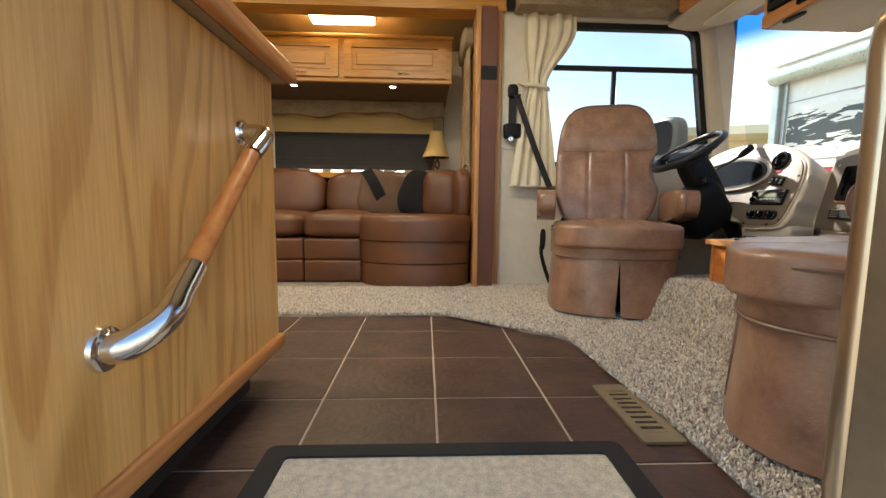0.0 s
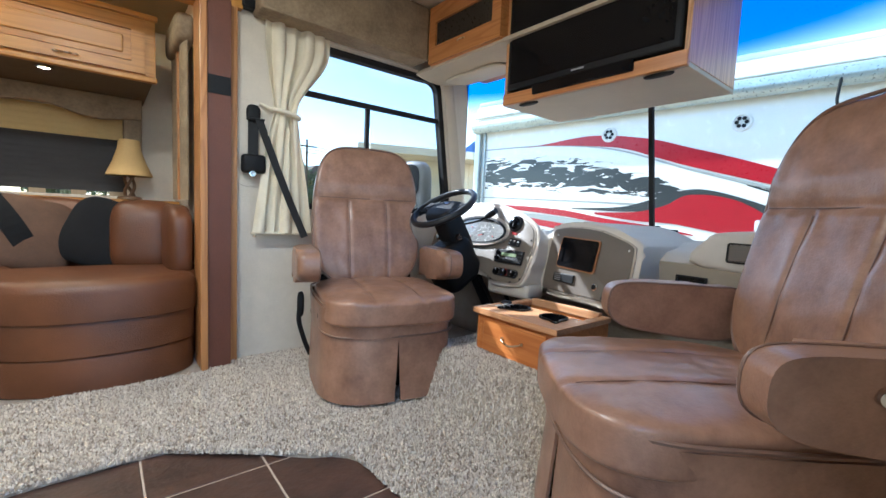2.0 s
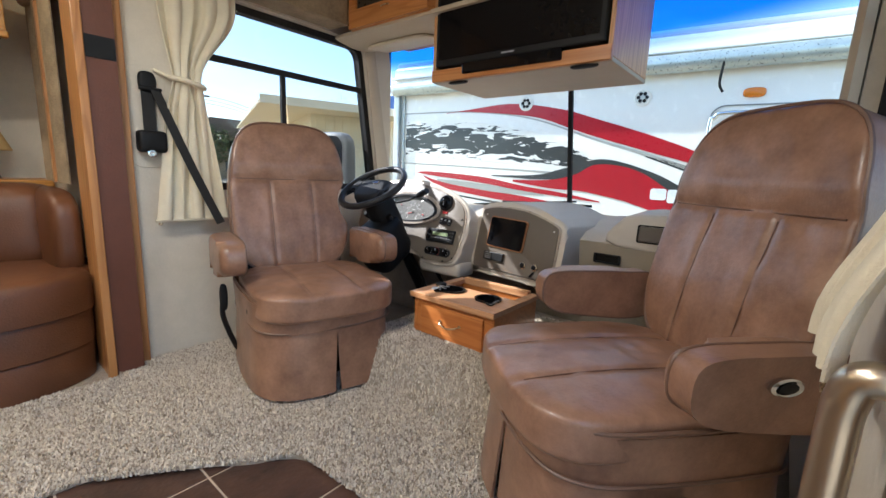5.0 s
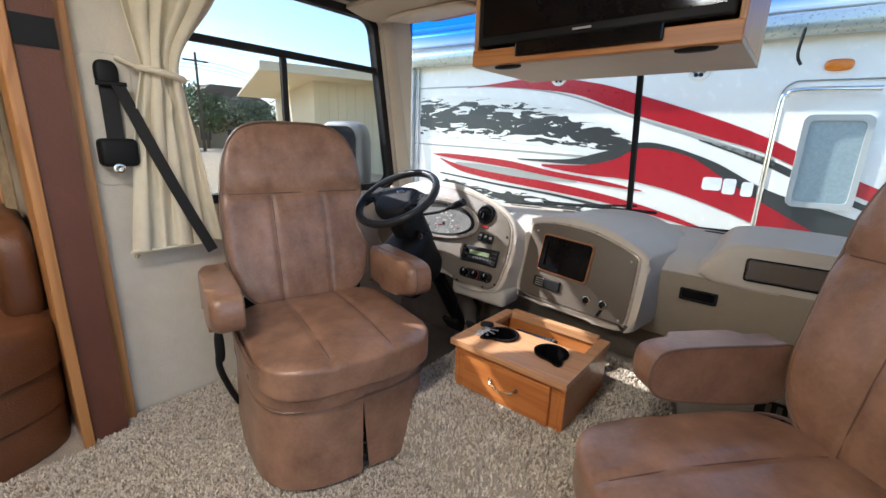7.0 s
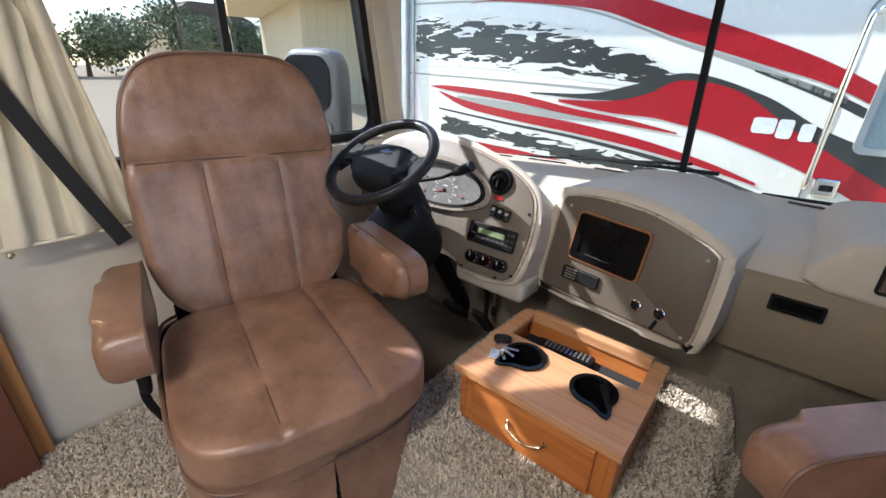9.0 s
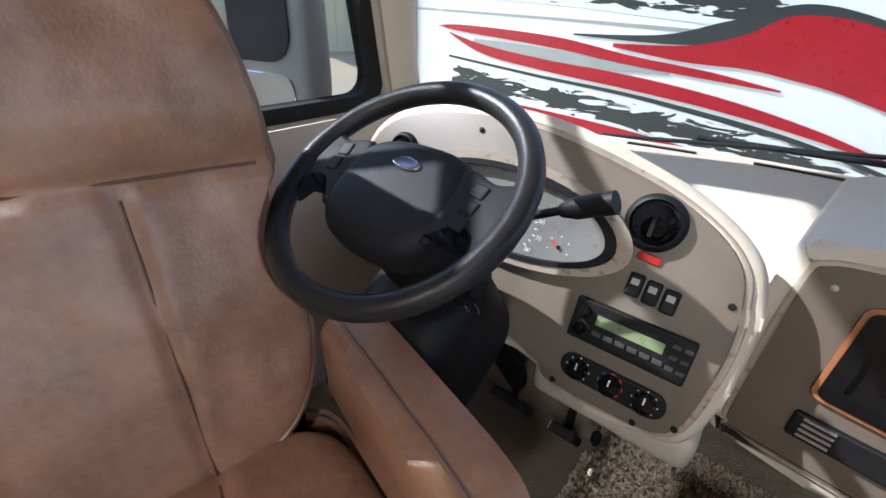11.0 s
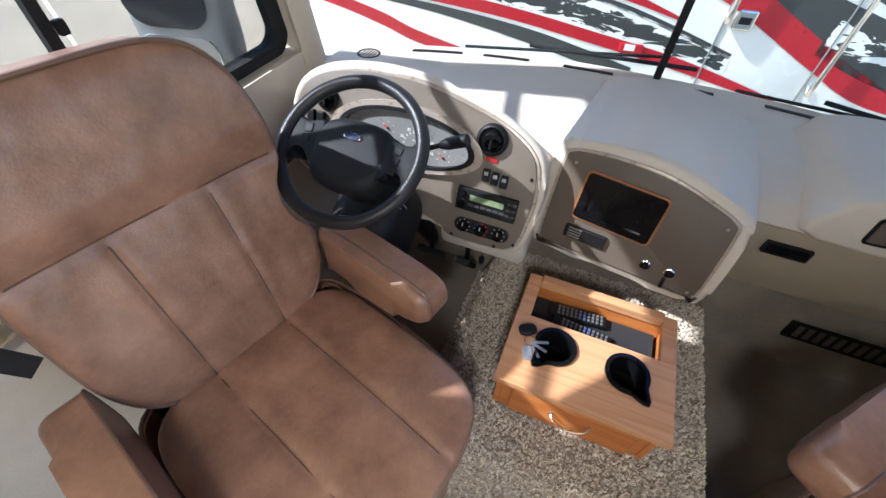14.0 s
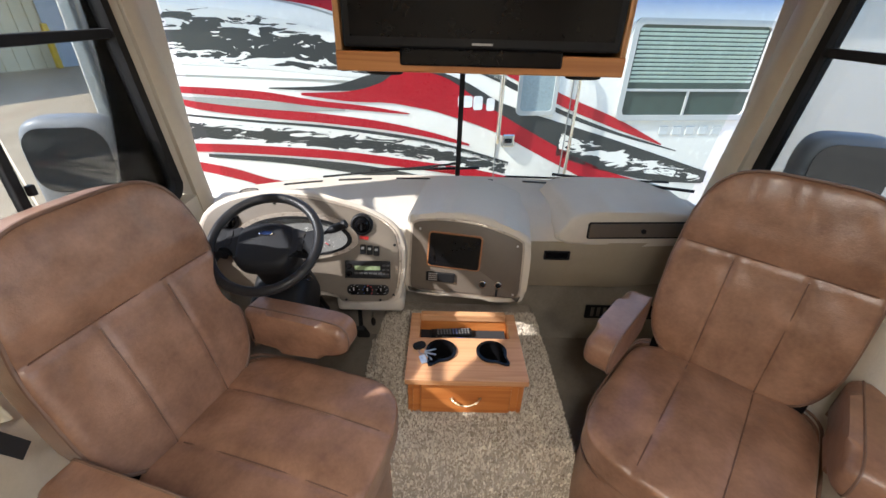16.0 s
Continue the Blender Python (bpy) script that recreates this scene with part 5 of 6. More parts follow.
part("end", tube(spline([A_.lerp(B_, 0.76), A_.lerp(B_, 0.88), A_.lerp(B_, 0.98), (-0.335, 0.505, 0.335), (-0.366, 0.497, 0.331)], 6), lambda t: 0.0195 + 0.003 * t, 14), CHROME, gh, "chrome end", True)
for p_ in ((0.955, 0.69), (0.497, 0.331)):
    part("rosette", lathe([(0.032, 0), (0.030, 0.006), (0.022, 0.009), (0, 0.010)], 22), CHROME, gh, "", True, at=pose(-0.365, p_[0], p_[1], 0, 90, 0))

# entry door frame and rail
jm = thing("door_frame", "dark bronze metal entry door frame", "door frame", kind="structure")
part("jamb", box(0.512, 0.542, YP - 0.1, YP + 0.015, -0.3, 1.93, 0.004), mat("bronze", (0.30, 0.24, 0.17), 0.32, metal=0.7), jm)
part("jamb", box(-0.40, -0.375, YP - 0.1, YP + 0.02, -0.3, 1.93, 0.004), WALLPAPER, jm)
part("head", box(-0.375, 0.512, YP - 0.1, YP + 0.02, 1.90, 1.93, 0.004), MATS["bronze"], jm)
rl = thing("entry_rail", "champagne metal entry grab rail beside the passenger chair", "grab rail")
part("tube", tube(spline([(0.55, YP + 0.002, 0.72), (0.55, YP + 0.035, 0.725), (0.555, YP + 0.052, 0.70), (0.56, YP + 0.054, 0.60), (0.56, YP + 0.054, 0.20), (0.56, YP + 0.035, 0.16), (0.56, YP + 0.002, 0.155)], 8), 0.019, 16), mat("satin_champagne", (0.62, 0.53, 0.41), 0.3, 0.02, metal=1.0, rvary=0.02), rl, "", True)
for z in (0.72, 0.155):
    part("flange", lathe([(0.03, 0), (0.028, 0.006), (0.018, 0.008), (0, 0.008)], 18), BRASS, rl, "", True, at=pose(0.555, YP, z, -90, 0, 0))

# ---- slide-out room: sofa, cabinets, window ----
sofa = thing("sofa", "reddish brown leather sofa with rounded chaise end and seamed base", "sofa")
for x0, x1 in ((-1.75, -0.725), (-0.722, -0.35)):
    for z0, z1 in ((0.02, 0.165), (0.165, 0.305)):
        part("base_panel", box(x0, x1, 2.665, 2.78, z0, z1, 0.018, 3), SOFA, sofa, "", True)
CH = spline([(-0.36, 2.72, 0), (-0.30, 2.60, 0), (-0.16, 2.515, 0), (0.02, 2.49, 0), (0.20, 2.515, 0), (0.33, 2.60, 0), (0.362, 2.74, 0), (0.362, 3.0, 0), (-0.36, 3.0, 0)], 6, True)


def chaise(z0, z1, g, r):
    c = Vector((0.0, 2.8, 0))
    return slab([((q + (q - c).normalized() * g).x, (q + (q - c).normalized() * g).y) for q in CH], z1 - z0, r, pose(0, 0, z0), 3)


for z0, z1, g in ((0.018, 0.165, -0.004), (0.165, 0.31, 0.002)):
    part("base_panel", chaise(z0, z1, g, 0.016), SOFA, sofa, "", True)
part("chaise_cushion", chaise(0.305, 0.465, 0.012, 0.05), SOFA, sofa, "", True)
part("seat_cushion", soft_box(1.04, 0.66, 0.17, 5, 16, 0.02), SOFA, sofa, "", True, at=pose(-1.245, 2.98, 0.385))
part("seat_cushion", soft_box(0.46, 0.66, 0.17, 5, 14, 0.02), SOFA, sofa, "", True, at=pose(-0.52, 2.98, 0.385))
part("back_cushion", soft_box(1.02, 0.24, 0.40, 4, 18), SOFA, sofa, "", True, at=pose(-1.235, 3.36, 0.60, -12))
part("back_cushion", soft_box(0.80, 0.24, 0.38, 4, 18), SOFA, sofa, "", True, at=pose(-0.32, 3.36, 0.59, -12))
part("corner_back", soft_box(0.30, 0.50, 0.40, 4, 14), SOFA, sofa, "", True, at=pose(0.225, 3.20, 0.585, -4, 0, -14))
part("arm_roll", soft_box(0.12, 0.62, 0.38, 4, 14), SOFA, sofa, "", True, at=pose(0.315, 2.99, 0.585))
part("carcass", box(-1.75, 0.36, 2.80, 3.55, 0.02, 0.30), SOFA, sofa)
for nm, x, rz, mt, lb in (("throw_pillow", -0.28, 12, mat("brown_suede", (0.11, 0.06, 0.035), 0.8, 0.2, 12), "square brown throw pillow with black bands on the sofa"), ("throw_pillow", -0.02, -16, mat("black_plush", (0.003, 0.0035, 0.005), 1.0, 0.3, 30), "square black plush throw pillow on the sofa")):
    pw = thing(nm, lb, "pillow", pose(x, 3.10, 0.465, -20, rz * 1.1 if rz > 0 else 20, rz))
    b = soft_box(0.36, 0.11, 0.36, 2.6, 16)
    for v in b.verts:
        k = (abs(v.co.x) / 0.18) ** 2 * (abs(v.co.z) / 0.18) ** 2
        v.co.x *= 1 + 0.30 * k
        v.co.z *= 1 + 0.30 * k
    part("cover", b, mt, pw, "", True, at=pose(0, 0, 0.155))
    if x < -0.1:
        part("band", sheet(lambda u, v: (-0.16 + 0.20 * u + 0.07 * (v - 0.5), -0.062 + 0.035 * (2 * u - 1) ** 2, 0.30 - 0.27 * u + 0.05 * (v - 0.5)), 8, 2, 0.006), MATS["black_plush"], pw, "black band")
lamp = thing("table_lamp", "small lamp with cream bell shade and twisted wood base", "table lamp", pose(0.155, 3.58, 0.79))
part("shade", lathe([(0.115, 0.14), (0.117, 0.145), (0.085, 0.22), (0.06, 0.30), (0.052, 0.355), (0.050, 0.352), (0.058, 0.295), (0.082, 0.215), (0.112, 0.14)], 28), mat("lamp_shade", (0.62, 0.42, 0.17), 0.8, 0.06), lamp, "cream bell shade", True)
for k in range(3):
    part("stem", tube([(0.024 * math.cos(2.09 * k + t * 0.35), 0.024 * math.sin(2.09 * k + t * 0.35), 0.014 * t) for t in range(13)], 0.009, 8), mat("lamp_wood", (0.12, 0.065, 0.03), 0.5), lamp, "", True)
part("foot", lathe([(0.065, 0), (0.06, 0.014), (0.03, 0.02), (0, 0.022)], 22), MATS["lamp_wood"], lamp, "", True)
structure("rear_shelf", box(-1.75, 0.40, 3.46, 3.74, 0.74, 0.788, 0.006), OAK_X, "oak shelf behind the sofa back", "shelf")
oc = thing("wall_cabinet", "oak wall cabinet with raised panel doors above the sofa", "cabinet")
part("body", box(-1.75, 0.235, 3.02, 3.74, 1.40, 1.68), OAK_X, oc)
part("face_frame", box(-1.75, 0.245, 3.0, 3.02, 1.385, 1.70, 0.003), OAK_X, oc)
part("crown", box(-1.75, 0.255, 2.985, 3.02, 1.675, 1.70, 0.006), OAK_X, oc)
part("light_rail", box(-1.75, 0.25, 2.985, 3.02, 1.375, 1.402, 0.006), OAK_X, oc)
part("soffit", box(-1.75, 0.235, 3.02, 3.74, 1.385, 1.40), mat("soffit_dark", (0.10, 0.065, 0.03), 0.6), oc)
for x0, x1 in ((-1.30, -0.545), (-0.505, 0.20)):
    d = part("door", ring([(-(x1 - x0) / 2, -0.125), ((x1 - x0) / 2, -0.125), ((x1 - x0) / 2, 0.125), (-(x1 - x0) / 2, 0.125)], [(-(x1 - x0) / 2 + 0.055, -0.075), ((x1 - x0) / 2 - 0.055, -0.075), ((x1 - x0) / 2 - 0.055, 0.075), (-(x1 - x0) / 2 + 0.055, 0.075)], 0.018), OAK_X, oc, "raised panel oak door", at=basis(((x0 + x1) / 2, 3.0, 1.535), (1, 0, 0), (0, 0, 1)))
    part("door_panel", box(-(x1 - x0) / 2 + 0.05, (x1 - x0) / 2 - 0.05, -0.07, 0.07, 0.0, 0.010), OAK_X, d)
    part("raised_field", box(-(x1 - x0) / 2 + 0.085, (x1 - x0) / 2 - 0.085, -0.042, 0.042, 0.008, 0.017, 0.006), OAK_X, d)
    part("pull", tube(spline([(-0.045, -0.10, 0.018), (-0.03, -0.102, 0.034), (0.03, -0.102, 0.034), (0.045, -0.10, 0.018)], 5), 0.004, 8), BRASS, d, "champagne pull", True, at=pose(0.12 if x0 < -1 else 0.06, 0, 0))
for x in (-0.887, -0.173):
    pk = thing("puck_light", "small recessed puck light glowing under the cabinet", "puck light", pose(x, 3.10, 1.383))
    part("trim_ring", lathe([(0.033, 0), (0.033, -0.006), (0.024, -0.009), (0.022, -0.002), (0, -0.002)], 20), CHROME, pk, "", True)
    part("lens", lathe([(0.021, -0.003), (0.018, -0.007), (0, -0.008)], 16), lit("puck_glow", (1.0, 0.85, 0.6), 25), pk, "", True)
    spot = new("puck_lamp", bpy.data.lights.new("puck_lamp", "SPOT"))
    spot.data.energy, spot.data.spot_size, spot.data.color, spot.data.shadow_soft_size = 2.0, radians(110), (1.0, 0.8, 0.55), 0.02
    spot.matrix_world = pose(x, 3.10, 1.365)
wn_ = thing("window_slide_out", "slide-out window with dark night shade half lowered", "window", kind="structure")
part("night_shade", sheet(lambda u, v: (-1.25 + 1.39 * u, 3.725 + 0.0012 * math.sin(v * 60), 0.83 + 0.32 * v), 2, 40, 0.003), mat("shade_grey", (0.042, 0.041, 0.041), 0.85, 0.1), wn_, "dark grey pleated shade")
part("day_shade", sheet(lambda u, v: (-1.25 + 1.39 * u, 3.718 + 0.0012 * math.sin(v * 30), 1.15 + 0.16 * v), 2, 20, 0.003), mat("shade_cream", (0.60, 0.45, 0.20), 0.85, 0.05), wn_, "cream upper shade")
pg = part("pane", box(-1.25, 0.14, 3.765, 3.769, 0.80, 1.19), glass("side_glass", (0.70, 0.71, 0.70)), wn_)
pg.visible_shadow = False
part("sill", box(-1.25, 0.14, 3.70, 3.74, 0.79, 0.805), WALLPAPER, wn_)
for k in range(8):
    part("shade_tab", box(-1.2 + 0.18 * k, -1.13 + 0.18 * k, 3.715, 3.722, 0.806, 0.832), mat("tab_tan", (0.35, 0.27, 0.17), 0.8), wn_)
swp = thing("light_switch", "small white light switch plate on the slide-out wall", "light switch", basis((-1.43, 3.74, 1.02), (1, 0, 0), (0, 0, 1)))
part("plate", slab(rrect(0.13, 0.075, 0.008), 0.006, 0.002), mat("switch_white", (0.72, 0.70, 0.64), 0.4), swp)
for k in (-1, 1):
    part("rocker", box(-0.014, 0.014, -0.022, 0.022, 0.006, 0.010, 0.002), MATS["switch_white"], swp, at=pose(0.03 * k, 0, 0))
cor = thing("cornice", "tan fabric cornice with scalloped lower edge over the window", "cornice")
wav = [(-1.4 + 1.62 * k / 60, 1.275 + 0.022 * math.cos(k / 60 * 6.28 * 1.6) + 0.012 * math.cos(k / 60 * 6.28 * 4.1)) for k in range(61)]
part("board", slab([(x, z) for x, z in wav] + [(0.22, 1.385), (-1.4, 1.385)], 0.05, 0.008, basis((0, 3.60, 0), (1, 0, 0), (0, 0, 1)) @ pose(0, 0, 0), 2), VALANCE, cor, "", True)
part("side_leg", box(0.13, 0.22, 3.58, 3.72, 1.06, 1.30, 0.015), VALANCE, cor)
drp = thing("drape_panel", "tan patterned pleated drape panel on the slide-out end wall", "drape")
part("cloth", sheet(lambda u, v: (0.375 - 0.02 * abs(math.sin(u * 9)) - 0.02, 2.78 + 0.42 * u, 0.80 + 0.78 * v), 40, 8, 0.006), VALANCE, drp, "", True)
part("header", soft_box(0.09, 0.48, 0.15, 4, 10), VALANCE, drp, "padded header", True, at=pose(0.345, 2.99, 1.62))
part("batten", box(0.330, 0.345, 2.95, 2.98, 0.80, 1.55), OAK_TRIM, drp)


def ceiling_light(x, y, z, w, d, power, label):
    c = thing("ceiling_light", label, "ceiling light", pose(x, y, z), group="ceiling lights")
    part("base", box(-w / 2 - 0.012, w / 2 + 0.012, -d / 2 - 0.012, d / 2 + 0.012, -0.016, 0, 0.004), CREAM, c)
    part("diffuser", box(-w / 2, w / 2, -d / 2, d / 2, -0.045, -0.014, 0.012), lit("lamp_diffuser", (1.0, 0.93, 0.62), 4.0), c, "glowing ribbed diffuser", True)
    a = new("ceiling_lamp", bpy.data.lights.new("ceiling_lamp", "AREA"))
    a.data.shape, a.data.size, a.data.size_y, a.data.energy, a.data.color = "RECTANGLE", w, d, power, (1.0, 0.92, 0.80) if power > 4.7 else (1.0, 0.87, 0.52)
    a.matrix_world = pose(x, y, z - 0.05)


ceiling_light(-0.53, 3.04, 1.86, 0.44, 0.22, 2.3, "lit fluorescent ceiling light with pale yellow diffuser")
ceiling_light(-0.10, 1.45, ROOF, 0.44, 0.16, 4.8, "lit fluorescent ceiling light on the main ceiling")
ceiling_light(-1.2, 1.35, ROOF, 0.44, 0.16, 5, "lit fluorescent ceiling light on the main ceiling")

# ---- outside: the neighbouring motorhome ----
RV = basis((4.3, 0, 0), (-0.13, 1, 0), (0, 0, 1))   # local x runs along its side, z away from us is negative
RVF = RV @ Matrix.Rotation(math.pi, 4, "Y")          # local x to the viewer's right, z towards the viewer


def face(y, z, w=0.0):
    return pose(-y * 1.0084, z, w)


rv = thing("motorhome", "white motorhome with red and charcoal swoosh graphics parked across the front", "motorhome", RVF)
SHELL = mat("motorhome_gelcoat", (0.80, 0.765, 0.70), 0.25, 0.03, 2)
CHAR = mat("charcoal_graphic", (0.045, 0.047, 0.045), 0.35, 0.12, 6)
REDG = mat("red_graphic", (0.42, 0.012, 0.022), 0.3, 0.1, 6)
GREYG = mat("grey_graphic", (0.38, 0.37, 0.33), 0.35, 0.06, 6)
part("body", box(-4.42, 5.6, -0.35, 2.14, -2.45, 0.0, 0.05, 3), SHELL, rv, "white gelcoat body", True)
part("skirt", box(-4.38, 5.6, -0.62, -0.345, -2.40, -0.02, 0.02), SHELL, rv)
part("roof_cap", box(-4.40, 5.6, 2.12, 2.20, -2.40, -0.03, 0.03), SHELL, rv)


def band(top, bottom, material, layer, name="swoosh"):
    """A painted swoosh between two curves of (y, z)."""
    a, b = spline([(y, z, 0) for y, z in top], 10), spline([(y, z, 0) for y, z in bottom], 10)
    n = 90
    bm = bmesh.new()

    def at(c, t):
        k = t * (len(c) - 1)
        i = min(int(k), len(c) - 2)
        return c[i].lerp(c[i + 1], k - i)
    prev = None
    for k in range(n + 1):
        p, q = at(a, k / n), at(b, k / n)
        v = [bm.verts.new((-p.x * 1.0084, p.y, 0)), bm.verts.new((-q.x * 1.0084, q.y, 0))]
        if prev:
            bm.faces.new((prev[0], prev[1], v[1], v[0]))
        prev = v
    ob = part(name, bm, material, rv, at=pose(0, 0, 0.0022 * layer))
    return ob


def torn_paint(name, ink, ground, cover, seed):
    """Two paints meeting in torn, wind-blown wisps; the attribute 'across' runs over the band's width."""
    m = bpy.data.materials.new(name)
    m.use_nodes = True
    n, l = m.node_tree.nodes, m.node_tree.links
    co, mp = n.new("ShaderNodeTexCoord"), n.new("ShaderNodeMapping")
    mp.inputs["Scale"].default_value, mp.inputs["Location"].default_value = (2.0, 8.5, 1), (seed, seed * 0.7, 0)
    mp.inputs["Rotation"].default_value = (0, 0, radians(11))
    l.new(co.outputs["Object"], mp.inputs[0])
    big = n.new("ShaderNodeTexNoise")
    big.inputs["Scale"].default_value, big.inputs["Detail"].default_value = 1.75, 3.0
    big.inputs["Roughness"].default_value, big.inputs["Distortion"].default_value = 0.55, 1.6
    l.new(mp.outputs[0], big.inputs[0])
    at = n.new("ShaderNodeAttribute")
    at.attribute_name = "across"
    bias = n.new("ShaderNodeMath")
    bias.operation = "MULTIPLY_ADD"
    l.new(at.outputs["Fac"], bias.inputs[0])
    bias.inputs[1].default_value = 0.34
    l.new(big.outputs[0], bias.inputs[2])
    step = n.new("ShaderNodeMapRange")
    step.inputs["From Min"].default_value, step.inputs["From Max"].default_value = cover - 0.006, cover + 0.006
    l.new(bias.outputs[0], step.inputs[0])
    mix = n.new("ShaderNodeMix")
    mix.data_type = "RGBA"
    mix.inputs[6].default_value, mix.inputs[7].default_value = (*ground, 1), (*ink, 1)
    l.new(step.outputs[0], mix.inputs[0]), l.new(mix.outputs[2], n["Principled BSDF"].inputs["Base Color"])
    n["Principled BSDF"].inputs["Roughness"].default_value = 0.3
    return m


def torn(top, bottom, material, layer):
    """A band of torn paint between two curves of (y, z)."""
    a, b = spline([(y, z, 0) for y, z in top], 10), spline([(y, z, 0) for y, z in bottom], 10)
    bm = bmesh.new()
    lay = bm.verts.layers.float.new("across")
    rows = []
    for p, q in zip(a, b):
        row = []
        for k in range(7):
            c = p.lerp(q, k / 6)
            v = bm.verts.new((-c.x * 1.0084, c.y, 0))
            v[lay] = 1 - abs(k / 3 - 1) ** 1.6
            row.append(v)
        rows.append(row)
    for r0, r1 in zip(rows, rows[1:]):
        for k in range(6):
            bm.faces.new((r0[k], r0[k + 1], r1[k + 1], r1[k]))
    for v in rows[0] + rows[-1]:
        v[lay] = -0.4
    return part("torn_cloud", bm, material, rv, at=pose(0, 0, 0.0022 * layer))


INK, GEL = (0.045, 0.047, 0.045), (0.80, 0.765, 0.70)
TORN_A, TORN_B = torn_paint("torn_charcoal_paint", INK, GEL, 0.68, 3.1), torn_paint("torn_lower_paint", INK, GEL, 0.70, 8.4)
TORN_C = torn_paint("torn_white_paint", GEL, INK, 0.78, 5.7)
# upper red arc
band([(3.6, 1.58), (3.33, 1.605), (2.82, 1.645), (2.31, 1.575), (1.94, 1.465), (1.48, 1.315), (1.07, 1.155), (0.5, 0.875), (-0.09, 0.65), (-0.62, 0.40)], [(3.6, 1.575), (3.33, 1.585), (2.59, 1.51), (2.2, 1.39), (1.96, 1.31), (1.46, 1.165), (1.05, 1.04), (0.51, 0.78), (-0.05, 0.57), (-0.62, 0.385)], REDG, 3)
band([(4.2, 1.60), (3.3, 1.59), (2.6, 1.50), (1.96, 1.295), (1.46, 1.15), (1.0, 1.0)], [(4.2, 1.585), (3.3, 1.575), (2.6, 1.485), (1.96, 1.275), (1.46, 1.12), (1.0, 0.96)], GREYG, 1)
band([(1.5, 1.135), (1.05, 1.01), (0.5, 0.745), (-0.1, 0.53), (-0.8, 0.33)], [(1.5, 1.125), (1.05, 0.955), (0.5, 0.70), (-0.1, 0.50), (-0.8, 0.32)], CHAR, 1)
# torn charcoal cloud
torn([(4.2, 1.50), (3.6, 1.50), (3.0, 1.44), (2.5, 1.34), (2.2, 1.24), (1.92, 1.10)], [(4.2, 1.08), (3.6, 1.08), (3.0, 1.05), (2.5, 1.01), (2.2, 0.985), (1.92, 0.96)], TORN_A, 1)
band([(4.25, 1.02), (3.4, 1.0), (2.54, 0.975), (2.0, 0.95), (1.85, 0.93)], [(4.25, 1.005), (3.4, 0.985), (2.54, 0.955), (2.0, 0.925), (1.85, 0.92)], GREYG, 1, "pinstripe")
# centre red arrow and its charcoal shadow
band([(2.75, 0.87), (2.35, 0.885), (2.1, 0.95), (1.9, 1.05), (1.55, 1.00), (1.17, 0.77), (0.6, 0.46), (-0.03, 0.16), (-0.62, -0.02)], [(2.75, 0.85), (2.35, 0.80), (2.05, 0.79), (1.85, 0.76), (1.57, 0.70), (1.05, 0.52), (0.45, 0.22), (0.0, 0.02), (-0.62, -0.06)], REDG, 3)
band([(3.0, 0.91), (2.5, 0.93), (2.2, 1.01), (1.85, 1.10), (1.4, 0.98), (1.0, 0.78), (0.41, 0.60), (-0.2, 0.42), (-1.22, 0.10)], [(3.0, 0.90), (2.5, 0.885), (2.1, 0.90), (1.8, 0.93), (1.4, 0.86), (1.0, 0.62), (0.45, 0.38), (-0.26, 0.14), (-1.22, -0.02)], CHAR, 2)
torn([(0.45, 0.58), (0.0, 0.46), (-0.6, 0.27), (-1.2, 0.09)], [(0.45, 0.30), (0.0, 0.15), (-0.6, 0.02), (-1.2, -0.03)], TORN_C, 3)
# left red swooshes
band([(4.0, 0.91), (3.76, 0.92), (3.12, 0.885), (2.63, 0.81), (2.2, 0.76), (1.85, 0.70)], [(4.0, 0.905), (3.77, 0.875), (3.13, 0.82), (2.64, 0.76), (2.2, 0.72), (1.85, 0.69)], REDG, 3)
band([(3.7, 0.84), (3.3, 0.82), (2.9, 0.79), (2.4, 0.735)], [(3.7, 0.80), (3.3, 0.76), (2.9, 0.725), (2.4, 0.72)], GREYG, 2)
band([(3.9, 0.87), (3.6, 0.80), (3.1, 0.74), (2.6, 0.70), (2.1, 0.63), (1.65, 0.53), (1.3, 0.42)], [(3.9, 0.86), (3.6, 0.74), (3.1, 0.67), (2.6, 0.62), (2.1, 0.56), (1.65, 0.48), (1.3, 0.40)], REDG, 3)
band([(3.9, 0.72), (3.2, 0.65), (2.47, 0.585), (1.67, 0.46), (0.91, 0.24)], [(3.9, 0.705), (3.2, 0.63), (2.47, 0.56), (1.67, 0.42), (0.91, 0.20)], CHAR, 1, "pinstripe")
torn([(3.9, 0.68), (3.2, 0.62), (2.47, 0.55), (1.7, 0.44), (0.9, 0.22)], [(3.9, 0.46), (3.2, 0.43), (2.47, 0.36), (1.7, 0.25), (0.9, 0.10)], TORN_B, 1)
band([(4.1, 0.46), (3.76, 0.455), (3.21, 0.43), (2.49, 0.37), (1.88, 0.28), (1.18, 0.16), (0.5, -0.02)], [(4.1, 0.42), (3.76, 0.385), (3.22, 0.355), (2.5, 0.29), (1.88, 0.20), (1.18, 0.08), (0.5, -0.06)], REDG, 3)
band([(3.6, 0.36), (2.9, 0.31), (2.2, 0.22), (1.5, 0.06)], [(3.6, 0.33), (2.9, 0.25), (2.2, 0.12), (1.5, -0.04)], CHAR, 2)
band([(4.1, 0.34), (3.75, 0.30), (3.39, 0.215), (3.12, 0.12), (2.6, 0.0)], [(4.1, 0.28), (3.75, 0.22), (3.39, 0.12), (3.12, 0.03), (2.6, -0.08)], REDG, 3)

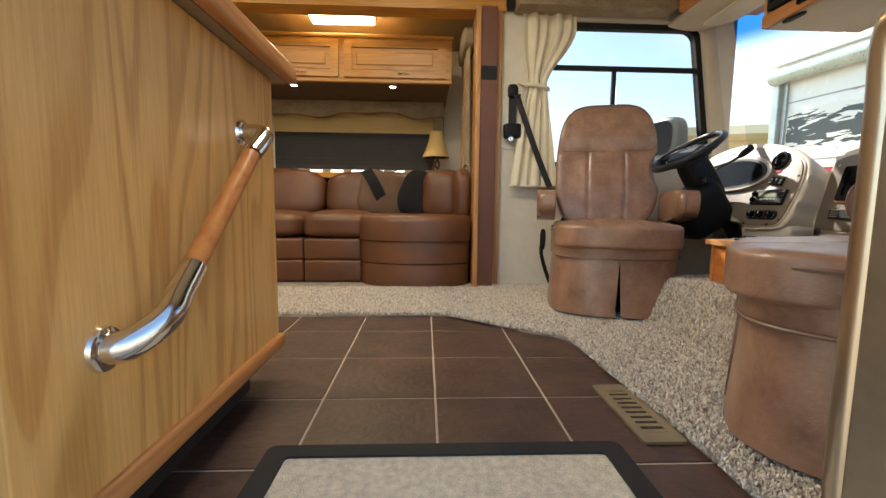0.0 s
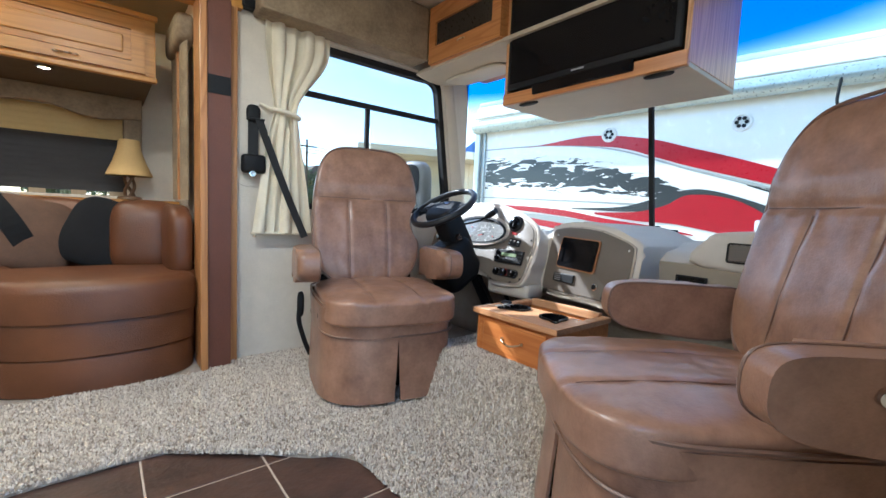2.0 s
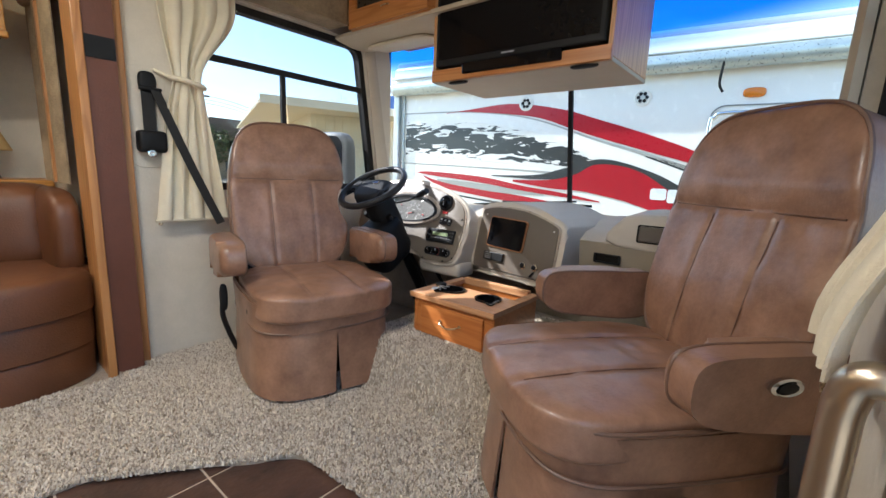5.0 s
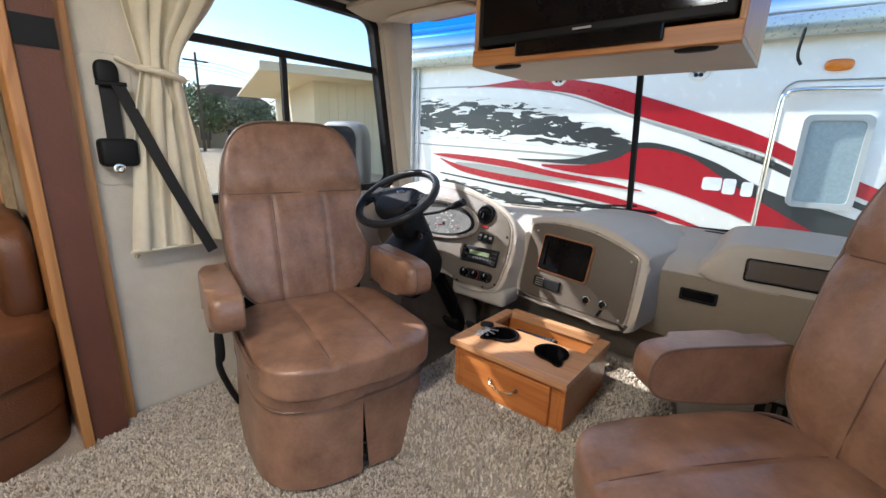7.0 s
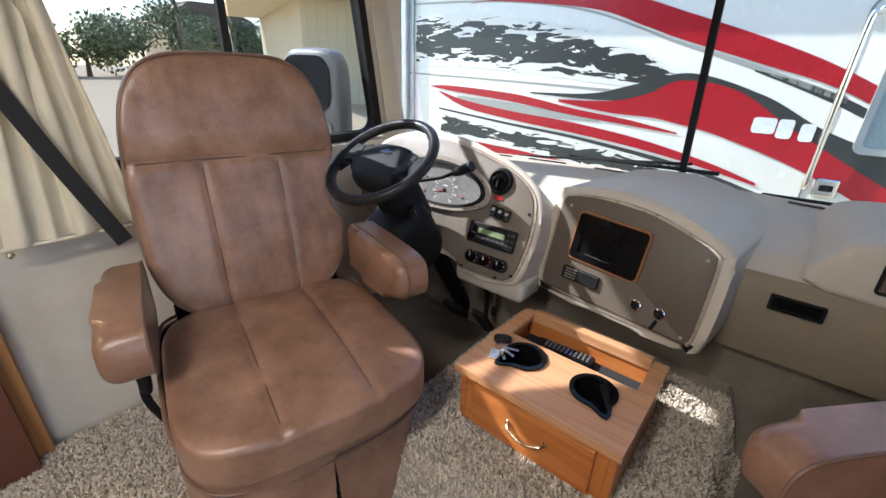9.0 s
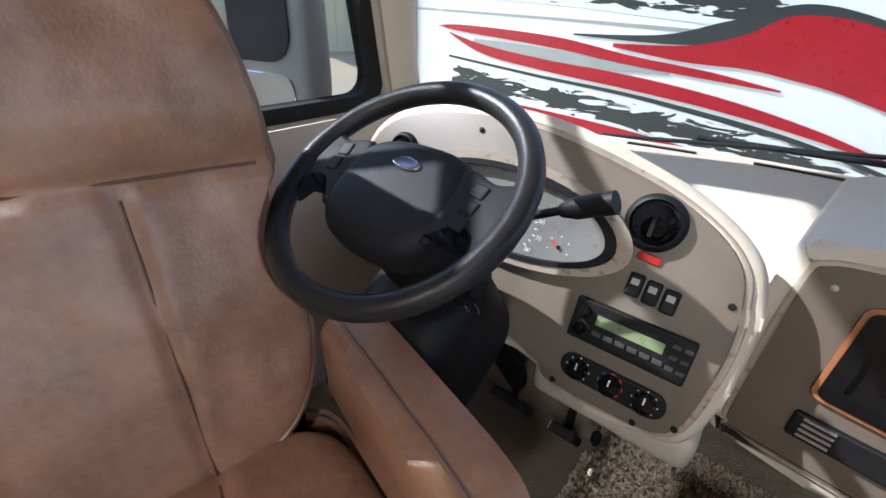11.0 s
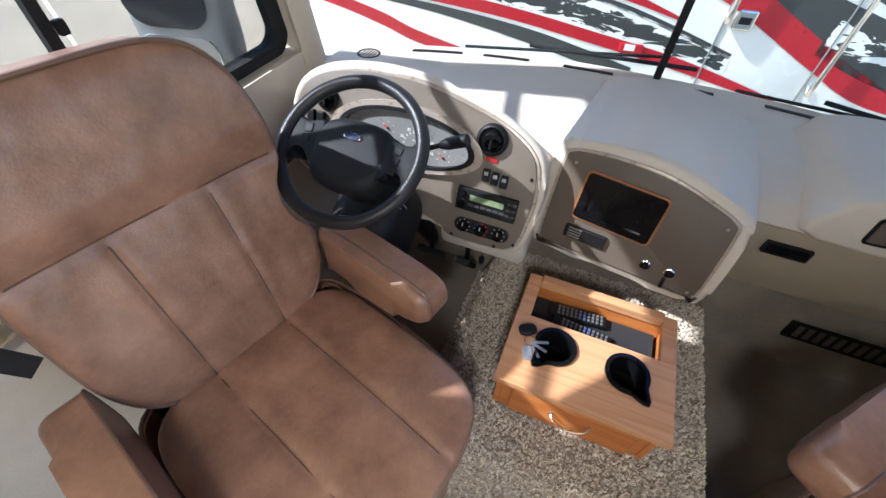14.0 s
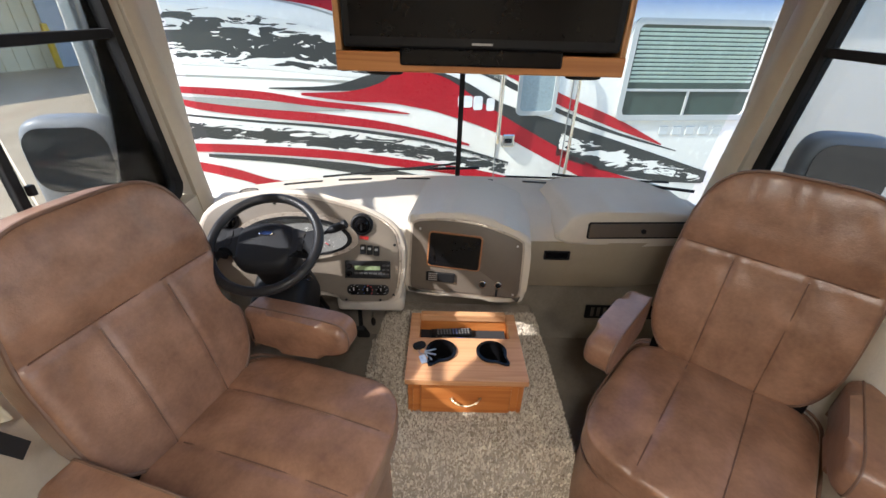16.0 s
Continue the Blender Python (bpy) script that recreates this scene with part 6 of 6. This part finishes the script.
# side window, door, rails, lamps
sw_ = part("side_window", ring(rrect(1.36, 0.86, 0.07, 8), rrect(1.26, 0.76, 0.05, 8), 0.03), mat("window_rim", (0.45, 0.45, 0.43), 0.35, 0.05), rv, "grey-rimmed side window with pale blinds", True, at=face(-0.74, 1.06, 0.0))
part("window_glass", box(-0.64, 0.64, -0.39, 0.39, 0.002, 0.006), mat("window_dark", (0.05, 0.075, 0.065), 0.08), sw_, "dark green tinted glass")
for k in range(13):
    part("blind_slat", box(-0.61, 0.61, -0.0165, 0.0165, 0.006, 0.009), mat("blind_pale", (0.50, 0.60, 0.52), 0.5), sw_, at=pose(0, -0.08 + 0.035 * k, 0, 20))
part("window_rail", box(-0.63, 0.63, -0.165, -0.145, 0.006, 0.02), MATS["window_rim"], sw_)
part("window_post", box(-0.01, 0.01, -0.38, -0.165, 0.006, 0.02), MATS["window_rim"], sw_)
dr_ = part("entry_door", slab(rrect(0.66, 1.88, 0.10, 8), 0.012, 0.004), SHELL, rv, "white entry door", True, at=face(0.72, 0.60, -0.0112))
part("door_seal", ring(rrect(0.676, 1.896, 0.105, 8), rrect(0.658, 1.878, 0.10, 8), 0.022), mat("seal_grey", (0.22, 0.22, 0.21), 0.5), dr_, "thin grey door seal")
dwn = part("door_window", ring(rrect(0.37, 0.64, 0.05, 6), rrect(0.30, 0.56, 0.035, 6), 0.02), MATS["window_rim"], dr_, "grey-rimmed frosted door window", True, at=pose(0.01, 0.40, 0.012))
part("frosted_glass", box(-0.155, 0.155, -0.285, 0.285, 0, 0.006), mat("frosted", (0.30, 0.36, 0.37), 0.45, 0.15, 60), dwn)
hd_ = part("door_handle", box(-0.06, 0.06, -0.06, 0.06, 0, 0.02, 0.012), CHROME, dr_, "chrome door handle and lock", at=pose(-0.22, -0.15, 0.012))
part("lever", box(-0.035, 0.035, -0.02, 0.02, 0.018, 0.03, 0.006), BLACK, hd_)
part("assist_rail", tube(spline([(0, 0.48, 0.01), (0, 0.52, 0.07), (0, 1.35, 0.075), (0.03, 1.44, 0.075), (0.10, 1.475, 0.075), (0.50, 1.475, 0.075)], 6), 0.018, 12), CHROME, rv, "chrome assist rail", True, at=face(1.05, 0, 0))
part("assist_rail", tube(spline([(0, 0.1, 0.01), (0, 0.14, 0.07), (0, 1.05, 0.07), (0, 1.09, 0.01)], 6), 0.016, 12), CHROME, rv, "chrome assist rail", True, at=face(0.36, 0, 0))
for y in (2.66, 1.58):
    s_ = part("outside_speaker", lathe([(0.075, 0), (0.073, 0.012), (0.06, 0.016), (0.055, 0.008), (0, 0.012)], 26), SHELL, rv, "round white outdoor speaker", True, at=face(y, 1.64, 0.0))
    for k in range(6):
        part("grille_hole", lathe([(0.016, 0), (0.016, 0.003), (0, 0.003)], 12), BLACK, s_, at=pose(0.034 * math.cos(k * 1.047), 0.034 * math.sin(k * 1.047), 0.0115))
part("amber_lamp", soft_box(0.15, 0.075, 0.05, 3, 8), mat("amber_lens", (0.65, 0.18, 0.01), 0.2, 0.1), rv, "amber porch lamp", True, at=face(0.78, 1.635, 0.01))
part("awning_roll", tube([(-4.34, 1.86, 0.08), (3.2, 1.92, 0.08)], 0.075, 16), mat("awning_silver", (0.45, 0.50, 0.48), 0.3, metal=0.5), rv, "rolled awning tube", True)
part("gutter", box(-4.4, 5.5, 1.985, 2.01, 0.0, 0.05, 0.005), SHELL, rv)
part("awning_arm", box(-4.36, -4.28, -0.1, 1.90, 0.0, 0.06, 0.01), mat("arm_grey", (0.42, 0.45, 0.44), 0.4, metal=0.4), rv, "grey awning arm")
part("awning_arm", box(-4.24, -4.22, 0.2, 1.80, 0.0, 0.03, 0.005), MATS["arm_grey"], rv)
part("awning_strap", tube(spline([(-1.02, 1.86, 0.14), (-1.03, 1.70, 0.13), (-1.0, 1.63, 0.12)], 5), 0.010, 6), BLACK, rv, "black awning strap", True)
for k, (w, h) in enumerate(((0.13, 0.10), (0.085, 0.12), (0.075, 0.11))):
    part("sticker", slab(rrect(w, h, 0.02), 0.001), mat("sticker_white", (0.8, 0.8, 0.78), 0.5), rv, "small white sticker", at=face(1.36 - 0.115 * k, 0.80 - 0.012 * k, 0.0085))
for k in range(5):
    part("name_letter", box(-0.045, 0.045, -0.04, 0.04, 0, 0.012, 0.003), mat("letter_grey", (0.55, 0.55, 0.53), 0.4), rv, "plain bar of raised lettering", at=face(-0.60 - 0.14 * k, 0.53, 0.0))
part("step_lamp", box(-0.08, 0.08, -0.03, 0.03, 0, 0.02, 0.008), REDG, rv, "red side marker", at=face(1.55, 0.20, 0.008))
part("marker_label", box(-0.035, 0.035, -0.02, 0.02, 0, 0.003), MATS["sticker_white"], rv, "small white label", at=face(1.56, 0.205, 0.028))
for x in (-4.1, -3.9):
    part("ladder_rail", tube(spline([(x, 1.6, -0.5), (x, 2.2, -0.5), (x, 2.32, -0.6), (x, 2.2, -0.75)], 6), 0.014, 10), CHROME, rv, "roof ladder rail", True)

for x in (-3.1, 2.9):
    w_ = part("road_wheel", lathe([(0.47, 0), (0.47, 0.26), (0.30, 0.28), (0.0, 0.24)], 32), RUBBER, rv, "black truck tyre", True, at=pose(x, -0.45, -0.34))
    part("rim", lathe([(0.29, 0.27), (0.27, 0.285), (0.12, 0.25), (0, 0.26)], 24), CHROME, w_, "", True)

# wipers on our own windshield
for y0, y1 in ((1.95, 1.45), (0.95, 0.40)):
    wp_ = thing("wiper", "black windshield wiper resting along the lower glass", "wiper", pose(0, 0, 0))
    part("arm", tube([(ws_x(y0 + 0.25, 0.70) + 0.03, y0 + 0.25, 0.70), (ws_x(y1, 0.77) + 0.035, y1, 0.77)], 0.006, 8), RUBBER, wp_)
    part("blade", tube([(ws_x(y0, 0.735) + 0.02, y0, 0.735), (ws_x(y1 - 0.1, 0.75) + 0.02, y1 - 0.1, 0.75)], 0.008, 8), RUBBER, wp_)


def side_mirror(m, label):
    mr = thing("side_mirror", label, "side mirror", m)
    HS = mat("mirror_housing", (0.30, 0.31, 0.32), 0.4, 0.05)
    part("housing", soft_box(0.14, 0.31, 0.44, 4.5, 14), HS, mr, "pale grey housing", True)
    out = rrect(0.26, 0.23, 0.07, 6)
    MG = mat("mirror_glass", (0.75, 0.78, 0.80), 0.02, 0.01, metal=1.0, rvary=0.01)
    # upper glass: a dark reflection is painted in through the low metal colour
    part("main_glass", slab(out, 0.004), mat("dark_reflection_mirror", (0.10, 0.11, 0.125), 0.03, 0.01, metal=1.0, rvary=0.01), mr, "flat mirror glass", at=basis((-0.069, 0, 0.075), (0, -1, 0), (0.03, 0, 1)))
    part("convex_glass", slab(rrect(0.25, 0.12, 0.04, 6), 0.006, 0.003), MG, mr, "convex mirror glass", at=basis((-0.067, 0, -0.125), (0, -1, 0), (0, 0, 1)))
    part("arm", tube(spline([(0.03, 0, -0.20), (0.06, -0.02, -0.27), (0.10, -0.12, -0.30), (0.16, -0.28, -0.30)], 6), 0.022, 10), HS, mr, "tubular arm", True)


side_mirror(pose(1.76, 2.90, 0.93, 0, 0, 14), "large pale grey side mirror outside the driver's window")
side_mirror(pose(1.78, 0.05, 0.93, 0, 0, -14), "large pale grey side mirror outside the passenger's window")

# ---- outside: metal building, trees, houses ----
bd = thing("metal_building", "cream corrugated metal workshop with blue roof edge", "building", basis((12.6, 19.6, GROUND), (0.93, -0.37, 0), (0, 0, 1)))
# local x runs along the front, y up, z towards the yard
WALLM = mat("cream_siding", (0.66, 0.58, 0.40), 0.55, 0.05, 1)
part("wall", box(0, 30, 0, 4.6, -14, 0), WALLM, bd, "cream metal wall")
rib = box(-0.03, 0.03, 0, 4.5, 0.0, 0.05)
rme = None
for k in range(60):
    if rme is None:
        o_ = part("rib", rib, WALLM, bd, at=pose(0.3 + 0.45 * k, 0, 0))
        rme = o_.data
    else:
        o_ = new("rib", rme)
        o_.parent, o_.matrix_basis = bd, pose(0.3 + 0.45 * k, 0, 0)
BLUE = mat("blue_metal", (0.05, 0.12, 0.32), 0.4, 0.06, 1)
part("canopy", box(-2.6, 31, 4.5, 4.62, -14, 2.4), WALLM, bd, "overhanging eave soffit")
part("fascia_board", box(-2.6, 31, 4.45, 4.80, 2.4, 2.48), WALLM, bd)
part("roof", slab([(2.5, 4.82), (31, 4.82), (31, 5.4), (3.2, 5.4)], 0.1, 0, pose(0, 0, 2.38)), BLUE, bd, "blue metal roof edge")
for x in (6.5, 13.5):
    d2 = part("roller_door", box(x, x + 3.6, 0, 3.9, 0.06, 0.10), mat("door_grey", (0.42, 0.46, 0.52), 0.5, 0.05, 2), bd, "pale grey roller door")
    part("door_post", box(x - 0.25, x - 0.05, 0, 1.6, 0.3, 0.5, 0.05), mat("safety_yellow", (0.65, 0.42, 0.02), 0.5), bd, "yellow bollard")

LEAF = bpy.data.materials.new("tree_leaves")
LEAF.use_nodes = True
lg, lr = LEAF.node_tree.nodes.new("ShaderNodeNewGeometry"), LEAF.node_tree.nodes.new("ShaderNodeValToRGB")
lr.color_ramp.elements[0].color, lr.color_ramp.elements[1].color = (0.07, 0.10, 0.025, 1), (0.20, 0.21, 0.06, 1)
LEAF.node_tree.links.new(lg.outputs["Random Per Island"], lr.inputs[0])
LEAF.node_tree.links.new(lr.outputs[0], LEAF.node_tree.nodes["Principled BSDF"].inputs["Base Color"])
BARK = mat("bark", (0.10, 0.075, 0.05), 0.9, 0.3, 5, bump=0.5, bscale=20)


def tree(x, y, h, w, seed, bare=False):
    rnd = random.Random(seed)
    t = thing("tree", "bare winter tree behind the yard" if bare else "leafy green tree at the far edge of the yard", "tree", pose(x, y, GROUND), group="trees beyond the yard")
    part("trunk", tube([(0, 0, 0), (0.1, 0, h * 0.3), (0, 0.1, h * 0.6)], lambda s: 0.22 * (1 - 0.6 * s), 8), BARK, t)
    lim = []
    for k in range(9 if bare else 5):
        a, e = rnd.uniform(0, 6.28), rnd.uniform(0.4, 1.2)
        p0 = Vector((0, 0, h * rnd.uniform(0.3, 0.6)))
        p1 = p0 + Vector((math.cos(a) * w * 0.35, math.sin(a) * w * 0.35, h * 0.28 * e))
        part("limb", tube([p0, p0.lerp(p1, 0.5) + Vector((0, 0, 0.1)), p1], lambda s: 0.09 * (1 - 0.8 * s), 6), BARK, t)
        lim.append(p1)
    vs, fs = [], []
    n = 500 if bare else 2600
    blobs = [(rnd.uniform(-0.4, 0.4) * w, rnd.uniform(-0.4, 0.4) * w, h * rnd.uniform(0.45, 0.9), rnd.uniform(0.18, 0.34) * w) for _ in range(9)]
    for k in range(n):
        bx, by, bz, br = rnd.choice(blobs)
        d = Vector((rnd.gauss(0, 1), rnd.gauss(0, 1), rnd.gauss(0, 0.8))).normalized() * br * rnd.random() ** 0.4
        c = Vector((bx, by, bz)) + d
        s = 0.03 if bare else rnd.uniform(0.10, 0.24)
        a = Vector((rnd.gauss(0, 1), rnd.gauss(0, 1), rnd.gauss(0, 1))).normalized()
        b = a.orthogonal().normalized()
        ln = s * (9 if bare else 1.4)
        i = len(vs)
        vs += [c - a * s, c + b * ln * 0.6, c + a * s, c - b * ln * 0.6]
        fs.append((i, i + 1, i + 2, i + 3))
    me = bpy.data.meshes.new("crown")
    me.from_pydata(vs, [], fs)
    me.materials.append(BARK if bare else LEAF)
    o = new("crown", me)
    o.parent = t
    tagged(o, kind="stuff")


for x, y, h, w, s, br in ((16, 52, 5.0, 6.5, 1, 0), (21, 54, 6.5, 6, 2, 0), (27, 55, 5.5, 7, 3, 0), (31, 56, 4.5, 6, 4, 0), (35, 57, 5.2, 6, 9, 0), (11, 50, 4.0, 6, 5, 0), (6, 52, 4.5, 7, 6, 0), (-2, 50, 5, 8, 7, 0), (24, 32, 8.5, 5, 8, 1)):
    tree(x, y, h, w, s, br)
hs_ = thing("house", "tan two-storey house far behind the trees", "house", pose(25, 60, GROUND))
HT = mat("house_tan", (0.42, 0.33, 0.21), 0.8, 0.08, 1)
part("wall", box(-5, 5, -4, 4, 0, 5.2), HT, hs_)
part("roof", slab([(-5.6, 5.1), (5.6, 5.1), (1.5, 7.3), (-2.5, 7.3)], 9.0, 0, basis((0, -4.5, 0), (1, 0, 0), (0, 0, 1)) @ pose(0, 0, -9)), mat("house_roof", (0.16, 0.12, 0.09), 0.9, 0.1, 2), hs_)
for k in range(6):
    part("window", box(-4 + 3.2 * (k % 3), -2.8 + 3.2 * (k % 3), -4.05, -3.98, 0.9 + 2.5 * (k // 3), 2.2 + 2.5 * (k // 3)), mat("window_far", (0.06, 0.07, 0.08), 0.2), hs_)
for x in (17.5, 33):
    up_ = thing("utility_pole", "wooden utility pole with crossarm carrying power lines", "utility pole", pose(x, 46 + (x - 17.5) * 0.2, GROUND))
    part("pole", tube([(0, 0, 0), (0, 0, 9.0)], lambda s: 0.15 - 0.04 * s, 8), BARK, up_)
    part("crossarm", box(-1.1, 1.1, -0.06, 0.06, 8.2, 8.35), BARK, up_)
for k in range(3):
    wr = thing("power_line", "thin sagging power line above the far trees", "power line")
    part("wire", tube(spline([(-20, 42 - 3, 7.4 - 0.35 * k), (-2, 44, 6.6 - 0.35 * k), (17.5, 46, 7.4 - 0.35 * k), (25, 47.5, 6.8 - 0.35 * k), (33, 49, 7.4 - 0.35 * k), (60, 54, 7 - 0.35 * k)], 8), 0.02, 5), BLACK, wr)
pc = thing("storage_shed", "small blue and white shed at the far yard edge", "shed", pose(27, 46, GROUND))
part("wall", box(-1.6, 1.6, -1.2, 1.2, 0, 1.9), mat("shed_white", (0.6, 0.62, 0.62), 0.6), pc)
part("roof", box(-1.8, 1.8, -1.4, 1.4, 1.9, 2.35, 0.05), BLUE, pc)

# our own coach's running gear
for x, y in ((1.1, 0.44), (1.1, 2.50), (-1.6, 0.44), (-1.6, 2.50)):
    cw = thing("coach_wheel", "black truck wheel carrying the coach", "wheel", pose(x, y, GROUND + 0.40, 90, 0, 0), group="coach wheels")
    part("tyre", lathe([(0.25, -0.12), (0.38, -0.12), (0.40, -0.09), (0.40, 0.09), (0.38, 0.12), (0.25, 0.12)], 28), RUBBER, cw, "", True)
    part("rim", lathe([(0.25, -0.11), (0.24, -0.08), (0.10, -0.05), (0.10, 0.05), (0.24, 0.08), (0.25, 0.11)], 24), CHROME, cw, "", True)
ax = thing("chassis", "dark steel chassis frame under the coach floor", "chassis")
for y in (0.95, 1.99):
    part("rail", box(-2.2, 2.1, y - 0.05, y + 0.05, -0.42, -0.125), BLACK, ax)
for x in (1.1, -1.6):
    part("axle", box(x - 0.06, x + 0.06, 0.35, 2.59, -0.58, -0.40), BLACK, ax)

# ---- floor tiles, each its own piece ----
tile_mesh = None
for i in range(-6, 3):
    for j in range(-2, 4):
        x, y = 0.096 + 0.305 * i + 0.1525, 1.037 + 0.305 * j + 0.1525
        x0, x1, y0, y1 = x - 0.1495, x + 0.1495, y - 0.1495, y + 0.1495
        y1 = min(y1, 1.93)
        y0 = max(y0, 0.445 if x > -0.5 else 0.33)
        x1 = min(x1, 0.70)
        if y1 - y0 < 0.03 or x1 - x0 < 0.03:
            continue
        whole = abs(x1 - x0 - 0.299) < 1e-6 and abs(y1 - y0 - 0.299) < 1e-6
        if whole and tile_mesh:
            o = new("tile", tile_mesh)
            o.parent = grout
            o.matrix_basis = pose(x, y, 0.0)
        else:
            o = part("tile", box(x0 - x, x1 - x, y0 - y, y1 - y, -0.010, 0.0, 0.002, 1), SLATE, grout, at=pose(x, y, 0.0))
            if whole:
                tile_mesh = o.data
